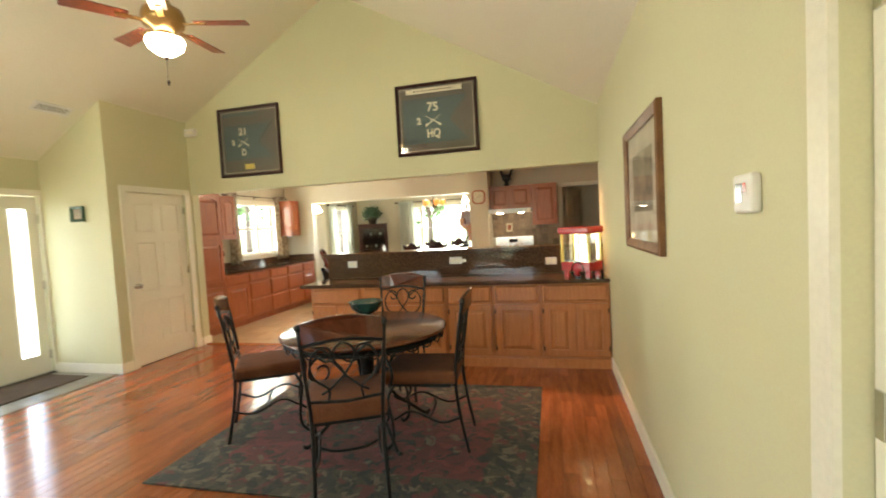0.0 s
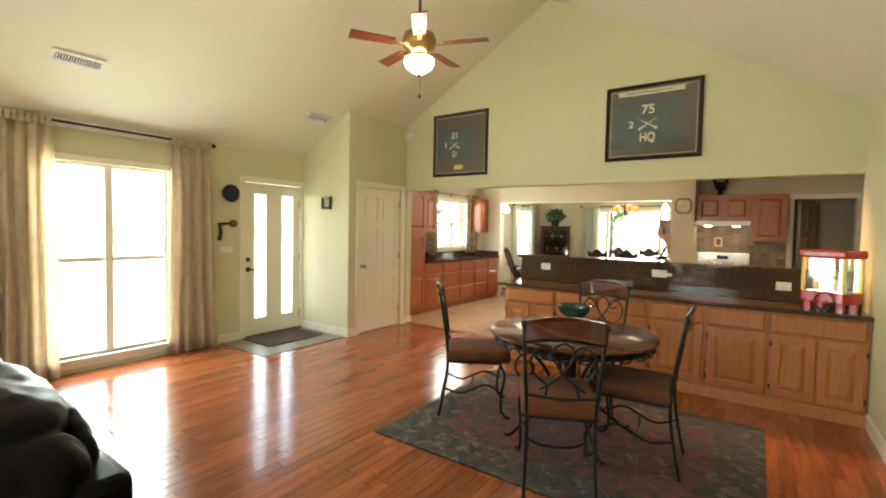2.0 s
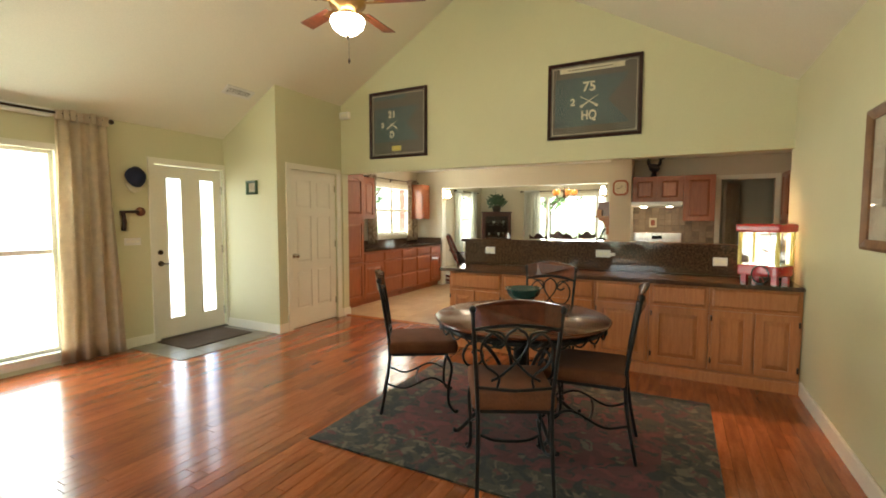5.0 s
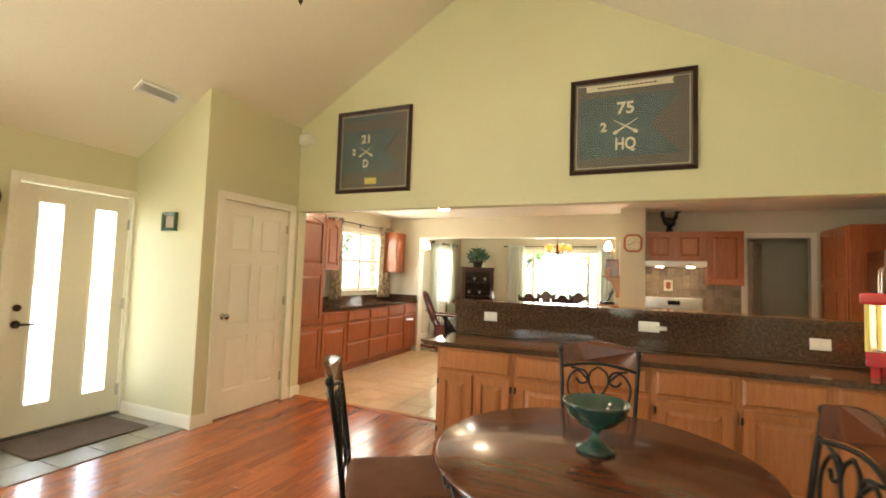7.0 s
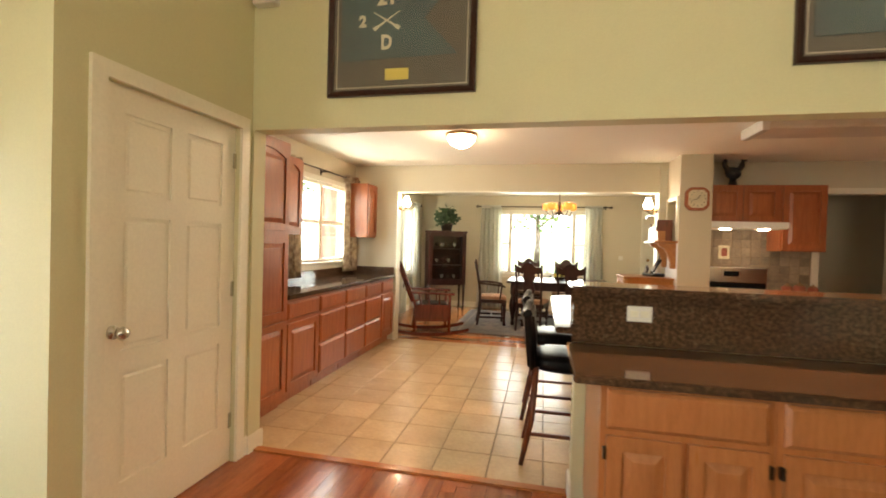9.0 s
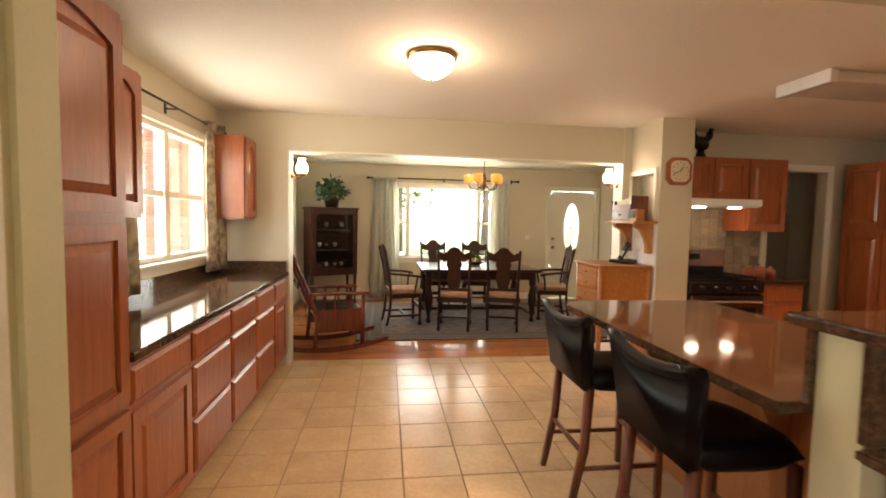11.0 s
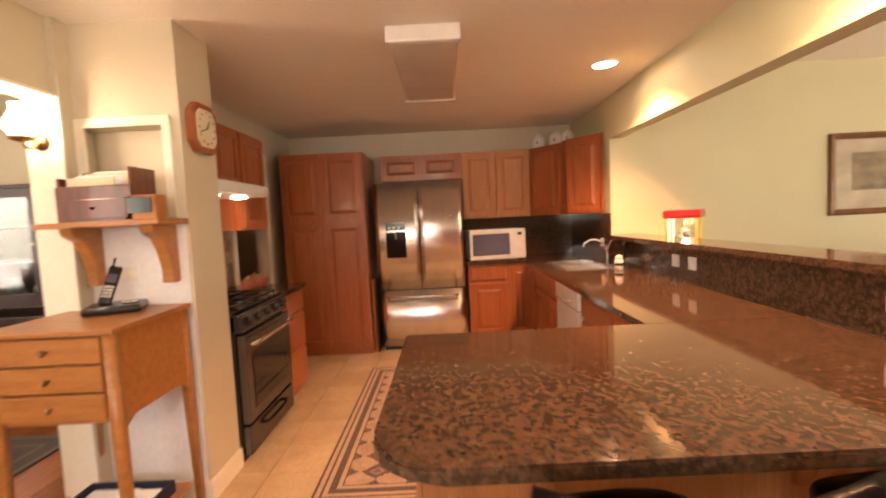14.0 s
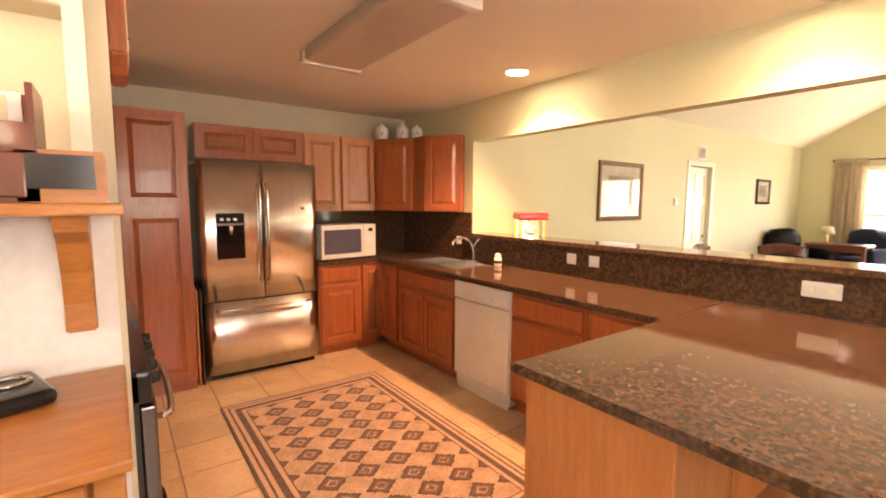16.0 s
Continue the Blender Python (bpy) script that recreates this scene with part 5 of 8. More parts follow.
def iron_chair(m, group="iron chairs round the table"):
    """Seat faces -y: the back stands at y = 0.22."""
    ob = thing("dining_chair", "wrought iron chair with brown suede seat and wooden crest", "chair", m, group)
    bm = rbox(-0.25, 0.25, -0.29, 0.20, 0.435, 0.52, 0.038, 4)
    for v in bm.verts:
        v.co.x *= (1 - 0.16 * (v.co.y + 0.29) / 0.49) * (0.90 if v.co.y < -0.25 else 1.0)
        if v.co.z > 0.49:
            v.co.z += 0.022 * (1 - (v.co.x / 0.25) ** 2) * (1 - ((v.co.y + 0.045) / 0.26) ** 2)
    for f in bm.faces:
        f.smooth = True
    part("seat", bm, SUEDE, ob, "padded brown suede seat")
    part("seat_frame", boxes((-0.21, 0.21, -0.22, -0.20, 0.425, 0.445), (-0.19, 0.19, 0.17, 0.19, 0.425, 0.445), (-0.21, -0.19, -0.20, 0.17, 0.425, 0.445), (0.19, 0.21, -0.20, 0.17, 0.425, 0.445)), IRON, ob)
    for s in (-1, 1):
        part("back_post", bar(smooth_path([(s * 0.19, 0.26, 0.0), (s * 0.185, 0.215, 0.24), (s * 0.185, 0.195, 0.46), (s * 0.20, 0.225, 0.72), (s * 0.215, 0.265, 0.96)], 4), 0.011), IRON, ob)
        part("post_cap", lathe([(0.0, 0.985), (0.015, 0.975), (0.018, 0.962), (0.012, 0.948)], 10, (s * 0.215, 0.266, 0)), IRON, ob)
        part("front_leg", bar(smooth_path([(s * 0.20, -0.20, 0.44), (s * 0.215, -0.245, 0.34), (s * 0.205, -0.225, 0.20), (s * 0.205, -0.225, 0.07), (s * 0.22, -0.27, 0.012), (s * 0.225, -0.29, 0.03)], 4), 0.011), IRON, ob)
        part("side_stretcher", bar(smooth_path([(s * 0.20, -0.22, 0.20), (s * 0.17, -0.1, 0.25), (s * 0.17, 0.08, 0.18), (s * 0.188, 0.215, 0.22)], 4), 0.008, 6), IRON, ob)
    part("cross_stretcher", bar(smooth_path([(-0.172, -0.02, 0.215), (-0.08, 0.0, 0.19), (0.08, 0.0, 0.19), (0.172, -0.02, 0.215)], 4), 0.008, 6), IRON, ob)
    pts = [(-0.205, 0.875)] + [(-0.205 + 0.41 * i / 10, 0.985 + 0.035 * math.sin(math.pi * i / 10)) for i in range(11)] + [(0.205, 0.875)] + [(0.205 - 0.41 * i / 10, 0.875 + 0.028 * math.sin(math.pi * i / 10)) for i in range(1, 10)]
    bm = outline(pts, -0.011, 0.011)
    for v in bm.verts:
        v.co.y += 0.262 + 0.03 * (1 - (v.co.x / 0.205) ** 2) + 0.10 * (v.co.z - 0.96)
    part("crest_rail", bm, WALNUT, ob, "bowed walnut crest rail", bevel=0.004)
    part("upper_rail", bar([(-0.205 + 0.41 * i / 10, 0.25 + 0.025 * math.sin(math.pi * i / 10), 0.862 + 0.028 * math.sin(math.pi * i / 10)) for i in range(11)], 0.009), IRON, ob)
    part("lower_rail", bar([(-0.19, 0.2, 0.56), (0, 0.215, 0.55), (0.19, 0.2, 0.56)], 0.009), IRON, ob)
    bm = bmesh.new()
    for s in (-1, 1):
        heart = smooth_path([(0.0, 0, 0.875), (s * 0.045, 0, 0.84), (s * 0.05, 0, 0.78), (0.0, 0, 0.70), (-s * 0.07, 0, 0.63), (-s * 0.12, 0, 0.60)], 5)
        tube(bm, [(p[0], 0.215 + 0.15 * (p[2] - 0.6), p[2]) for p in heart], 0.007, 6)
        loop = smooth_path([(s * 0.155, 0, 0.86), (s * 0.075, 0, 0.845), (s * 0.06, 0, 0.795), (s * 0.095, 0, 0.775), (s * 0.125, 0, 0.80)], 5)
        tube(bm, [(p[0], 0.215 + 0.15 * (p[2] - 0.6), p[2]) for p in loop], 0.007, 6)
        ring = smooth_path([(s * 0.06, 0, 0.80), (s * 0.12, 0, 0.845), (s * 0.17, 0, 0.78), (s * 0.155, 0, 0.69), (s * 0.085, 0, 0.625), (s * 0.09, 0, 0.56)], 5)
        tube(bm, [(p[0], 0.215 + 0.15 * (p[2] - 0.6), p[2]) for p in ring], 0.007, 6)
    part("scroll_work", bm, IRON, ob, "heart-shaped iron scrolls")
    return ob


first = iron_chair(pose(-0.335, 2.495, 0.012, 0, 0, 206) @ pose(0, -0.26, 0))
copy_thing(first, pose(-1.615, 3.19, 0.012, 0, 0, 90 + 32) @ pose(0, -0.26, 0))
copy_thing(first, pose(0.145, 3.33, 0.012, 0, 0, -86) @ pose(0, -0.26, 0))
copy_thing(first, pose(-0.655, 4.40, 0.012, 0, 0, 2) @ pose(0, -0.26, 0))

# ---- popcorn machine on the counter ----
pop = thing("popcorn_machine", "red tabletop popcorn machine with lit glass case", "popcorn machine", pose(0.80, 5.11, 0.868, 0, 0, -35) @ Matrix.Diagonal((0.88, 0.82, 1, 1)))
part("base", rbox(0.0, 0.36, 0.0, 0.30, 0.06, 0.15, 0.012, 2), REDPAINT, pop)
for x in (0.02, 0.29):
    for y in (0.03, 0.24):
        part("foot", boxes((x, x + 0.05, y, y + 0.04, 0, 0.062)), REDPAINT, pop)
# the posts are pale; their yellow is the case lamp's light, coloured in
for x in (0.0, 0.335):
    for y in (0.0, 0.275):
        part("corner_post", boxes((x, x + 0.025, y, y + 0.025, 0.15, 0.43)), YELLOW, pop)
# added emissive strips imitate the case sides lit by the bulb
for x in (0.028, 0.302):
    part("lit_strip", boxes((x, x + 0.03, 0.268, 0.274, 0.16, 0.42)), POPGLOW, pop, "added glowing strip for the lamplit case side")
part("paper_liner", boxes((0.07, 0.2, 0.27, 0.273, 0.166, 0.27)), PATCH, pop)
for b in ((0.03, 0.33, 0.289, 0.292, 0.15, 0.43), (0.03, 0.33, 0.008, 0.011, 0.15, 0.43), (0.008, 0.011, 0.03, 0.27, 0.15, 0.43), (0.349, 0.352, 0.03, 0.27, 0.15, 0.43)):
    part("pane", boxes(b), GLASS, pop).visible_shadow = False
part("tray", boxes((0.025, 0.335, 0.025, 0.275, 0.151, 0.165)), STEEL, pop)
part("kettle", lathe([(0.03, 0.25), (0.055, 0.26), (0.06, 0.32), (0.05, 0.33), (0.0, 0.335)], 18, (0.2, 0.15, 0)), STEEL, pop, "steel popping kettle")
part("kettle_rod", bar([(0.2, 0.15, 0.33), (0.2, 0.15, 0.43)], 0.006), STEEL, pop)
part("canopy", rbox(-0.02, 0.38, -0.03, 0.32, 0.43, 0.50, 0.022, 3), REDPAINT, pop)
wheel = part("wheel", bar([(0.22 + 0.075 * math.cos(2 * math.pi * i / 28), -0.02, 0.078 + 0.075 * math.sin(2 * math.pi * i / 28)) for i in range(29)], 0.007, 6), BLACK, pop)
for i in range(6):
    a = 2 * math.pi * i / 6
    part("spoke", bar([(0.22, -0.02, 0.078), (0.22 + 0.07 * math.cos(a), -0.02, 0.078 + 0.07 * math.sin(a))], 0.0035, 5), REDPAINT, wheel)
solid("black_canister", lathe([(0.0, 0.0), (0.05, 0.0), (0.052, 0.01), (0.052, 0.14), (0.045, 0.155), (0.03, 0.165), (0.0, 0.168)], 20), BLACK, "black canister beside the popcorn machine", "canister", pose(1.18, 5.40, 0.868))

# ---- leather sofa and the far seating ----
sofa = thing("leather_sofa", "plump black leather sofa with wrinkled back cushions", "sofa", pose(-1.87, 0.12, 0))
r = random.Random(4)


def puff(x0, x1, y0, y1, z0, z1, amount, seed, n=7, crease=5.0, amp=1.0):
    """A stuffed cushion with creases."""
    bm = bmesh.new()
    bmesh.ops.create_cube(bm, size=1.0)
    bmesh.ops.subdivide_edges(bm, edges=bm.edges[:], cuts=n, use_grid_fill=True)
    for v in bm.verts:
        c = v.co * 2
        k = 1 - amount * (abs(c.x) ** 3 + abs(c.y) ** 3 + abs(c.z) ** 3 - max(abs(c.x), abs(c.y), abs(c.z)) ** 3) * 0.5
        p = Vector((c.x * k, c.y * k, c.z * k))
        w = noise.noise(Vector((p.x * 2.2 + seed, p.y * 1.5, p.z * 5.0))) * 0.05 + abs(noise.noise(Vector((p.x * crease + seed, p.y * 3, p.z * 2)))) * 0.075 - 0.02
        p *= 1 + w * amp
        v.co = Vector(((x0 + x1) / 2 + p.x * (x1 - x0) / 2, (y0 + y1) / 2 + p.y * (y1 - y0) / 2, (z0 + z1) / 2 + p.z * (z1 - z0) / 2))
    for f in bm.faces:
        f.smooth = True
    return bm


part("frame", rbox(-0.98, 0.98, -0.38, 0.60, 0.05, 0.40, 0.03, 2), LEATHER, sofa)
part("back_frame", rbox(-1.0, 0.99, 0.42, 0.58, 0.06, 0.80, 0.03, 2), LEATHER, sofa)
for i in range(2):
    x0 = -0.96 + i * 0.95
    part("seat_cushion", puff(x0 + 0.12 - 0.12 * i, x0 + 0.97 - 0.14 * i, -0.42, 0.30, 0.36, 0.54, 0.35, 3 + i), LEATHER, sofa)
    part("back_cushion", puff(x0, x0 + 0.99, 0.14, 0.57, 0.40, 1.0, 0.46, 8 + i, 30, 11.0, 0.6), LEATHER, sofa, "wrinkled black leather back cushion")
for s in (-1, 1):
    part("arm", puff(s * 0.86 - 0.13, s * 0.86 + 0.13, -0.40, 0.50, 0.08, 0.62, 0.25, 14 + s), LEATHER, sofa)
for s in (-0.9, 0.9):
    for y in (-0.3, 0.52):
        part("foot", boxes((s - 0.04, s + 0.04, y - 0.04, y + 0.04, 0, 0.06)), DARKWOOD, sofa)
solid("throw_pillow", puff(-2.55, -2.0, 0.14, 0.30, 0.53, 0.90, 0.55, 21), NAVY, "dark woven throw pillow leaning on the sofa", "pillow")

desk = thing("side_table", "reddish wooden side table near the back window", "table", pose(0.25, -2.35, 0))
part("tabletop", rbox(-0.45, 0.45, -0.28, 0.28, 0.70, 0.735, 0.008), REDWOOD, desk)
for x in (-0.4, 0.4):
    for y in (-0.23, 0.23):
        part("leg", boxes((x - 0.025, x + 0.025, y - 0.025, y + 0.025, 0, 0.70)), REDWOOD, desk)
part("apron", boxes((-0.39, 0.39, 0.22, 0.245, 0.60, 0.70), (-0.39, 0.39, -0.245, -0.22, 0.60, 0.70)), REDWOOD, desk)
tl = thing("table_lamp", "small table lamp with a cream shade", "lamp", pose(0.45, -2.4, 0.735))
part("base", lathe([(0.0, 0), (0.07, 0), (0.07, 0.012), (0.02, 0.03), (0.03, 0.09), (0.015, 0.16), (0.008, 0.2)], 18), BRASS, tl)
part("shade", lathe([(0.12, 0.17), (0.075, 0.32), (0.072, 0.32), (0.117, 0.17)], 22), CREAM, tl, "cream cloth shade")


def armchair(m, material, label):
    ob = thing("armchair", label, "armchair", m)
    part("seat", puff(-0.33, 0.33, -0.35, 0.3, 0.15, 0.48, 0.3, 31), material, ob)
    part("backrest", puff(-0.36, 0.36, 0.2, 0.45, 0.30, 1.0, 0.35, 32), material, ob)
    for s in (-1, 1):
        part("arm", puff(s * 0.38 - 0.09, s * 0.38 + 0.09, -0.35, 0.35, 0.10, 0.66, 0.3, 33), material, ob)
        for y in (-0.28, 0.3):
            part("foot", boxes((s * 0.3 - 0.03, s * 0.3 + 0.03, y - 0.03, y + 0.03, 0, 0.2)), DARKWOOD, ob)
    return ob


armchair(pose(0.72, -1.75, 0, 0, 0, -120), LEATHER, "dark leather armchair near the inner wall")
armchair(pose(0.1, -2.95, 0, 0, 0, 160), NAVY, "dark blue armchair before the back window")

# ---- kitchen: left wall run ----
def face_x(x, y0):
    """Pose of a unit that faces +x; its width runs along +y from y0."""
    return pose(x, y0, 0, 0, 0, 90)


def face_w(x, y1):
    """Pose of a unit that faces -x; its width runs along -y from y1."""
    return pose(x, y1, 0, 0, 0, -90)


def face_n(x1, y):
    """Pose of a unit that faces +y; its width runs along -x from x1."""
    return pose(x1, y, 0, 0, 0, 180)


cabinet("pantry_cabinet", 0.61, 0.61, 0, 2.13, face_x(-4.155, 5.69), OAK_D, "tall red oak pantry with arched upper door",
        [("arch", 0.03, 0.58, 1.43, 2.10), ("door", 0.03, 0.58, 0.74, 1.39), ("door", 0.03, 0.58, 0.12, 0.71)])
cabinet("wall_cabinet", 0.69, 0.32, 1.41, 2.13, face_x(-4.445, 6.302), OAK_D, "red oak wall cabinet with arched doors beside the window",
        [("arch", 0.02, 0.34, 1.43, 2.11), ("arch", 0.35, 0.67, 1.43, 2.11)], toe=0)
cabinet("wall_cabinet", 0.32, 0.32, 1.41, 2.13, face_x(-4.445, 8.655), OAK_D, "narrow red oak wall cabinet in the corner", [("arch", 0.02, 0.30, 1.43, 2.11)], toe=0)
edges = (6.302, 6.86, 7.43, 7.97, 8.51, 8.978)
for i, (ya, yb) in enumerate(zip(edges, edges[1:])):
    w = yb - ya - 0.002
    fr = [("drawer", 0.02, w - 0.02, 0.70, 0.845)]
    fr += [("door", 0.02, w - 0.02, 0.12, 0.67)] if i in (0, 4) else [("drawer", 0.02, w - 0.02, 0.41, 0.67), ("drawer", 0.02, w - 0.02, 0.12, 0.385)]
    cabinet("base_cabinet", w, 0.59, 0, 0.872, face_x(-4.175, ya), OAK_D, "red oak base cabinet with drawer and raised-panel door" if i in (0, 4) else "red oak base cabinet with three drawers", fr, group="base cabinets under the kitchen window")
solid("window_counter", slab([(KL, 6.302), (-4.135, 6.302), (-4.135, 8.978), (KL, 8.978)], 0.873, 0.911), GRANITE, "long dark granite counter under the kitchen window", "countertop")
solid("counter_upstand", boxes((KL, KL + 0.02, 6.302, 8.978, 0.911, 1.01), (KL + 0.02, -4.16, 8.958, 8.978, 0.911, 1.01)), GRANITE, "low dark granite upstand along the window wall", "backsplash", bevel=0.002)
curtain_rod(pose(KL + 0.085, 7.08, 2.18, 0, 0, 90), 1.78, "thin dark rod over the kitchen window", 0.008)
curtain("curtain", pose(KL + 0.085, 8.66, 2.178, 0, 0, 90), 0.34, 1.22, 3, PRINTCLOTH, "printed cream and brown kitchen curtain, drawn aside", 1.1, 11, depth=0.028)
curtain("curtain", pose(KL + 0.085, 7.25, 2.178, 0, 0, 90), 0.22, 1.22, 3, PRINTCLOTH, "printed cream and brown kitchen curtain by the pantry", 1.1, 12, depth=0.028)
cm = thing("coffee_maker", "small black coffee maker on the window counter", "coffee maker", pose(-4.58, 6.62, 0.911, 0, 0, 90))
part("base", rbox(-0.09, 0.09, -0.12, 0.10, 0, 0.035, 0.008), BLACK, cm)
part("tower", rbox(-0.085, 0.085, 0.02, 0.10, 0.035, 0.30, 0.01), BLACK, cm)
part("head", rbox(-0.088, 0.088, -0.11, 0.10, 0.22, 0.31, 0.014), BLACK, cm)
part("carafe", lathe([(0.0, 0.036), (0.06, 0.036), (0.068, 0.08), (0.055, 0.15), (0.045, 0.17), (0.0, 0.17)], 18, (0, -0.045, 0)), SCREEN, cm)

# ---- bar stools ----
def bar_stool(m, group="leather bar stools"):
    """Faces -y; back at y = 0.2."""
    ob = thing("bar_stool", "black leather bar stool with dark cherry legs", "bar stool", m, group)
    part("seat", puff(-0.225, 0.225, -0.24, 0.20, 0.58, 0.69, 0.25, 41, 6), LEATHER, ob)
    n = 12
    pts = [(-0.225, 0.60)] + [(-0.29 + 0.58 * i / n, 0.965 - 0.04 * math.sin(math.pi * i / n)) for i in range(n + 1)] + [(0.225, 0.60)]
    bm = outline(pts, -0.03, 0.03)
    bmesh.ops.bevel(bm, geom=[e for e in bm.edges if e.calc_face_angle(0) > 0.5], offset=0.018, segments=3, affect="EDGES")
    for v in bm.verts:
        v.co.y += 0.19 + 0.16 * max(0, v.co.z - 0.62) ** 1.3 + 0.03 * (1 - (v.co.x / 0.29) ** 2)
    for f in bm.faces:
        f.smooth = True
    part("backrest", bm, LEATHER, ob, "black leather back with dipped top")
    part("top_roll", bar([(-0.28 + 0.56 * i / n, 0.238 + 0.03 * (1 - (2 * i / n - 1) ** 2), 0.958 - 0.04 * math.sin(math.pi * i / n)) for i in range(n + 1)], 0.026, 10), LEATHER, ob)
    for s in (-1, 1):
        part("front_leg", bar([(s * 0.195, -0.20, 0.60), (s * 0.20, -0.205, 0.0)], [0.024, 0.019], 4), REDWOOD, ob)
        part("back_leg", bar([(s * 0.195, 0.18, 0.62), (s * 0.20, 0.20, 0.3), (s * 0.20, 0.26, 0.0)], [0.026, 0.024, 0.019], 4), REDWOOD, ob)
        part("side_rung", bar([(s * 0.198, -0.20, 0.20), (s * 0.20, 0.215, 0.20)], 0.013, 4), REDWOOD, ob)
    part("foot_rung", bar([(-0.198, -0.203, 0.26), (0.198, -0.203, 0.26)], 0.015, 4), REDWOOD, ob)
    part("back_rung", bar([(-0.2, 0.205, 0.28), (0.2, 0.205, 0.28)], 0.013, 4), REDWOOD, ob)
    return ob


first = bar_stool(pose(-1.99, 6.07, 0, 0, 0, 90))
copy_thing(first, pose(-2.02, 6.80, 0, 0, 0, 90))

# ---- U-shaped kitchen ----
def oak_run(name, w, d, m, fr, label, group=""):
    return cabinet(name, w, d, 0, 0.872, m, OAK_D, label, fr, group=group)


G = "base cabinets of the cooking area"
oak_run("base_cabinet", 0.425, 0.598, face_w(1.90, 6.965), [("drawer", 0.02, 0.405, 0.70, 0.845), ("door", 0.02, 0.405, 0.12, 0.67)], "red oak base cabinet beside the refrigerator", G)
oak_run("base_cabinet", 0.235, 0.598, face_w(1.90, 6.538), [("door", 0.015, 0.22, 0.12, 0.845)], "narrow red oak corner base cabinet", G)
oak_run("base_cabinet", 0.34, 0.598, face_n(1.898, 6.30), [("door", 0.02, 0.32, 0.12, 0.845)], "narrow red oak corner base cabinet", G)
sc = cabinet("sink_cabinet", 0.89, 0.61, 0, 0.735, face_n(1.556, 6.30), OAK_D, "red oak sink cabinet with two doors", [("drawer", 0.03, 0.86, 0.70, 0.845), ("door", 0.03, 0.44, 0.12, 0.67), ("door", 0.45, 0.86, 0.12, 0.67)], group=G)
part("face_rail", boxes((0, 0.89, 0.001, 0.025, 0.735, 0.872)), OAK_D, sc)
oak_run("base_cabinet", 0.60, 0.61, face_n(0.045, 6.30), [("drawer", 0.02, 0.58, 0.70, 0.845), ("drawer", 0.02, 0.58, 0.41, 0.68), ("drawer", 0.02, 0.58, 0.12, 0.39)], "red oak drawer cabinet beside the dishwasher", G)
oak_run("base_cabinet", 0.45, 0.61, face_n(-0.56, 6.30), [("drawer", 0.02, 0.43, 0.70, 0.845), ("door", 0.02, 0.43, 0.12, 0.68)], "red oak corner base cabinet by the peninsula", G)
pen = thing("peninsula_cabinet", "honey oak peninsula cabinet with a flat end panel", "cabinet", pose(-1.06, 5.68, 0))
part("body", boxes((-0.50, 0.0, 0.0, 1.62, 0.09, 0.872), (-0.49, -0.06, 0.0, 1.60, 0, 0.09)), OAK, pen)
part("end_panel", rbox(-0.52, 0.01, 1.62, 1.64, 0.0, 0.872, 0.003, 1), OAK, pen)
part("back_panel", boxes((-0.52, -0.50, 0.0, 1.62, 0.0, 0.872)), OAK, pen)
for k in range(2):
    bm = outline([(0, 0.86), (0.34, 0.86), (0.34, 0.82), (0.14, 0.72), (0.05, 0.55), (0, 0.53)], -0.02, 0.02)
    bmesh.ops.transform(bm, matrix=pose(-0.522, 0.45 + 0.8 * k, 0, 0, 0, 180), verts=bm.verts[:])
    part("corbel", bm, OAK, pen)
dw = thing("dishwasher", "white dishwasher under the granite counter", "dishwasher", face_n(0.652, 6.30))
part("body", boxes((0.0, 0.60, 0.0, 0.59, 0.03, 0.868)), APPLIANCE, dw)
part("door_panel", rbox(0.005, 0.595, -0.03, -0.001, 0.12, 0.72, 0.008), APPLIANCE, dw)
part("control_panel", rbox(0.005, 0.595, -0.036, -0.001, 0.73, 0.865, 0.01), APPLIANCE, dw)
part("handle", bar(smooth_path([(0.14, -0.036, 0.78), (0.3, -0.045, 0.755), (0.46, -0.036, 0.78)], 6), 0.008, 6), PLASTIC, dw)
part("toe_panel", boxes((0.01, 0.59, -0.002, 0.0, 0.0, 0.11)), APPLIANCE, dw)

# the counter, open for the sink
SX0, SX1, SY0, SY1 = 0.80, 1.52, 5.80, 6.20
kc = thing("kitchen_counter", "polished brown-black granite counter round the sink", "countertop", pose(0, 0, 0))
for b in ((1.868, KE, 5.68, 6.975), (SX1, 1.868, 5.68, 6.36), (SX0, SX1, 5.68, SY0), (SX0, SX1, SY1, 6.36), (-1.03, SX0, 5.68, 6.36)):
    part("slab", boxes((b[0], b[1], b[2], b[3], 0.873, 0.911)), GRANITE, kc)
pts = [(-2.07, 5.68), (-1.031, 5.68), (-1.031, 7.38), (-1.90, 7.38)] + [(-1.90 - 0.17 * math.sin(radians(a)), 7.21 + 0.17 * math.cos(radians(a))) for a in (15, 30, 45, 60, 75, 90)]
solid("peninsula_counter", slab(pts, 0.873, 0.911), GRANITE, "polished granite peninsula top with a rounded corner", "countertop")
sp = thing("sink_splash", "dark granite backsplash round the sink", "backsplash", pose(0, 0, 0))
for b in ((-1.99, 1.24, 5.66, 5.68, 0.911, 1.135), (1.24, KE - 0.02, 5.661, 5.68, 0.911, 1.368), (KE - 0.02, KE, 5.661, 6.975, 0.911, 1.368)):
    part("splash_panel", boxes(b), GRANITE, sp)
sk = thing("sink", "stainless double-bowl sink set in the granite", "sink", pose(1.16, 6.0, 0.911))
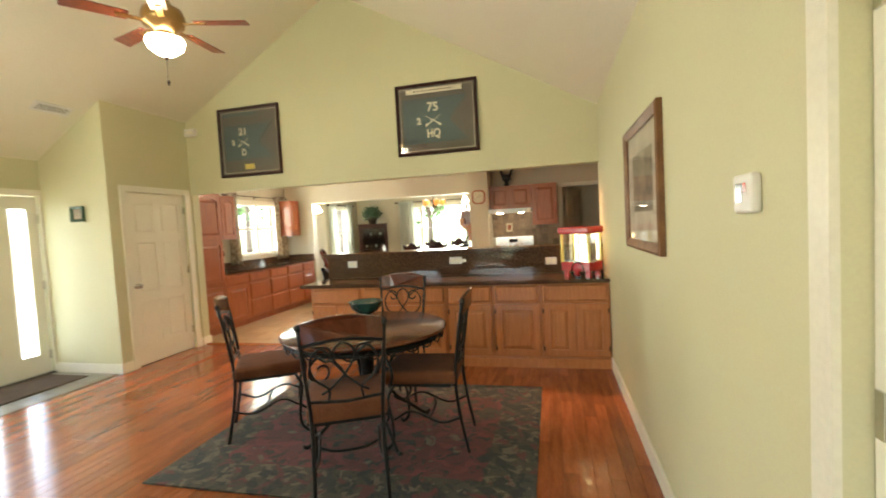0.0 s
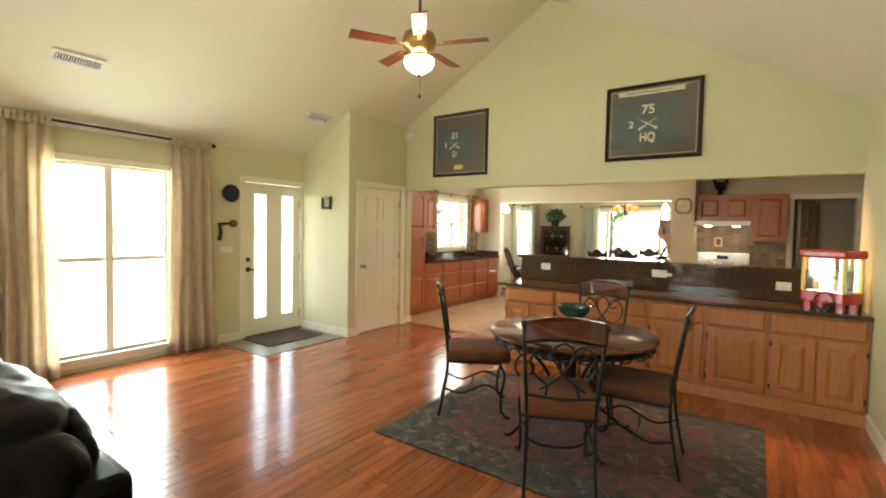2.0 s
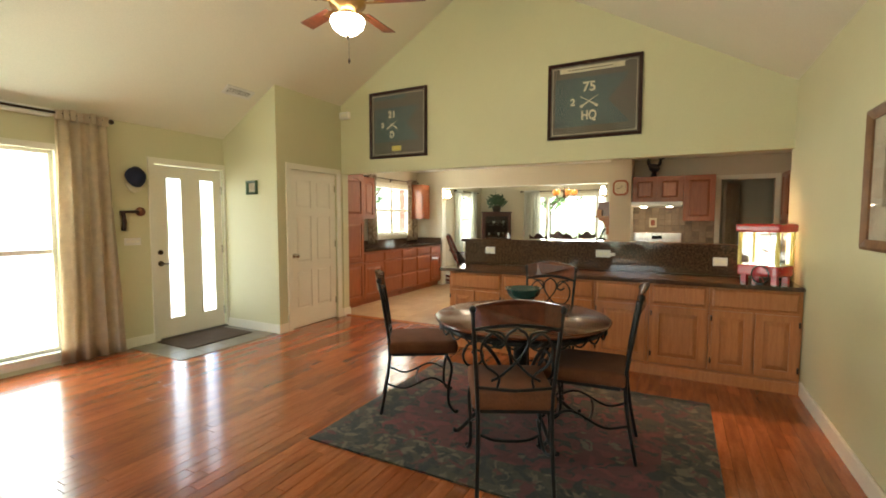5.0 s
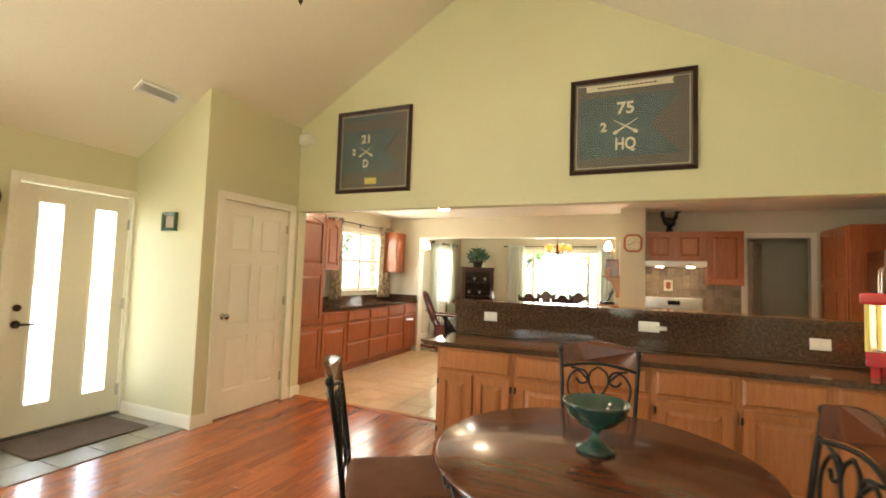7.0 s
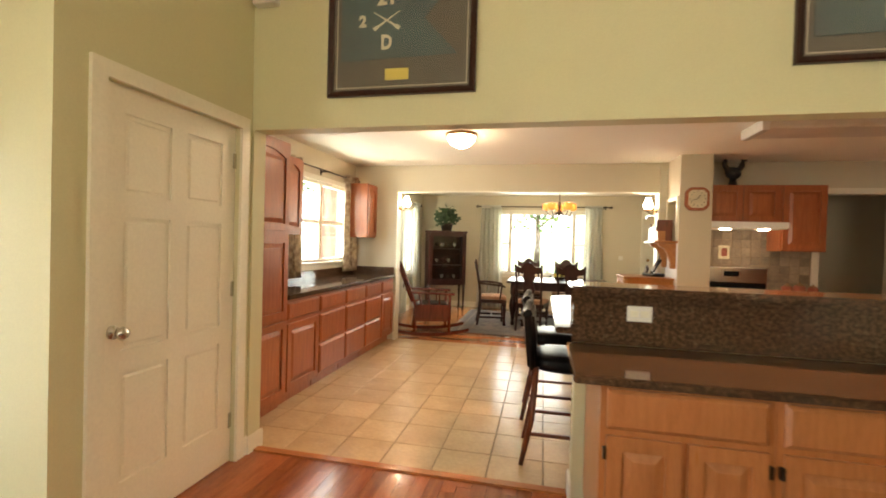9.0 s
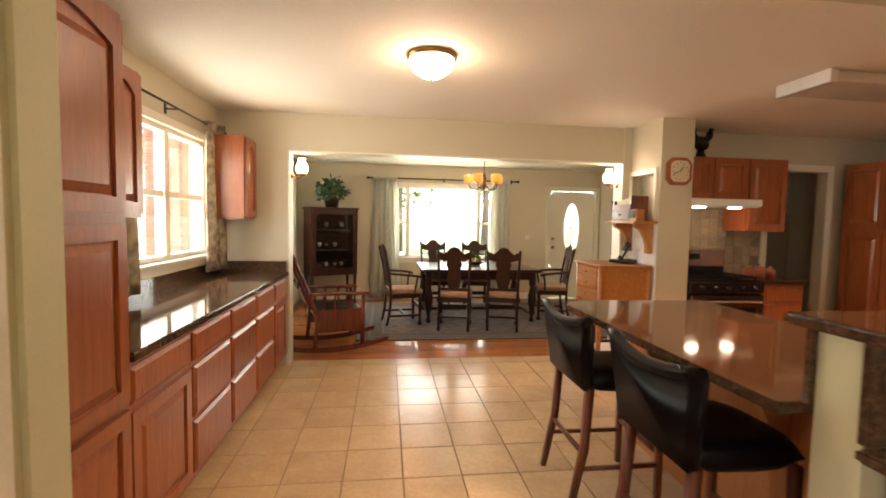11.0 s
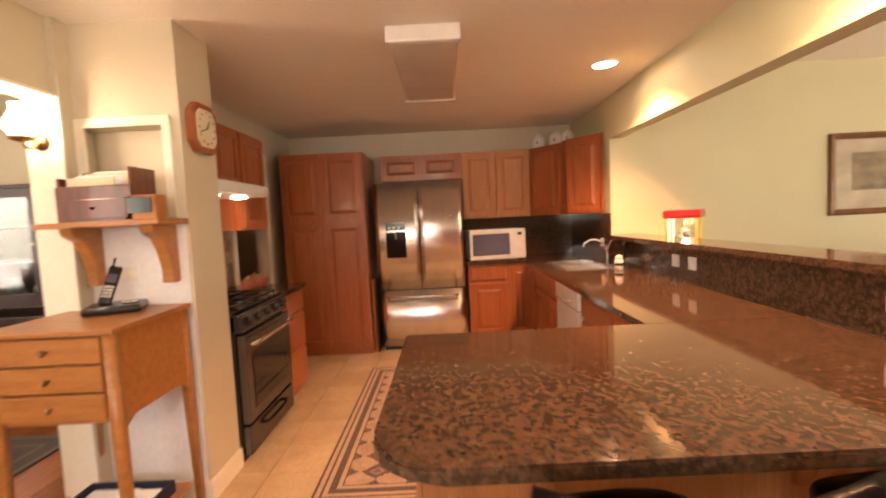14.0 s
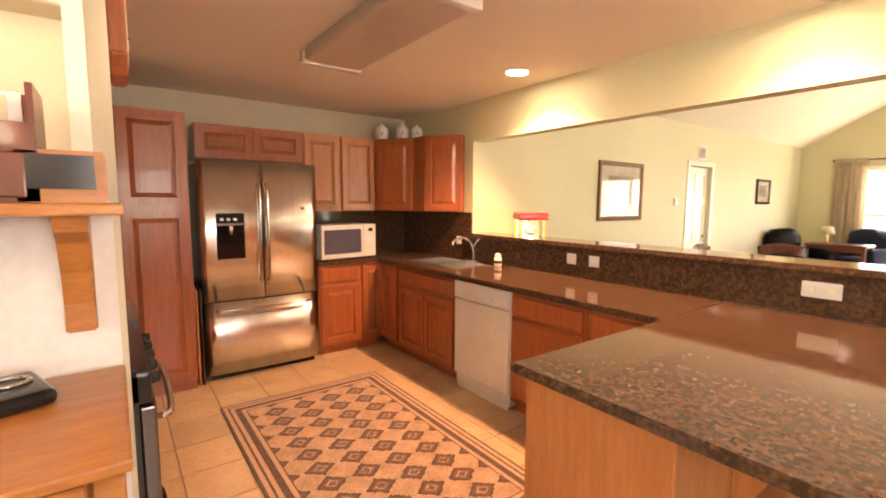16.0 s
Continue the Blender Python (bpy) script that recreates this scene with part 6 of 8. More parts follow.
part("rim", boxes((-0.375, 0.375, -0.215, -0.19, -0.004, 0.005), (-0.375, 0.375, 0.19, 0.215, -0.004, 0.005), (-0.375, -0.35, -0.19, 0.19, -0.004, 0.005), (0.35, 0.375, -0.19, 0.19, -0.004, 0.005), (-0.02, 0.02, -0.19, 0.19, -0.02, 0.005)), STEEL, sk)
for x0, x1 in ((-0.35, -0.02), (0.02, 0.35)):
    part("bowl", boxes((x0, x1, -0.19, 0.19, -0.16, -0.15), (x0, x0 + 0.006, -0.19, 0.19, -0.15, 0), (x1 - 0.006, x1, -0.19, 0.19, -0.15, 0), (x0 + 0.006, x1 - 0.006, -0.19, -0.184, -0.15, 0), (x0 + 0.006, x1 - 0.006, 0.184, 0.19, -0.15, 0)), STEEL, sk)
fc = thing("faucet", "chrome arched kitchen faucet behind the sink", "faucet", pose(1.12, 5.745, 0.911))
part("base_plate", rbox(-0.1, 0.1, -0.025, 0.025, 0, 0.012, 0.005), CHROME, fc)
part("spout", bar(smooth_path([(0, 0, 0), (0, 0, 0.10), (0.02, 0.03, 0.19), (0.05, 0.11, 0.225), (0.07, 0.18, 0.19), (0.072, 0.19, 0.16)], 6), 0.012, 8), CHROME, fc)
part("lever", bar([(0, 0, 0.12), (-0.03, -0.01, 0.19), (-0.07, -0.02, 0.215)], [0.014, 0.01, 0.007]), CHROME, fc)
sh = thing("soap_jar", "white ceramic jar with a dark band", "jar", pose(0.735, 5.79, 0.911))
part("jar", lathe([(0.0, 0), (0.032, 0), (0.035, 0.02), (0.035, 0.07), (0.028, 0.085), (0.0, 0.086)], 18), APPLIANCE, sh)
part("lid", lathe([(0.026, 0.085), (0.03, 0.095), (0.026, 0.11), (0.008, 0.118), (0.0, 0.122)], 18), APPLIANCE, sh)
part("band", lathe([(0.0356, 0.03), (0.0358, 0.055), (0.0352, 0.056)], 18), BRONZE, sh)
for x, w in ((0.04, 0.085), (-0.16, 0.085), (-1.46, 0.16)):
    wall_plate(pose(x, 5.68, 1.045, 0, 0, 180), (0.0,) if w < 0.1 else (-0.04, 0.04), "white outlet plate on the dark backsplash", w)
wall_plate(pose(1.42, 5.68, 1.09, 0, 0, 180), (0.0,), "grey outlet plate over the sink", 0.075)

# wall cabinets round the sink corner
for ya, yb in ((6.978, 6.598), (6.596, 6.21)):
    cabinet("wall_cabinet", ya - yb - 0.002, 0.295, 1.372, 2.12, face_w(2.205, ya), OAK, "honey oak wall cabinet with a raised-panel door", [("door", 0.012, ya - yb - 0.014, 1.385, 2.105)], toe=0, group="wall cabinets by the refrigerator")
cabinet("wall_cabinet", 0.91, 0.295, 1.83, 2.12, face_w(2.205, 7.892), OAK_D, "short red oak cabinet above the refrigerator", [("door", 0.012, 0.45, 1.84, 2.105), ("door", 0.46, 0.898, 1.84, 2.105)], toe=0)


def prism(points, z0, z1):
    bm = bmesh.new()
    a = [bm.verts.new((x, y, z0)) for x, y in points]
    b = [bm.verts.new((x, y, z1)) for x, y in points]
    bm.faces.new(a[::-1])
    bm.faces.new(b)
    for i in range(len(a)):
        j = (i + 1) % len(a)
        bm.faces.new((a[i], a[j], b[j], b[i]))
    return bm


def angled_cabinet(name, label, points, pa, pb):
    """A wall cabinet on an odd plan, with its door on the side from pa to pb."""
    ang = math.degrees(math.atan2(pb[1] - pa[1], pb[0] - pa[0]))
    m = pose(pa[0], pa[1], 0, 0, 0, ang)
    ob = thing(name, label, "cabinet", m)
    bm = prism(points, 1.372, 2.12)
    bmesh.ops.transform(bm, matrix=m.inverted(), verts=bm.verts[:])
    part("body", bm, OAK_D, ob)
    w = math.hypot(pb[0] - pa[0], pb[1] - pa[1])
    cabinet_door(ob, 0.02, w - 0.02, 1.387, 2.105, OAK_D)


angled_cabinet("corner_cabinet", "red oak corner wall cabinet with an angled door", [(2.205, 6.205), (1.845, 5.95), (1.845, 5.681), (KE - 0.021, 5.681), (KE - 0.021, 6.205)], (2.205, 6.205), (1.845, 5.95))
angled_cabinet("end_cabinet", "red oak wall cabinet with its door angled at the end", [(1.842, 5.95), (1.65, 5.95), (1.345, 5.681), (1.842, 5.681)], (1.65, 5.95), (1.345, 5.69))


def jar_on_top(x, y, s, label):
    ob = thing("ceramic_jar", label, "jar", pose(x, y, 2.12), "white jars on the corner cabinet")
    part("jar", lathe([(0.0, 0), (0.06 * s, 0), (0.072 * s, 0.03 * s), (0.074 * s, 0.10 * s), (0.06 * s, 0.14 * s), (0.03 * s, 0.15 * s), (0.0, 0.151 * s)], 20), APPLIANCE, ob)
    part("lid", lathe([(0.045 * s, 0.145 * s), (0.03 * s, 0.165 * s), (0.01 * s, 0.17 * s), (0.014 * s, 0.185 * s), (0.0, 0.19 * s)], 16), APPLIANCE, ob)
    part("painted_motif", lathe([(0.02 * s, 0), (0.018 * s, 0.003)], 10, (0, 0, 0)), TERRA, ob).matrix_basis = pose(-0.066 * s, 0.028 * s, 0.07 * s, 90, 0, -65)


jar_on_top(2.28, 6.08, 1.0, "white ceramic canister with a painted motif")
jar_on_top(2.10, 5.93, 0.95, "white ceramic canister with a domed lid")
jar_on_top(1.96, 5.84, 0.85, "smaller white ceramic canister with a painted motif")

# microwave
mw = thing("microwave", "white countertop microwave with a dark window", "microwave", pose(1.885, 6.935, 0.911, 0, 0, -81))
for x in (0.05, 0.56):
    for y in (0.05, 0.3):
        part("foot", boxes((x, x + 0.03, y, y + 0.03, 0, 0.012)), BLACK, mw)
part("case", rbox(0, 0.62, 0, 0.36, 0.012, 0.335, 0.008), APPLIANCE, mw)
part("window_panel", rbox(0.03, 0.44, -0.008, 0.001, 0.06, 0.29, 0.004, 1), MWGLASS, mw, "violet-grey door window")
part("keypad", boxes((0.49, 0.60, -0.004, 0.001, 0.05, 0.24)), PLASTIC, mw)
part("clock_display", boxes((0.53, 0.575, -0.005, 0.001, 0.265, 0.295)), SCREEN, mw)
part("door_edge", boxes((0.47, 0.475, -0.006, 0.001, 0.02, 0.325)), PLASTIC, mw)

# refrigerator
fr = thing("refrigerator", "stainless French-door refrigerator with a water dispenser", "refrigerator", face_w(1.885, 7.93))
part("body", boxes((0.005, 0.925, 0.0, 0.60, 0.03, 1.77)), BLACK, fr)
part("toe_grille", boxes((0.03, 0.90, -0.01, 0.0, 0.0, 0.045)), BLACK, fr)


def bowed(x0, x1, z0, z1, x_mid, half, bow=0.018):
    bm = bmesh.new()
    n = 10
    f, g = [], []
    for i in range(n + 1):
        x = x0 + (x1 - x0) * i / n
        y = -0.052 - bow * (1 - ((x - x_mid) / half) ** 2)
        f.append((bm.verts.new((x, y, z0)), bm.verts.new((x, y, z1))))
        g.append((bm.verts.new((x, -0.002, z0)), bm.verts.new((x, -0.002, z1))))
    for i in range(n):
        bm.faces.new((f[i][0], f[i + 1][0], f[i + 1][1], f[i][1])).smooth = True
        bm.faces.new((g[i][0], g[i][1], g[i + 1][1], g[i + 1][0]))
        bm.faces.new((f[i][1], f[i + 1][1], g[i + 1][1], g[i][1]))
        bm.faces.new((f[i][0], g[i][0], g[i + 1][0], f[i + 1][0]))
    bm.faces.new((f[0][0], f[0][1], g[0][1], g[0][0]))
    bm.faces.new((f[n][0], g[n][0], g[n][1], f[n][1]))
    return bm


ld = part("door", bowed(0.0, 0.462, 0.66, 1.785, 0.465, 0.465), STEEL, fr)
rd = part("door", bowed(0.468, 0.93, 0.66, 1.785, 0.465, 0.465), STEEL, fr)
fz = part("freezer_drawer", bowed(0.0, 0.93, 0.05, 0.648, 0.465, 0.465), STEEL, fr)
for d, x in ((ld, 0.435), (rd, 0.495)):
    part("handle", bar(smooth_path([(x, -0.068, 0.80), (x, -0.115, 0.85), (x, -0.12, 1.2), (x, -0.115, 1.56), (x, -0.068, 1.61)], 5), 0.011), CHROME, d)
part("handle", bar(smooth_path([(0.09, -0.06, 0.585), (0.13, -0.105, 0.585), (0.465, -0.12, 0.585), (0.80, -0.105, 0.585), (0.84, -0.06, 0.585)], 5), 0.012), CHROME, fz)
part("dispenser_bezel", boxes((0.11, 0.32, -0.075, -0.05, 1.28, 1.37)), BLACK, ld, "black dispenser control panel")
part("dispenser_well", boxes((0.11, 0.32, -0.073, -0.05, 1.0, 1.275)), SCREEN, ld)
part("dispenser_ledge", boxes((0.10, 0.33, -0.085, -0.055, 1.272, 1.29)), CHROME, ld)
part("dispenser_nozzle", bar([(0.215, -0.08, 1.27), (0.215, -0.082, 1.20)], [0.02, 0.015]), CHROME, ld)
for x in (0.15, 0.20, 0.25):
    part("dispenser_button", boxes((x - 0.012, x + 0.012, -0.078, -0.074, 1.31, 1.33)), PLASTIC, ld)
part("badge", boxes((0.79, 0.82, -0.068, -0.06, 1.40, 1.42)), CHROME, rd)
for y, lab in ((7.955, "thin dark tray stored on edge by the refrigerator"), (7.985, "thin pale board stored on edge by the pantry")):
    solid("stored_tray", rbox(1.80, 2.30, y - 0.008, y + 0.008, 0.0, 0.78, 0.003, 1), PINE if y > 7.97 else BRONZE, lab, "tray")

# pantry by the hallway
cabinet("pantry_cabinet", 0.85, 0.78, 0, 2.11, face_w(1.715, 8.86), OAK_D, "tall red oak double-door pantry beside the refrigerator",
        [("door", 0.02, 0.418, 1.43, 2.09), ("door", 0.432, 0.83, 1.43, 2.09), ("door", 0.02, 0.418, 0.12, 1.40), ("door", 0.432, 0.83, 0.12, 1.40)])

# ---- range corner ----
rg = thing("gas_range", "black gas range with steel handle and back guard", "range", pose(-0.36, 8.42, 0))
part("body", boxes((0.0, 0.76, 0.02, 0.572, 0.02, 0.895)), BLACK, rg)
od = part("oven_door", rbox(0.01, 0.75, -0.03, 0.02, 0.24, 0.77, 0.008), STEEL_D, rg)
part("oven_window", boxes((0.10, 0.66, -0.033, -0.028, 0.31, 0.65)), SCREEN, od)
part("handle", bar(smooth_path([(0.06, -0.03, 0.71), (0.08, -0.075, 0.715), (0.38, -0.085, 0.72), (0.68, -0.075, 0.715), (0.70, -0.03, 0.71)], 5), 0.012), STEEL, od)
wd = part("drawer", rbox(0.01, 0.75, -0.025, 0.02, 0.05, 0.225, 0.008), STEEL_D, rg)
part("handle", bar(smooth_path([(0.2, -0.02, 0.17), (0.24, -0.055, 0.17), (0.52, -0.055, 0.17), (0.56, -0.02, 0.17)], 5), 0.011), BLACK, wd)
part("control_panel", rbox(0.0, 0.76, -0.02, 0.06, 0.785, 0.895, 0.012), BLACK, rg)
for i in range(5):
    k = lathe([(0.026, 0), (0.024, 0.012), (0.018, 0.03), (0.0, 0.032)], 14)
    bmesh.ops.transform(k, matrix=pose(0.1 + 0.14 * i, -0.02, 0.842, 90), verts=k.verts[:])
    part("knob", k, BLACK, rg, "black burner knob")
part("cooktop", rbox(0.0, 0.755, 0.02, 0.51, 0.895, 0.91, 0.004), BLACK, rg)
for x in (0.04, 0.40):
    bm = bmesh.new()
    for a in (0.0, 0.16, 0.32):
        box(bm, x + a, x + a + 0.012, 0.05, 0.48, 0.925, 0.94)
    for b in (0.05, 0.16, 0.27, 0.38, 0.47):
        box(bm, x, x + 0.33, b, b + 0.012, 0.9251, 0.9399)
    for a in (0.0, 0.318):
        for b in (0.05, 0.47):
            box(bm, x + a, x + a + 0.012, b, b + 0.012, 0.91, 0.925)
    part("grate", bm, BLACK, rg)
for x, y in ((0.2, 0.14), (0.2, 0.38), (0.56, 0.14), (0.56, 0.38)):
    part("burner", lathe([(0.0, 0.922), (0.035, 0.92), (0.04, 0.909)], 16, (x, y, 0)), BLACK, rg)
part("back_panel", rbox(0.0, 0.755, 0.51, 0.57, 0.91, 1.18, 0.012), STEEL, rg, "stainless back guard")
part("clock_display", boxes((0.30, 0.46, 0.505, 0.512, 1.07, 1.13)), SCREEN, rg)
part("back_band", boxes((0.02, 0.74, 0.504, 0.51, 0.92, 1.0)), BLACK, rg)
hd = thing("range_hood", "white under-cabinet range hood, lit below", "range hood", pose(-0.368, 8.47, 1.61))
part("shell", rbox(0, 0.755, 0, 0.525, 0.012, 0.078, 0.008), APPLIANCE, hd)
part("underside", boxes((0.01, 0.745, 0.015, 0.51, 0.004, 0.013)), PLASTIC, hd)
for x in (0.19, 0.57):
    part("bulb", rbox(x - 0.045, x + 0.045, 0.10, 0.17, -0.01, 0.005, 0.005, 1), BULB, hd, "lit hood bulb")
cabinet("wall_cabinet", 0.765, 0.315, 1.69, 2.11, pose(-0.37, 8.683, 0), OAK_D, "red oak wall cabinet over the range hood", [("door", 0.015, 0.378, 1.70, 2.095), ("door", 0.388, 0.75, 1.70, 2.095)], toe=0)
cabinet("wall_cabinet", 0.44, 0.315, 1.38, 2.11, pose(0.397, 8.683, 0), OAK_D, "tall red oak wall cabinet beside the hood", [("door", 0.015, 0.425, 1.395, 2.095)], toe=0)
oak_run("base_cabinet", 0.45, 0.56, pose(0.402, 8.435, 0), [("drawer", 0.02, 0.43, 0.70, 0.845), ("drawer", 0.02, 0.43, 0.41, 0.68), ("drawer", 0.02, 0.43, 0.12, 0.39)], "red oak drawer cabinet beside the range")
solid("range_counter", slab([(0.398, 8.40), (0.875, 8.40), (0.875, 8.998), (0.398, 8.998)], 0.873, 0.911), GRANITE, "short dark granite counter beside the range", "countertop")
bs = tagged(new("range_backsplash"), "tumbled brown stone tile backsplash behind the range", "backsplash", kind="structure")
tm = finish("stone_tile", rbox(0, 0.096, -0.008, 0, 0, 0.096, 0.004, 1), STONE)
part("mortar", boxes((-0.372, 0.855, 8.994, 8.9995, 0.912, 1.70)), TGROUT, bs)
for i in range(12):
    for j in range(8):
        t = new("stone_tile", tm)
        t.parent, t.location = bs, (-0.37 + i * 0.1015, 8.995, 0.914 + j * 0.0985)
pl = thing("tile_plaque", "cream ceramic plaque with a dark motif on the backsplash", "plaque", pose(-0.05, 8.986, 1.27))
part("plaque", rbox(-0.06, 0.06, -0.008, 0, 0, 0.16, 0.004, 1), CREAM, pl)
part("motif", rbox(-0.03, 0.03, -0.011, -0.007, 0.03, 0.13, 0.012, 1), TERRA, pl)
for x, s in ((0.50, 0.95), (0.62, 1.05), (0.75, 0.9)):
    ob = thing("clay_canister", "squat red-brown canister on the range counter", "canister", pose(x, 8.72, 0.911), "canisters beside the range")
    part("jar", lathe([(0.0, 0), (0.045 * s, 0), (0.055 * s, 0.03), (0.055 * s, 0.075 * s), (0.04 * s, 0.09 * s), (0.0, 0.091 * s)], 18), TERRA, ob)
    part("lid", lathe([(0.043 * s, 0.088 * s), (0.03 * s, 0.105 * s), (0.008, 0.11 * s), (0.01, 0.125 * s), (0.0, 0.13 * s)], 16), WICKER, ob)
rooster = bmesh.new()
bmesh.ops.create_uvsphere(rooster, u_segments=16, v_segments=10, radius=0.08)
bmesh.ops.transform(rooster, matrix=pose(0, 0, 0.15, 0, 20, 0) @ Matrix.Diagonal((1.1, 0.7, 0.9, 1)), verts=rooster.verts[:])
for k in range(5):
    tube(rooster, smooth_path([(0.05, 0, 0.16), (0.10, 0.01 * (k - 2), 0.24 + 0.01 * k), (0.07 + 0.02 * k, 0.015 * (k - 2), 0.30)], 4), [0.02] * 4 + [0.012] * 5, 6)
tube(rooster, smooth_path([(-0.05, 0, 0.18), (-0.09, 0, 0.25), (-0.08, 0, 0.31)], 4), [0.035, 0.033, 0.03, 0.028, 0.026, 0.026, 0.026, 0.025, 0.015], 8)
tube(rooster, [(0, 0, 0.0), (0, 0, 0.02), (0, 0, 0.1)], [0.06, 0.05, 0.025], 12)
solid("rooster_figurine", rooster, BLACK, "black rooster figurine on top of the oak cabinet", "figurine", pose(-0.05, 8.80, 2.11))

# wall clock
ck = thing("wall_clock", "octagonal wooden wall clock with a cream dial", "clock", pose(-0.525, 8.459, 1.925))


def octagon(w, h, c):
    return [(-w, -h + c), (-w + c, -h), (w - c, -h), (w, -h + c), (w, h - c), (w - c, h), (-w + c, h), (-w, h - c)]


part("case", outline(octagon(0.122, 0.127, 0.05), -0.04, 0), OAK_D, ck, bevel=0.006)
part("dial", outline(octagon(0.092, 0.097, 0.035), -0.044, -0.039), CREAM, ck)
for a, l in ((60, 0.05), (200, 0.07)):
    part("clock_hand", bar([(0, -0.046, 0), (l * math.cos(radians(a)), -0.046, l * math.sin(radians(a)))], 0.003, 4), BLACK, ck)
for i in range(12):
    a = radians(30 * i)
    part("hour_mark", boxes((0.075 * math.cos(a) - 0.003, 0.075 * math.cos(a) + 0.003, -0.0455, -0.0435, 0.078 * math.sin(a) - 0.006, 0.078 * math.sin(a) + 0.006)), BRONZE, ck)

# niche trim, shelf with its things
setting("niche_trim", boxes((-0.706, -0.690, 8.505, 8.545, 1.47, 1.92), (-0.706, -0.690, 8.925, 8.97, 1.47, 1.92), (-0.706, -0.690, 8.505, 8.97, 1.92, 1.965)), WHITE, "cream trim round the wall niche", "trim")
shf = thing("wall_shelf", "orange oak wall shelf on two carved brackets", "shelf", face_w(-0.694, 9.0))
part("board", rbox(-0.02, 0.545, -0.24, 0.0, 1.435, 1.46, 0.006), PINE, shf)
for x in (0.05, 0.42):
    bm = outline([(0, 1.15), (0, 1.434), (0.19, 1.434), (0.18, 1.40), (0.12, 1.37), (0.08, 1.30), (0.055, 1.22), (0.055, 1.15)], -0.03, 0.03)
    bmesh.ops.transform(bm, matrix=pose(x + 0.03, 0, 0, 0, 0, -90), verts=bm.verts[:])
    part("bracket", bm, PINE, shf, bevel=0.004)
org = thing("desk_organizer", "red-stained wooden letter box with a drawer", "organizer", face_w(-0.90, 8.93) @ pose(0, 0, 1.46))
for n, b in (("front_panel", (0, 0.34, 0.0, 0.012, 0, 0.16)), ("back_panel", (0, 0.34, 0.168, 0.18, 0, 0.24)), ("side_panel", (0, 0.012, 0.012, 0.168, 0, 0.20)), ("side_panel", (0.328, 0.34, 0.012, 0.168, 0, 0.24)), ("bottom", (0.012, 0.328, 0.012, 0.168, 0.0, 0.012)), ("divider", (0.012, 0.328, 0.012, 0.168, 0.10, 0.11))):
    part(n, boxes(b), REDWOOD, org)
part("drawer", rbox(0.02, 0.32, -0.008, 0.0, 0.012, 0.10, 0.003, 1), REDWOOD, org)
part("knob", lathe([(0.0, -0.02), (0.008, -0.016), (0.006, 0.0)], 10, (0, 0, 0)), BRONZE, org).matrix_basis = pose(0.17, -0.022, 0.06, 90)
for i in range(4):
    lt = solid("letter", boxes((0.03 + 0.02 * i, 0.25 + 0.02 * i, 0.03 + 0.03 * i, 0.034 + 0.03 * i, 0.112, 0.20 + 0.012 * i)), PATCH if i % 2 else CREAM, "white paper letter in the organizer", "letter", face_w(-0.90, 8.93) @ pose(0, 0, 1.46), "letters")
cb = thing("chalk_block", "small wooden holder with a black slate face", "holder", face_w(-0.90, 8.63) @ pose(0, 0, 1.46))
part("block", outline([(0, 0), (0.15, 0), (0.15, 0.11), (0, 0.11)], 0.0, 0.08), PINE, cb, bevel=0.004)
part("slate", boxes((0.02, 0.13, -0.005, 0.0, 0.03, 0.10)), BLACK, cb)

# small chest on legs under the shelf
st = thing("drawer_stand", "golden pine stand with three small drawers on tall legs", "side table", face_w(-1.235, 9.0))
part("top", rbox(-0.02, 0.53, -0.015, 0.52, 1.02, 1.042, 0.005), PINE, st)
for x in (0.0, 0.475):
    for y in (0.0, 0.475):
        bm = bar([(x + 0.02, y + 0.02, 1.02), (x + 0.02, y + 0.02, 0.60), (x + 0.02 + (0.012 if x else -0.012), y + 0.02, 0.0)], [0.028, 0.028, 0.018], 4)
        part("leg", bm, PINE, st)
part("case", boxes((0.02, 0.495, 0.03, 0.49, 0.66, 1.02)), PINE, st)
for s, x in ((0, 0.005), (1, 0.49)):
    bm = outline([(0.03, 1.02), (0.49, 1.02), (0.49, 0.62), (0.42, 0.665), (0.26, 0.685), (0.10, 0.665), (0.03, 0.62)], 0, 0.016)
    bmesh.ops.transform(bm, matrix=pose(x + 0.016, 0, 0, 0, 0, 90), verts=bm.verts[:])
    part("side_panel", bm, PINE, st)
for k in range(3):
    d = part("drawer", rbox(0.05, 0.465, -0.004, 0.03, 0.685 + 0.112 * k, 0.787 + 0.112 * k, 0.004, 1), PINE, st)
    kn = lathe([(0.006, 0.0), (0.006, 0.01), (0.014, 0.018), (0.0, 0.026)], 12)
    bmesh.ops.transform(kn, matrix=pose(0.257, -0.004, 0.735 + 0.112 * k, 90), verts=kn.verts[:])
    part("knob", kn, BRASS, d, "brass knob")
part("low_shelf", boxes((0.01, 0.485, 0.03, 0.47, 0.13, 0.148)), PINE, st)
tr = thing("document_tray", "dark tray with white papers under the stand", "tray", face_w(-1.20, 8.95) @ pose(0, 0, 0.148))
part("tray", boxes((0, 0.40, 0, 0.36, 0, 0.01), (0, 0.40, 0, 0.012, 0.01, 0.06), (0, 0.40, 0.348, 0.36, 0.01, 0.06), (0, 0.012, 0.012, 0.348, 0.01, 0.06), (0.388, 0.40, 0.012, 0.348, 0.01, 0.06)), NAVY, tr)
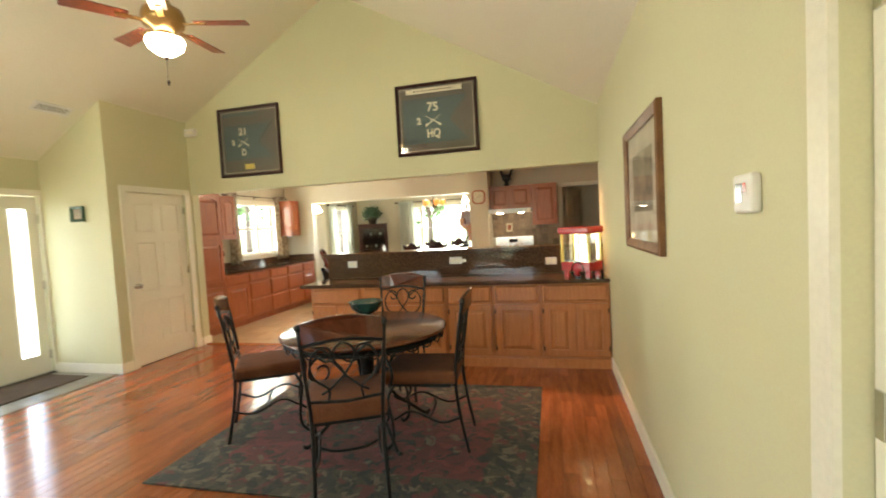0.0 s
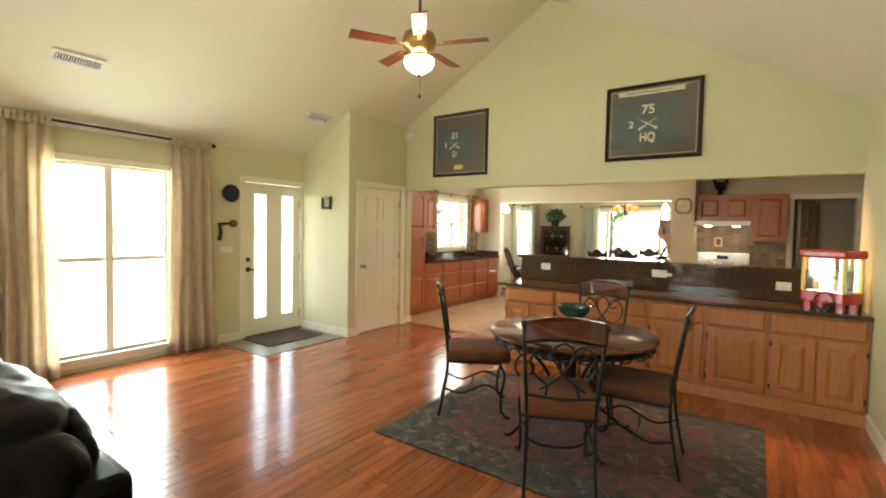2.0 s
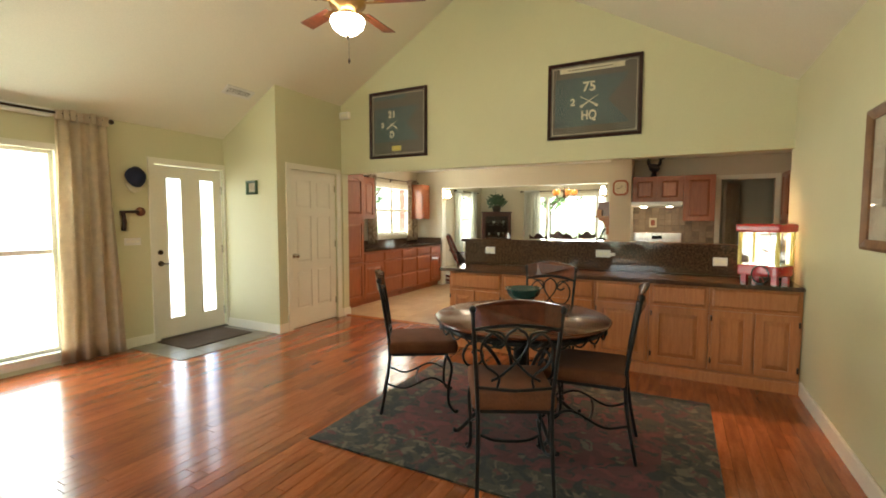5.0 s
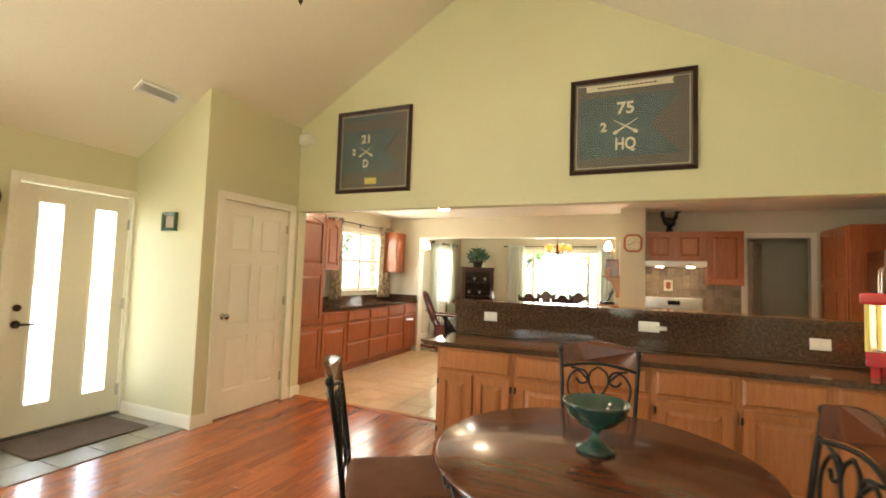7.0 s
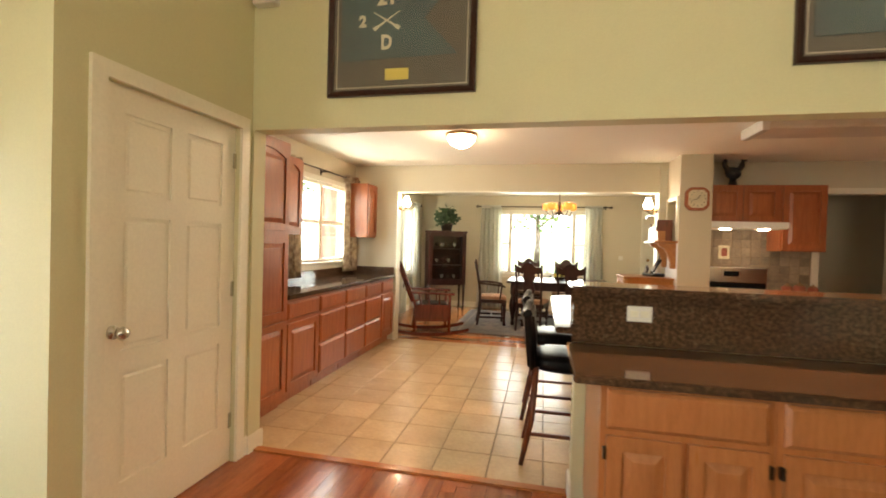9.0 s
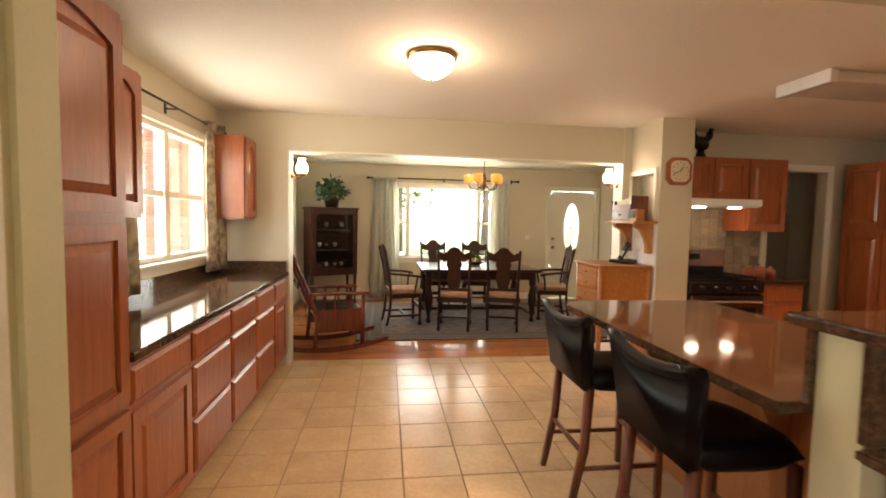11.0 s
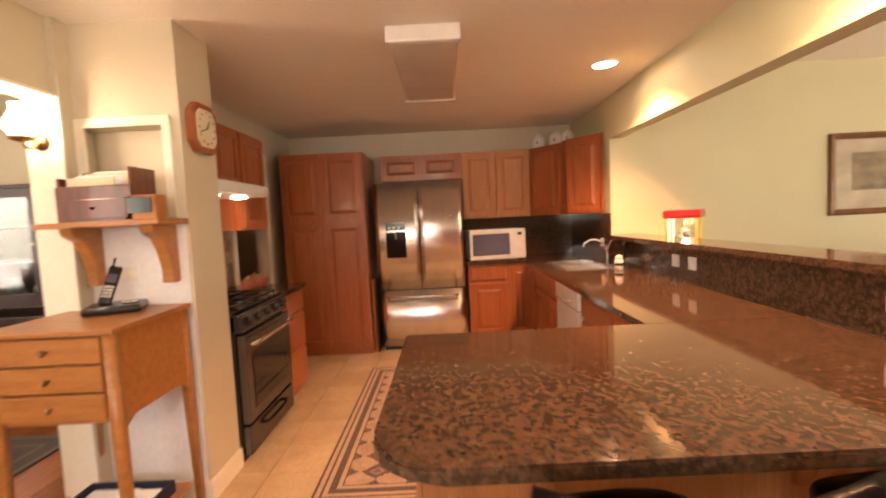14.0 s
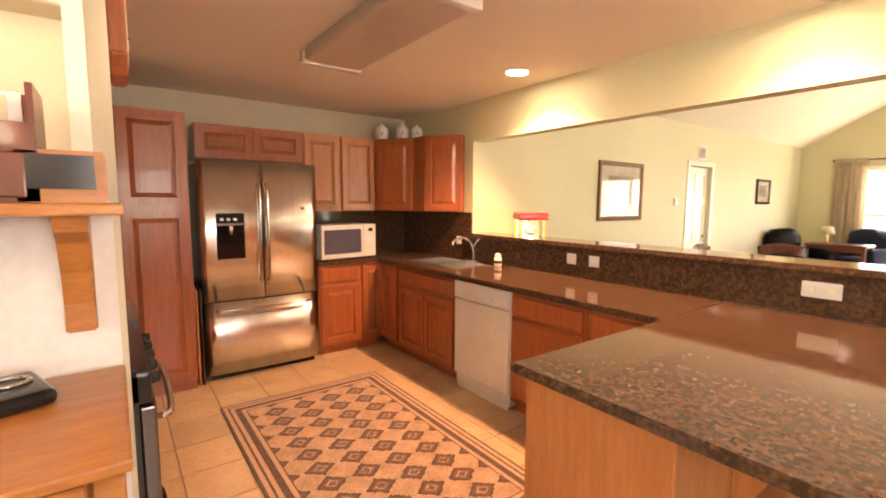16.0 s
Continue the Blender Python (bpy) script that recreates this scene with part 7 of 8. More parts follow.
solid("paper_sheaf", boxes((0.03, 0.25, 0.05, 0.33, 0.01, 0.04), (0.2, 0.38, 0.03, 0.3, 0.041, 0.052)), PATCH, "white papers lying in the tray", "papers", face_w(-1.20, 8.95) @ pose(0, 0, 0.148))
ph = thing("cordless_phone", "black cordless telephone upright in its base", "telephone", pose(-0.88, 8.72, 1.042, 0, 0, -70))
bm = rbox(-0.115, 0.115, -0.08, 0.08, 0, 0.05, 0.022, 3)
for v in bm.verts:
    v.co.z *= 0.75 + 1.6 * max(0.0, v.co.y + 0.02)
part("base", bm, BLACK, ph)
bm = rbox(-0.026, 0.026, -0.014, 0.014, 0, 0.19, 0.011, 3)
lean = pose(-0.05, 0.01, 0.035, -24, 14, 0)
bmesh.ops.transform(bm, matrix=lean, verts=bm.verts[:])
hs = part("handset", bm, BLACK, ph)
bm = rbox(-0.02, 0.02, -0.017, -0.012, 0.105, 0.15, 0.002, 1)
bmesh.ops.transform(bm, matrix=lean, verts=bm.verts[:])
part("display", bm, MWGLASS, hs)
for i in range(12):
    bm = boxes((-0.018 + 0.013 * (i % 3), -0.008 + 0.013 * (i % 3), -0.0165, -0.013, 0.035 + 0.015 * (i // 3), 0.045 + 0.015 * (i // 3)))
    bmesh.ops.transform(bm, matrix=lean, verts=bm.verts[:])
    part("key", bm, PLASTIC, hs)
part("antenna", bar([(-0.02, 0.075, 0.2), (-0.01, 0.085, 0.245)], 0.005, 6), BLACK, hs)
part("cradle_trim", bar([(0.055 + 0.035 * math.cos(2 * math.pi * i / 20), 0.01 + 0.03 * math.sin(2 * math.pi * i / 20), 0.044) for i in range(21)], 0.005, 6), CHROME, ph)
wall_plate(face_w(-0.694, 8.78) @ pose(0, 0, 1.20), (-0.022, 0.022), "white wall outlet above the pine stand", 0.115)

# kitchen rug
ob = new("kitchen_rug", finish("kitchen_rug", rbox(-1.02, 1.02, -0.61, 0.61, 0, 0.01, 0.004, 1), RUG_K))
ob.matrix_world = pose(0.245, 7.335, 0.0)
tagged(ob, "tan and brown woven rug with diamond motifs on the tiles", "rug")

# ---- ceiling fixtures of the kitchen ----
fl = thing("fluorescent_light", "unlit fluorescent ceiling fixture with a beige diffuser", "ceiling light", pose(0.165, 7.26, KH))
part("diffuser", rbox(-0.60, 0.60, -0.19, 0.19, -0.075, 0.0, 0.02, 2), DIFFUSER, fl)
for s in (-1, 1):
    part("end_cap", rbox(s * 0.625 - 0.03, s * 0.625 + 0.03, -0.20, 0.20, -0.085, 0.0, 0.01, 2), APPLIANCE, fl, "white end cap")
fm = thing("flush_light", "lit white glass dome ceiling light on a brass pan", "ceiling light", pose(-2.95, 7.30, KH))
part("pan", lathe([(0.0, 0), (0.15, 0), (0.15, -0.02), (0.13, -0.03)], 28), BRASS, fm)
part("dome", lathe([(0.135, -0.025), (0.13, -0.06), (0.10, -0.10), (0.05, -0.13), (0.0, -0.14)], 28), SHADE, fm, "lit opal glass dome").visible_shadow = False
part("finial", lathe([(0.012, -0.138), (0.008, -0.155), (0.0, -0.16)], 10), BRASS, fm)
for lx, ly in ((0.32, 6.02), (-1.36, 6.02)):
    rl = thing("recessed_light", "lit recessed downlight with a white trim ring", "ceiling light", pose(lx, ly, KH), "recessed downlights")
    part("trim_ring", bar([(0.085 * math.cos(2 * math.pi * i / 32), 0.085 * math.sin(2 * math.pi * i / 32), -0.003) for i in range(33)], 0.008, 6), APPLIANCE, rl)
    part("lens", lathe([(0.0, -0.004), (0.078, -0.004), (0.078, -0.001)], 24), BULB, rl, "lit lens").visible_shadow = False


def sconce(m, label):
    """A glass-chimney wall lamp; the wall is at y = 0, it stands out to -y."""
    ob = thing("wall_sconce", label, "wall lamp", m, "glass-chimney wall lamps")
    k = lathe([(0.04, 0), (0.038, 0.01), (0.015, 0.02), (0.0, 0.025)], 16)
    bmesh.ops.transform(k, matrix=pose(0, 0, -0.02, 90), verts=k.verts[:])
    part("wall_plate", k, BRASS, ob)
    part("arm", bar(smooth_path([(0, -0.01, -0.02), (0, -0.05, -0.055), (0, -0.09, -0.05), (0, -0.10, -0.03)], 5), 0.007, 6), BRASS, ob)
    part("cup", lathe([(0.012, -0.035), (0.045, -0.025), (0.05, -0.012), (0.03, -0.008)], 18, (0, -0.10, 0)), BRASS, ob)
    part("chimney", lathe([(0.035, -0.01), (0.055, 0.02), (0.058, 0.05), (0.042, 0.085), (0.03, 0.11), (0.032, 0.135)], 20, (0, -0.10, 0)), SHADE, ob, "lit white glass chimney").visible_shadow = False


sconce(pose(-4.13, 9.06, 1.865, 0, 0, 90), "lit brass wall lamp with a white glass chimney")
sconce(pose(-0.79, 9.06, 1.865, 0, 0, -90), "lit brass wall lamp with a white glass chimney")

# ---- dining room ----
ob = new("dining_rug", finish("dining_rug", rbox(-1.85, 1.85, -1.2, 1.2, 0, 0.012, 0.004, 1), RUG_D))
ob.matrix_world = pose(-1.71, 11.0, 0.0)
tagged(ob, "large faded grey-brown patterned rug under the dining table", "rug")

dt = thing("dining_table", "long dark mahogany dining table with turned legs", "table", pose(-1.88, 11.15, 0.012))
part("tabletop", rbox(-0.85, 0.85, -0.56, 0.56, 0.71, 0.75, 0.012), DARKWOOD, dt)
for y in (-0.47, 0.47):
    part("apron", boxes((-0.72, 0.72, y - 0.012, y + 0.012, 0.60, 0.71)), DARKWOOD, dt)
for x in (-0.74, 0.74):
    part("apron", boxes((x - 0.012, x + 0.012, -0.46, 0.46, 0.60, 0.71)), DARKWOOD, dt)
    for y in (-0.46, 0.46):
        part("leg", lathe([(0.0, 0), (0.03, 0), (0.038, 0.03), (0.022, 0.07), (0.03, 0.14), (0.055, 0.26), (0.06, 0.36), (0.04, 0.46), (0.03, 0.50), (0.05, 0.53), (0.05, 0.71)], 14, (x, y, 0)), DARKWOOD, dt)
    part("end_stretcher", boxes((x - 0.02, x + 0.02, -0.45, 0.45, 0.09, 0.13)), DARKWOOD, dt)
part("long_stretcher", boxes((-0.73, 0.73, -0.025, 0.025, 0.09, 0.13)), DARKWOOD, dt)


def carved_chair(m, arms=False):
    ob = thing("carved_chair", "carved dark wood armchair with tan cushioned seat" if arms else "carved dark wood side chair with tan cushioned seat", "chair", m, "carved chairs round the dining table")
    bm = rbox(-0.23, 0.23, -0.23, 0.21, 0.43, 0.49, 0.02, 2)
    for v in bm.verts:
        v.co.x *= 1 - 0.1 * (v.co.y + 0.23) / 0.44
    part("seat", bm, SEATCLOTH, ob, "tan cushioned seat")
    part("seat_rail", boxes((-0.225, 0.225, -0.225, -0.20, 0.37, 0.432), (-0.205, 0.205, 0.185, 0.21, 0.37, 0.432), (-0.225, -0.20, -0.20, 0.185, 0.37, 0.432), (0.20, 0.225, -0.20, 0.185, 0.37, 0.432)), DARKWOOD, ob)
    for s in (-1, 1):
        part("front_leg", lathe([(0.0, 0), (0.026, 0), (0.03, 0.03), (0.018, 0.06), (0.022, 0.2), (0.03, 0.26), (0.02, 0.30), (0.028, 0.33), (0.028, 0.43)], 12, (s * 0.20, -0.20, 0)), DARKWOOD, ob)
        part("back_post", bar(smooth_path([(s * 0.19, 0.25, 0.0), (s * 0.19, 0.21, 0.22), (s * 0.19, 0.20, 0.45), (s * 0.195, 0.235, 0.75), (s * 0.205, 0.29, 1.02)], 4), [0.02] * 9 + [0.018] * 8, 6), DARKWOOD, ob)
        part("post_finial", lathe([(0.016, 1.01), (0.022, 1.03), (0.012, 1.05), (0.0, 1.065)], 10, (s * 0.205, 0.291, 0)), DARKWOOD, ob)
        part("side_stretcher", boxes((s * 0.20 - 0.014, s * 0.20 + 0.014, -0.20, 0.22, 0.12, 0.15)), DARKWOOD, ob)
        if arms:
            part("arm", bar(smooth_path([(s * 0.195, 0.22, 0.70), (s * 0.25, 0.05, 0.69), (s * 0.26, -0.14, 0.67), (s * 0.255, -0.20, 0.65)], 4), 0.018, 6), DARKWOOD, ob)
            part("arm_post", bar(smooth_path([(s * 0.215, -0.12, 0.44), (s * 0.25, -0.13, 0.56), (s * 0.258, -0.15, 0.665)], 4), 0.015, 6), DARKWOOD, ob)
    part("cross_stretcher", boxes((-0.19, 0.19, -0.02, 0.01, 0.121, 0.149)), DARKWOOD, ob)
    part("front_stretcher", boxes((-0.19, 0.19, -0.212, -0.188, 0.22, 0.27)), DARKWOOD, ob)
    pts = [(-0.21, 0.93), (-0.215, 1.0), (-0.17, 1.025), (-0.13, 1.0), (-0.09, 1.03), (-0.05, 1.075), (0.0, 1.09), (0.05, 1.075), (0.09, 1.03), (0.13, 1.0), (0.17, 1.025), (0.215, 1.0), (0.21, 0.93), (0.1, 0.905), (0.0, 0.92), (-0.1, 0.905)]
    bm = outline(pts, -0.013, 0.013)
    for v in bm.verts:
        v.co.y += 0.262 + 0.16 * (v.co.z - 0.92)
    part("crest_rail", bm, DARKWOOD, ob, "carved shaped crest rail")
    pts = [(-0.065, 0.55), (-0.095, 0.68), (-0.07, 0.78), (-0.10, 0.86), (-0.085, 0.92), (0.085, 0.92), (0.10, 0.86), (0.07, 0.78), (0.095, 0.68), (0.065, 0.55)]
    bm = outline(pts, -0.008, 0.008)
    for v in bm.verts:
        v.co.y += 0.21 + 0.14 * (v.co.z - 0.55)
    part("splat", bm, DARKWOOD, ob)
    part("low_back_rail", boxes((-0.18, 0.18, 0.198, 0.222, 0.52, 0.56)), DARKWOOD, ob)
    return ob


side = carved_chair(pose(-2.30, 10.40, 0.012, 0, 0, 180 - 12) @ pose(0, 0, 0))
copy_thing(side, pose(-1.66, 10.36, 0.012, 0, 0, 180 - 14))
copy_thing(side, pose(-2.40, 11.92, 0.012, 0, 0, 4))
copy_thing(side, pose(-1.72, 11.92, 0.012, 0, 0, -5))
armed = carved_chair(pose(-2.98, 10.72, 0.012, 0, 0, 100), True)
copy_thing(armed, pose(-0.77, 10.98, 0.012, 0, 0, -98))

cp = thing("centrepiece", "low arrangement with yellow fruit and dark leaves on the table", "centrepiece", pose(-1.85, 11.3, 0.762))
part("dish", lathe([(0.0, 0), (0.07, 0), (0.08, 0.02), (0.15, 0.05), (0.145, 0.055), (0.0, 0.03)], 20), BRONZE, cp)
r = random.Random(2)
for i in range(6):
    bm = bmesh.new()
    bmesh.ops.create_uvsphere(bm, u_segments=10, v_segments=6, radius=0.032)
    bmesh.ops.transform(bm, matrix=pose(r.uniform(-0.08, 0.08), r.uniform(-0.08, 0.08), 0.08), verts=bm.verts[:])
    part("fruit", bm, YELLOW, cp)


def leaf_cloud(n, radius, size, seed, squash=0.8, gaps=0.3):
    """Many small leaves in an uneven crown."""
    r = random.Random(seed)
    bm = bmesh.new()
    while n:
        p = Vector((r.gauss(0, 0.5), r.gauss(0, 0.5), r.gauss(0, 0.5)))
        if p.length > 1.1 or noise.noise(p * 2.3 + Vector((seed, 0, 0))) < -gaps:
            continue
        n -= 1
        m = Matrix.Translation((p.x * radius, p.y * radius, p.z * radius * squash)) @ Euler((r.uniform(0, 6), r.uniform(0, 6), r.uniform(0, 6))).to_matrix().to_4x4()
        s = size * r.uniform(0.6, 1.3)
        vs = [bm.verts.new(m @ Vector(q)) for q in ((0, 0, 0), (0.28 * s, 0.45 * s, 0.06 * s), (0, s, 0), (-0.28 * s, 0.45 * s, 0.06 * s))]
        bm.faces.new(vs)
    return bm


part("greens", leaf_cloud(60, 0.16, 0.06, 6, 0.5), LEAF, cp).location = (0, 0, 0.11)

# chandelier
ch = thing("chandelier", "bronze chandelier with lit amber glass shades", "chandelier", pose(-1.91, 10.54, 1.93))
part("canopy", lathe([(0.0, DH - 1.93), (0.06, DH - 1.93), (0.055, DH - 1.955), (0.01, DH - 1.975)], 18), BRONZE, ch)
part("chain", bar([(0, 0, 0.16), (0, 0, DH - 1.97)], 0.006, 6), BRONZE, ch)
part("column", lathe([(0.0, -0.08), (0.02, -0.06), (0.035, -0.02), (0.02, 0.03), (0.03, 0.08), (0.012, 0.16), (0.0, 0.18)], 16), BRONZE, ch)
for k in range(5):
    a, R = radians(72 * k + 18), 0.21
    c, s = math.cos(a), math.sin(a)
    arm = part("arm", bar(smooth_path([(0.02 * c, 0.02 * s, 0.0), (0.09 * c, 0.09 * s, -0.07), (0.17 * c, 0.17 * s, -0.06), (R * c, R * s, 0.0)], 5), 0.008, 6), BRONZE, ch)
    part("bobeche", lathe([(0.0, 0.0), (0.035, 0.005), (0.04, 0.015), (0.02, 0.02)], 14, (R * c, R * s, 0)), BRASS, arm)
    part("bulb", lathe([(0.0, 0.02), (0.02, 0.03), (0.03, 0.075), (0.026, 0.115), (0.0, 0.132)], 14, (R * c, R * s, 0)), BULB, arm, "lit bulb").visible_shadow = False
    part("shade", lathe([(0.03, 0.015), (0.062, 0.02), (0.068, 0.03), (0.068, 0.12), (0.064, 0.12), (0.064, 0.032)], 22, (R * c, R * s, 0)), SHADE_W, arm, "lit amber glass shade").visible_shadow = False

# picture window curtains
curtain_rod(pose(-3.50, DN - 0.085, 2.16), 2.62, "dark rod over the dining picture window")
curtain("curtain", pose(-3.24, DN - 0.085, 2.155), 0.42, 2.12, 5, SHEER, "pale grey-green sheer curtain with tab top", 1.35, 15, True)
curtain("curtain", pose(-1.17, DN - 0.085, 2.155), 0.34, 2.12, 4, SHEER, "pale grey-green sheer curtain by the dining door", 1.25, 16, True)
curtain_rod(pose(KL + 0.085, 10.8, 2.13, 0, 0, 90), 1.35, "dark rod over the side window")
curtain("curtain", pose(KL + 0.085, 11.0, 2.125, 0, 0, 90), 0.34, 2.08, 4, SHEER, "thin white sheer curtain at the side window", 1.2, 17, True)
curtain("curtain", pose(KL + 0.085, 11.93, 2.125, 0, 0, 90), 0.34, 2.08, 4, SHEER, "thin white sheer curtain gathered beside the dark cabinet", 1.2, 18, True)


def glazed_cabinet(name, m, w, d, z_leg, z_top, label, shelves, doors=1):
    ob = thing(name, label, "display cabinet", m)
    for x in (0.03, w - 0.03):
        for y in (0.03, d - 0.03):
            part("leg", lathe([(0.0, 0), (0.022, 0), (0.026, 0.04), (0.016, 0.1), (0.026, z_leg * 0.8), (0.03, z_leg)], 12, (x, y, 0)), DARKWOOD, ob)
    t = 0.022
    part("case", boxes((0, t, 0, d, z_leg, z_top), (w - t, w, 0, d, z_leg, z_top), (t, w - t, d - 0.012, d, z_leg, z_top), (t, w - t, 0, d - 0.012, z_leg, z_leg + 0.06), (t, w - t, 0, d - 0.012, z_top - t, z_top)), DARKWOOD, ob)
    part("cornice", rbox(-0.02, w + 0.02, -0.02, d + 0.005, z_top, z_top + 0.03, 0.006), DARKWOOD, ob)
    for k in range(shelves):
        z = z_leg + 0.06 + (z_top - z_leg - 0.08) * (k + 1) / (shelves + 1)
        part("shelf", boxes((t, w - t, 0.03, d - 0.012, z, z + 0.012)), DARKWOOD, ob)
    for i in range(doors):
        x0, x1 = t + (w - 2 * t) * i / doors, t + (w - 2 * t) * (i + 1) / doors
        z0, z1 = z_leg + 0.06, z_top - t
        f = 0.06 if doors == 1 else 0.045
        dr = part("door", boxes((x0, x0 + f, -0.018, -0.001, z0, z1), (x1 - f, x1, -0.018, -0.001, z0, z1), (x0 + f, x1 - f, -0.018, -0.001, z0, z0 + f), (x0 + f, x1 - f, -0.018, -0.001, z1 - f, z1)), DARKWOOD, ob)
        part("pane", boxes((x0 + f, x1 - f, -0.011, -0.008, z0 + f, z1 - f)), CABGLASS, dr).visible_shadow = False
        part("knob", lathe([(0.0, 0), (0.01, 0.006), (0.006, 0.015)], 10, (x1 - 0.03, -0.028, (z0 + z1) / 2)), BRASS, dr)
    return ob


cabm = pose(-4.40, 11.85, 0, 0, 0, 25)
glazed_cabinet("curio_cabinet", cabm, 0.78, 0.42, 0.50, 1.58, "dark mahogany curio cabinet on turned legs, glass door", 2)
for k, z in enumerate((0.57, 0.90, 1.23)):
    for i in range(4):
        ob = thing("glass_goblet", "pale glassware standing in the curio cabinet", "goblet", cabm @ pose(0.2 + 0.13 * i, 0.2 + 0.05 * (i % 2), z), "glassware in the curio cabinet")
        part("stem", lathe([(0.03, 0), (0.03, 0.004), (0.005, 0.012), (0.005, 0.06)], 12), CHROME, ob)
        part("cup", lathe([(0.005, 0.058), (0.03, 0.08), (0.036, 0.13), (0.034, 0.13), (0.0, 0.085)], 14), APPLIANCE if (i + k) % 2 else CHROME, ob)
pt = thing("potted_plant", "bushy green plant in a dark pot on the cabinet", "plant", cabm @ pose(0.40, 0.2, 1.61))
part("pot", lathe([(0.0, 0), (0.10, 0), (0.13, 0.14), (0.135, 0.16), (0.12, 0.16), (0.0, 0.14)], 20), BRONZE, pt)
part("foliage", leaf_cloud(420, 0.26, 0.09, 9, 0.75), LEAF, pt).location = (0, 0, 0.30)
hm = face_w(0.36, 11.45)
glazed_cabinet("china_cabinet", hm @ pose(0, 0.06, 0.82), 1.25, 0.34, 0.06, 0.95, "dark wooden glass-door china cabinet standing on a sideboard", 2, 3)
hb = thing("sideboard", "dark wooden sideboard carrying the china cabinet", "sideboard", hm)
part("body", rbox(-0.03, 1.28, 0.0, 0.42, 0.16, 0.79, 0.006), DARKWOOD, hb)
part("top", rbox(-0.05, 1.30, -0.02, 0.43, 0.79, 0.82, 0.006), DARKWOOD, hb)
for x in (0.0, 1.25):
    for y in (0.03, 0.38):
        part("leg", lathe([(0.0, 0), (0.02, 0), (0.03, 0.1), (0.03, 0.16)], 10, (x, y, 0)), DARKWOOD, hb)
for i in range(3):
    d = part("door", rbox(0.0 + 0.42 * i, 0.40 + 0.42 * i, -0.016, 0.0, 0.22, 0.75, 0.005, 1), REDWOOD, hb)
    part("knob", lathe([(0.0, 0), (0.01, 0.006), (0.006, 0.015)], 10, (0.36 + 0.42 * i, -0.028, 0.5)), BRASS, d)
for i in range(5):
    ob = thing("blue_china", "blue and white china piece in the hutch", "china", hm @ pose(0.2 + 0.21 * i, 0.25, 0.942), "china in the hutch")
    part("vase", lathe([(0.0, 0), (0.03, 0), (0.05, 0.06), (0.03, 0.12), (0.035, 0.15), (0.0, 0.15)], 14), FLAGBLUE if i % 2 else APPLIANCE, ob)
wall_plate(pose(-0.62, DN, 1.15), (0.0,), "cream switch plate beside the dining door", 0.08)
solid("dining_door_mat", rbox(-0.35, 0.35, 12.15, 12.58, 0.0, 0.014, 0.004, 1), REDWOOD, "dark red mat before the dining room door", "mat")

# rocking chair
rk = thing("rocking_chair", "dark red mahogany rocking chair with a leather seat", "rocking chair", pose(-3.80, 9.64, 0, 0, 0, 108))
for s in (-1, 1):
    bm = outline([(-0.56 + 1.14 * i / 14, 0.004 + 0.30 * (-0.5 + i / 14) ** 2) for i in range(15)] + [(0.58 - 1.14 * i / 14, 0.052 + 0.27 * (0.5 - i / 14) ** 2) for i in range(15)], -0.02, 0.02)
    bmesh.ops.transform(bm, matrix=pose(s * 0.27, 0, 0, 0, 0, 90), verts=bm.verts[:])
    part("rocker", bm, MAHOG, rk, bevel=0.004)
    part("front_leg", bar([(s * 0.27, -0.27, 0.04), (s * 0.27, -0.27, 0.35), (s * 0.28, -0.27, 0.60)], [0.026, 0.03, 0.024], 4), MAHOG, rk)
    part("back_leg", bar([(s * 0.26, 0.24, 0.04), (s * 0.25, 0.21, 0.40)], [0.026, 0.028], 4), MAHOG, rk)
    part("side_apron", boxes((s * 0.27 - 0.014, s * 0.27 + 0.014, -0.25, 0.22, 0.22, 0.46)), MAHOG, rk)
    part("back_post", bar(smooth_path([(s * 0.23, 0.20, 0.36), (s * 0.235, 0.30, 0.65), (s * 0.225, 0.41, 0.92), (s * 0.14, 0.45, 1.02), (0.0, 0.465, 1.055)], 6), 0.022, 8), MAHOG, rk)
    bm = rbox(-0.045, 0.045, -0.34, 0.31, 0.60, 0.635, 0.012, 2)
    for v in bm.verts:
        v.co.z += 0.05 * (v.co.y + 0.1) ** 2 + 0.05 * max(0.0, v.co.y)
        v.co.x += s * 0.275
    part("arm", bm, MAHOG, rk, "broad polished arm")
    for y in (-0.12, 0.03, 0.15):
        part("arm_spindle", bar([(s * 0.27, y, 0.40), (s * 0.275, y, 0.605)], 0.011, 6), MAHOG, rk)
part("front_apron", boxes((-0.256, 0.256, -0.264, -0.236, 0.24, 0.40)), MAHOG, rk)
part("seat_frame", rbox(-0.25, 0.25, -0.23, 0.22, 0.36, 0.405, 0.01, 1), MAHOG, rk)
part("seat_cushion", puff(-0.25, 0.25, -0.27, 0.21, 0.39, 0.47, 0.25, 61), LEATHER, rk, "dark leather seat cushion")
bm = puff(-0.22, 0.22, -0.022, 0.022, 0.0, 0.58, 0.2, 63, 8, 5.0, 0.2)
bmesh.ops.transform(bm, matrix=pose(0, 0.27, 0.47, -21), verts=bm.verts[:])
part("back_panel", bm, MAHOG, rk, "curved polished back panel")
part("crest_roll", bar([(-0.2 + 0.4 * i / 8, 0.455 + 0.02 * math.sin(math.pi * i / 8), 1.0 + 0.055 * math.sin(math.pi * i / 8)) for i in range(9)], 0.03, 10), MAHOG, rk)
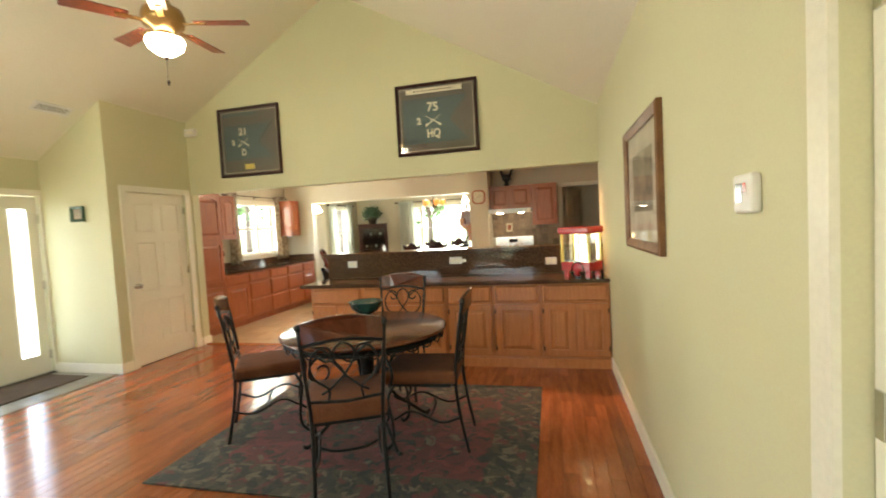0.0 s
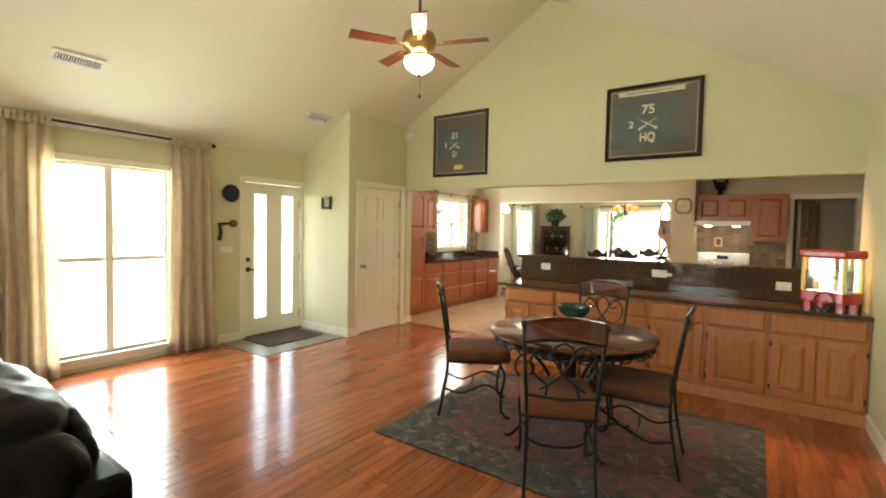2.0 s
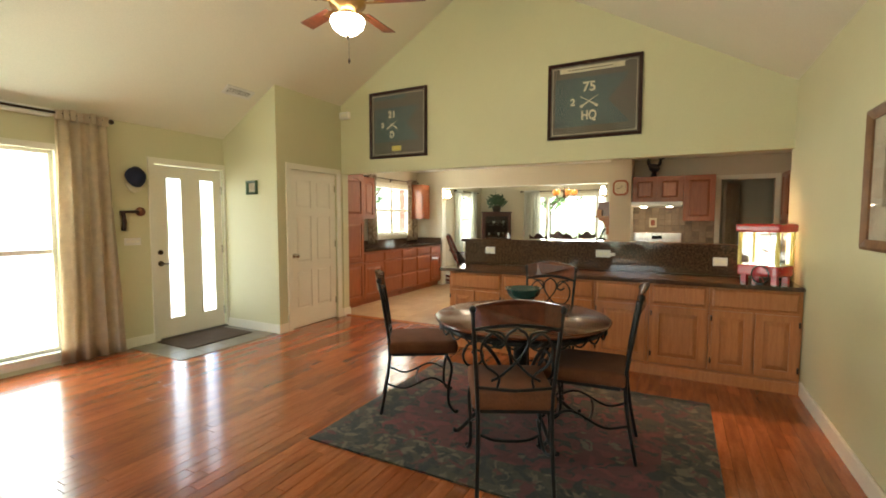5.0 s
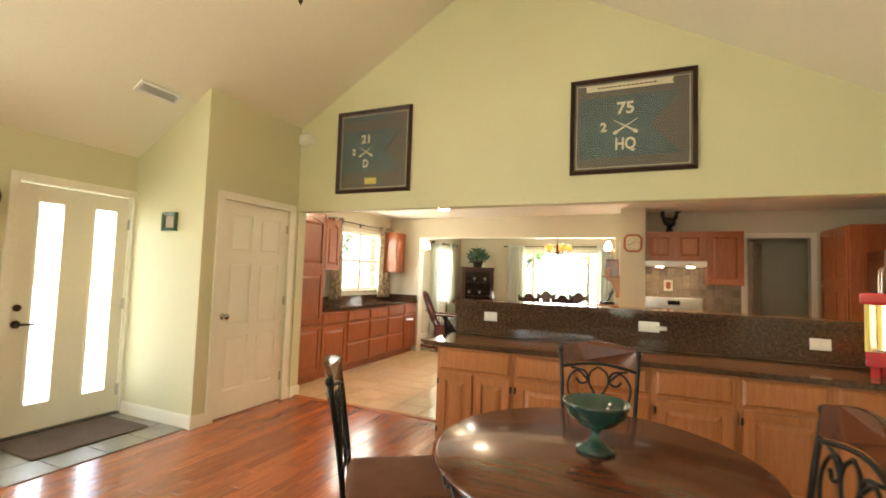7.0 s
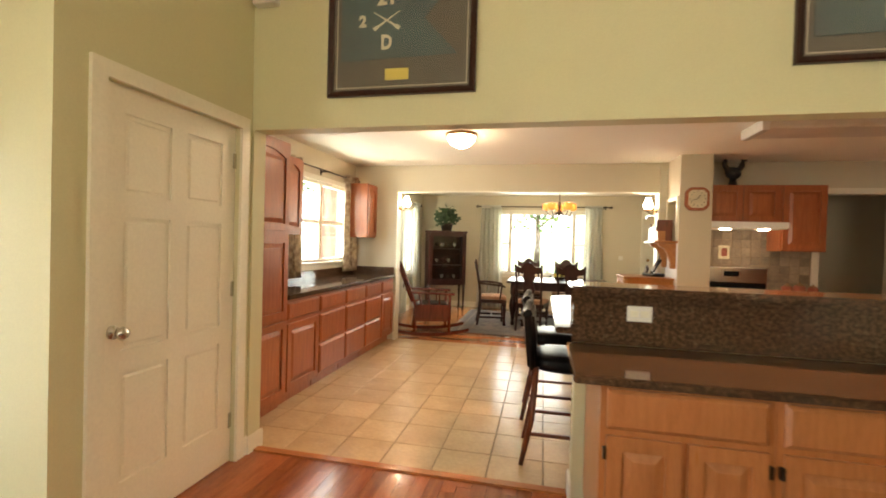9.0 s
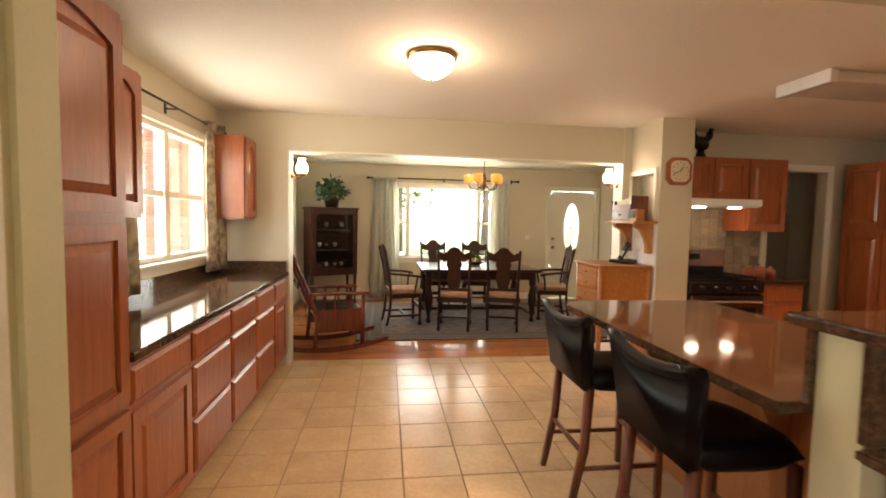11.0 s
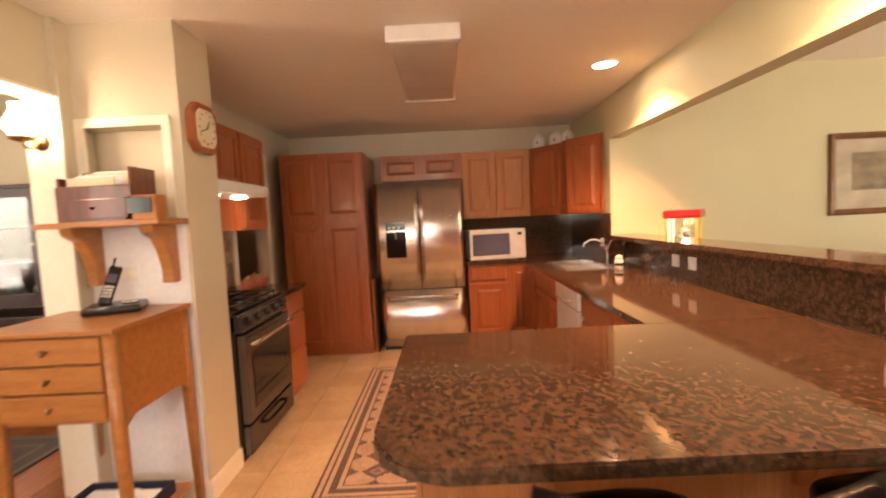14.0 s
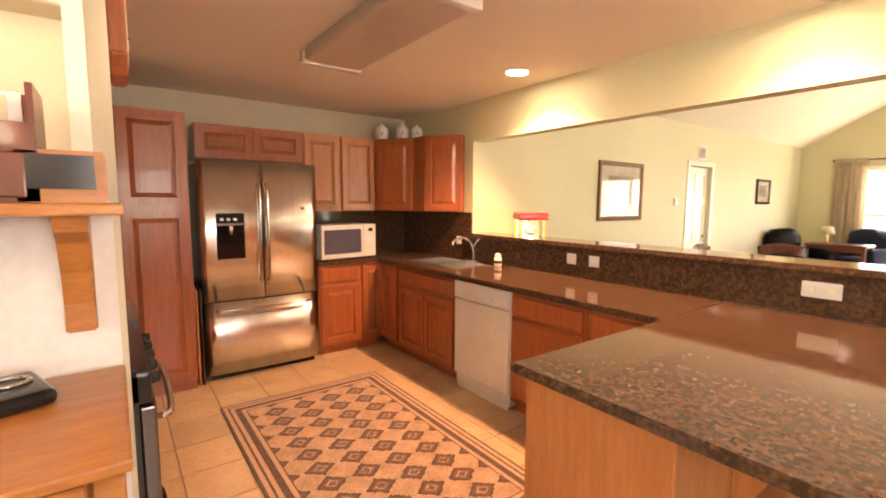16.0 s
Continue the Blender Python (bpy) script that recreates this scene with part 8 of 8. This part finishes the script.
for i in range(4):
    k = i / 3
    part("back_slat", boxes((-0.225, 0.225, 0.285 + 0.12 * k - 0.009, 0.285 + 0.12 * k + 0.009, 0.58 + 0.11 * k, 0.63 + 0.11 * k)), MAHOG, rk)

# ---- outdoors ----
def tree(x, y, h, seed, wide):
    r = random.Random(seed)
    ob = thing("tree", "leafy green garden tree beyond the windows", "tree", pose(x, y, -0.32), "garden trees")
    bm = bmesh.new()
    tube(bm, [(0, 0, 0), (0.05, 0, h * 0.3), (-0.04, 0.05, h * 0.6), (0, 0, h * 0.85)], [0.2, 0.15, 0.1, 0.03], 8)
    for k in range(7):
        a = k * 2.4
        z = h * (0.35 + 0.06 * k)
        tube(bm, [(0, 0, z), (wide * 0.35 * math.cos(a), wide * 0.35 * math.sin(a), z + h * 0.12), (wide * 0.7 * math.cos(a), wide * 0.7 * math.sin(a), z + h * 0.17)], [0.07, 0.045, 0.015], 6)
    part("trunk", bm, BARK, ob)
    c = part("crown", leaf_cloud(1500, wide, 0.34, seed, 0.9, 0.25), LEAF_OUT, ob)
    c.location = (0, 0, h * 0.68)


for i, (tx, ty) in enumerate(((-6.5, 27), (-2.5, 30), (1.5, 26), (5, 31), (-11, 24), (-17, 24), (-10, 12.5), (-34, 30), (-6, -26), (1, -24))):
    tree(tx, ty, 6.5 + (i % 3), 50 + i, 2.6 + 0.3 * (i % 2))
for i, (hx, hy) in enumerate(((-3.4, 15.6), (-2.2, 16.0), (-0.9, 15.7), (0.4, 16.1))):
    sb = thing("shrub", "rounded green shrub outside the dining window", "shrub", pose(hx, hy, -0.32), "shrubs outside the dining window")
    part("stems", bar([(0, 0, 0), (0.02, 0, 0.35)], [0.05, 0.02], 6), BARK, sb)
    part("foliage", leaf_cloud(420, 0.62, 0.13, 80 + i, 0.7), LEAF_OUT, sb).location = (0, 0, 0.5)
pier = thing("brick_pier", "red brick porch pier outside the kitchen window", "pier", pose(-6.05, 10.25, -0.32))
bm = boxes((0.008, 0.392, 0.008, 0.392, 0, 2.8))
part("mortar", bm, TGROUT, pier)
bme = finish("brick", rbox(0, 0.19, 0, 0.095, 0, 0.057, 0.004, 1), BRICK)
for j in range(42):
    for k in range(2):
        for y in (0.0, 0.305):
            b = new("brick", bme)
            b.parent, b.location = pier, (0.003 + 0.2 * k, y, 0.005 + 0.0665 * j)

# ---- floor pieces, last ----
rng = random.Random(5)


def board_mesh(w, l, h=0.016):
    bm = bmesh.new()
    box(bm, 0, w, 0, l, -h, -0.0025)
    t = [(0.002, 0.002), (w - 0.002, 0.002), (w - 0.002, l - 0.002), (0.002, l - 0.002)]
    low = [bm.verts.new(p) for p in ((0, 0, -0.0025), (w, 0, -0.0025), (w, l, -0.0025), (0, l, -0.0025))]
    top = [bm.verts.new((x, y, 0)) for x, y in t]
    bm.faces.new(top)
    for i in range(4):
        bm.faces.new((low[i], low[(i + 1) % 4], top[(i + 1) % 4], top[i]))
    return bm


BW = 0.083
floor_boards = tagged(new("floor_boards"), "glossy reddish cherry strip floor boards", "floor", kind="structure")
lengths = (0.62, 0.83, 1.05, 1.24)
shared = {l: finish("board", board_mesh(BW - 0.0006, l - 0.0006), PLANK) for l in lengths}
rest = bmesh.new()
count = 0
for i in range(int((XR - XL) / BW) + 1):
    x, y = XL + i * BW, YS - rng.random() * 0.9
    while y < YG + 0.06:
        l = rng.choice(lengths)
        near = -3.9 < x < 0.0 and 0.4 < y and y + l < YG + 0.05 and count < 300
        if near:
            ob = new("floor_board", shared[l])
            ob.parent = floor_boards
            ob.location = (x, y, 0)
            count += 1
        else:
            box(rest, x, min(x + BW - 0.0012, XR), max(y, YS), min(y + l - 0.0012, YG + 0.055), -0.016, 0)
        y += l
for i in range(30):
    box(rest, XR, XR + 2.0, 0.60 + i * BW * 0.33, 0.60 + (i + 1) * BW * 0.33 - 0.001, -0.016, 0)
tagged(part("floor_board_rest", rest, PLANK, floor_boards), kind="stuff")

# dining room boards run across
dining_boards = tagged(new("dining_floor_boards"), "glossy orange oak strip boards of the dining room", "floor", kind="structure")
rest = bmesh.new()
for i in range(int((DN - KN - 0.1) / BW) + 1):
    y, x = KN + 0.1 + i * BW, KL - rng.random() * 0.8
    while x < 3.2:
        l = rng.choice(lengths)
        if i < 10 and x > KL and x + l < 0:
            ob = new("floor_board", shared.setdefault(("x", l), finish("board", boxes((0, l - 0.0012, 0, BW - 0.0012, -0.016, 0)), PLANK_X)))
            ob.parent = dining_boards
            ob.location = (x, y, 0)
        else:
            box(rest, max(x, KL), min(x + l - 0.0012, 3.1), y, y + BW - 0.0012, -0.016, 0)
        x += l
tagged(part("floor_board_rest", rest, PLANK_X, dining_boards), kind="stuff")

# kitchen tiles
TP = 0.33
tiles = tagged(new("kitchen_floor_tiles"), "square beige ceramic floor tiles with darker joints", "floor", kind="structure")
tile_me = finish("tile", board_mesh(TP - 0.006, TP - 0.006, 0.008), TILE)
edge = bmesh.new()
y = YG + 0.08
while y < KN + 0.1:
    x = KL + 0.02
    while x < KE:
        if x + TP < KE and y + TP < KN + 0.1 and x > -4.3 and not (x > 1.9):
            ob = new("tile", tile_me)
            ob.parent = tiles
            ob.location = (x, y, 0)
        else:
            box(edge, x, min(x + TP - 0.006, KE), y, min(y + TP - 0.006, KN + 0.098), -0.008, 0)
        x += TP
    y += TP
tagged(part("tile_rest", edge, TILE, tiles), kind="stuff")
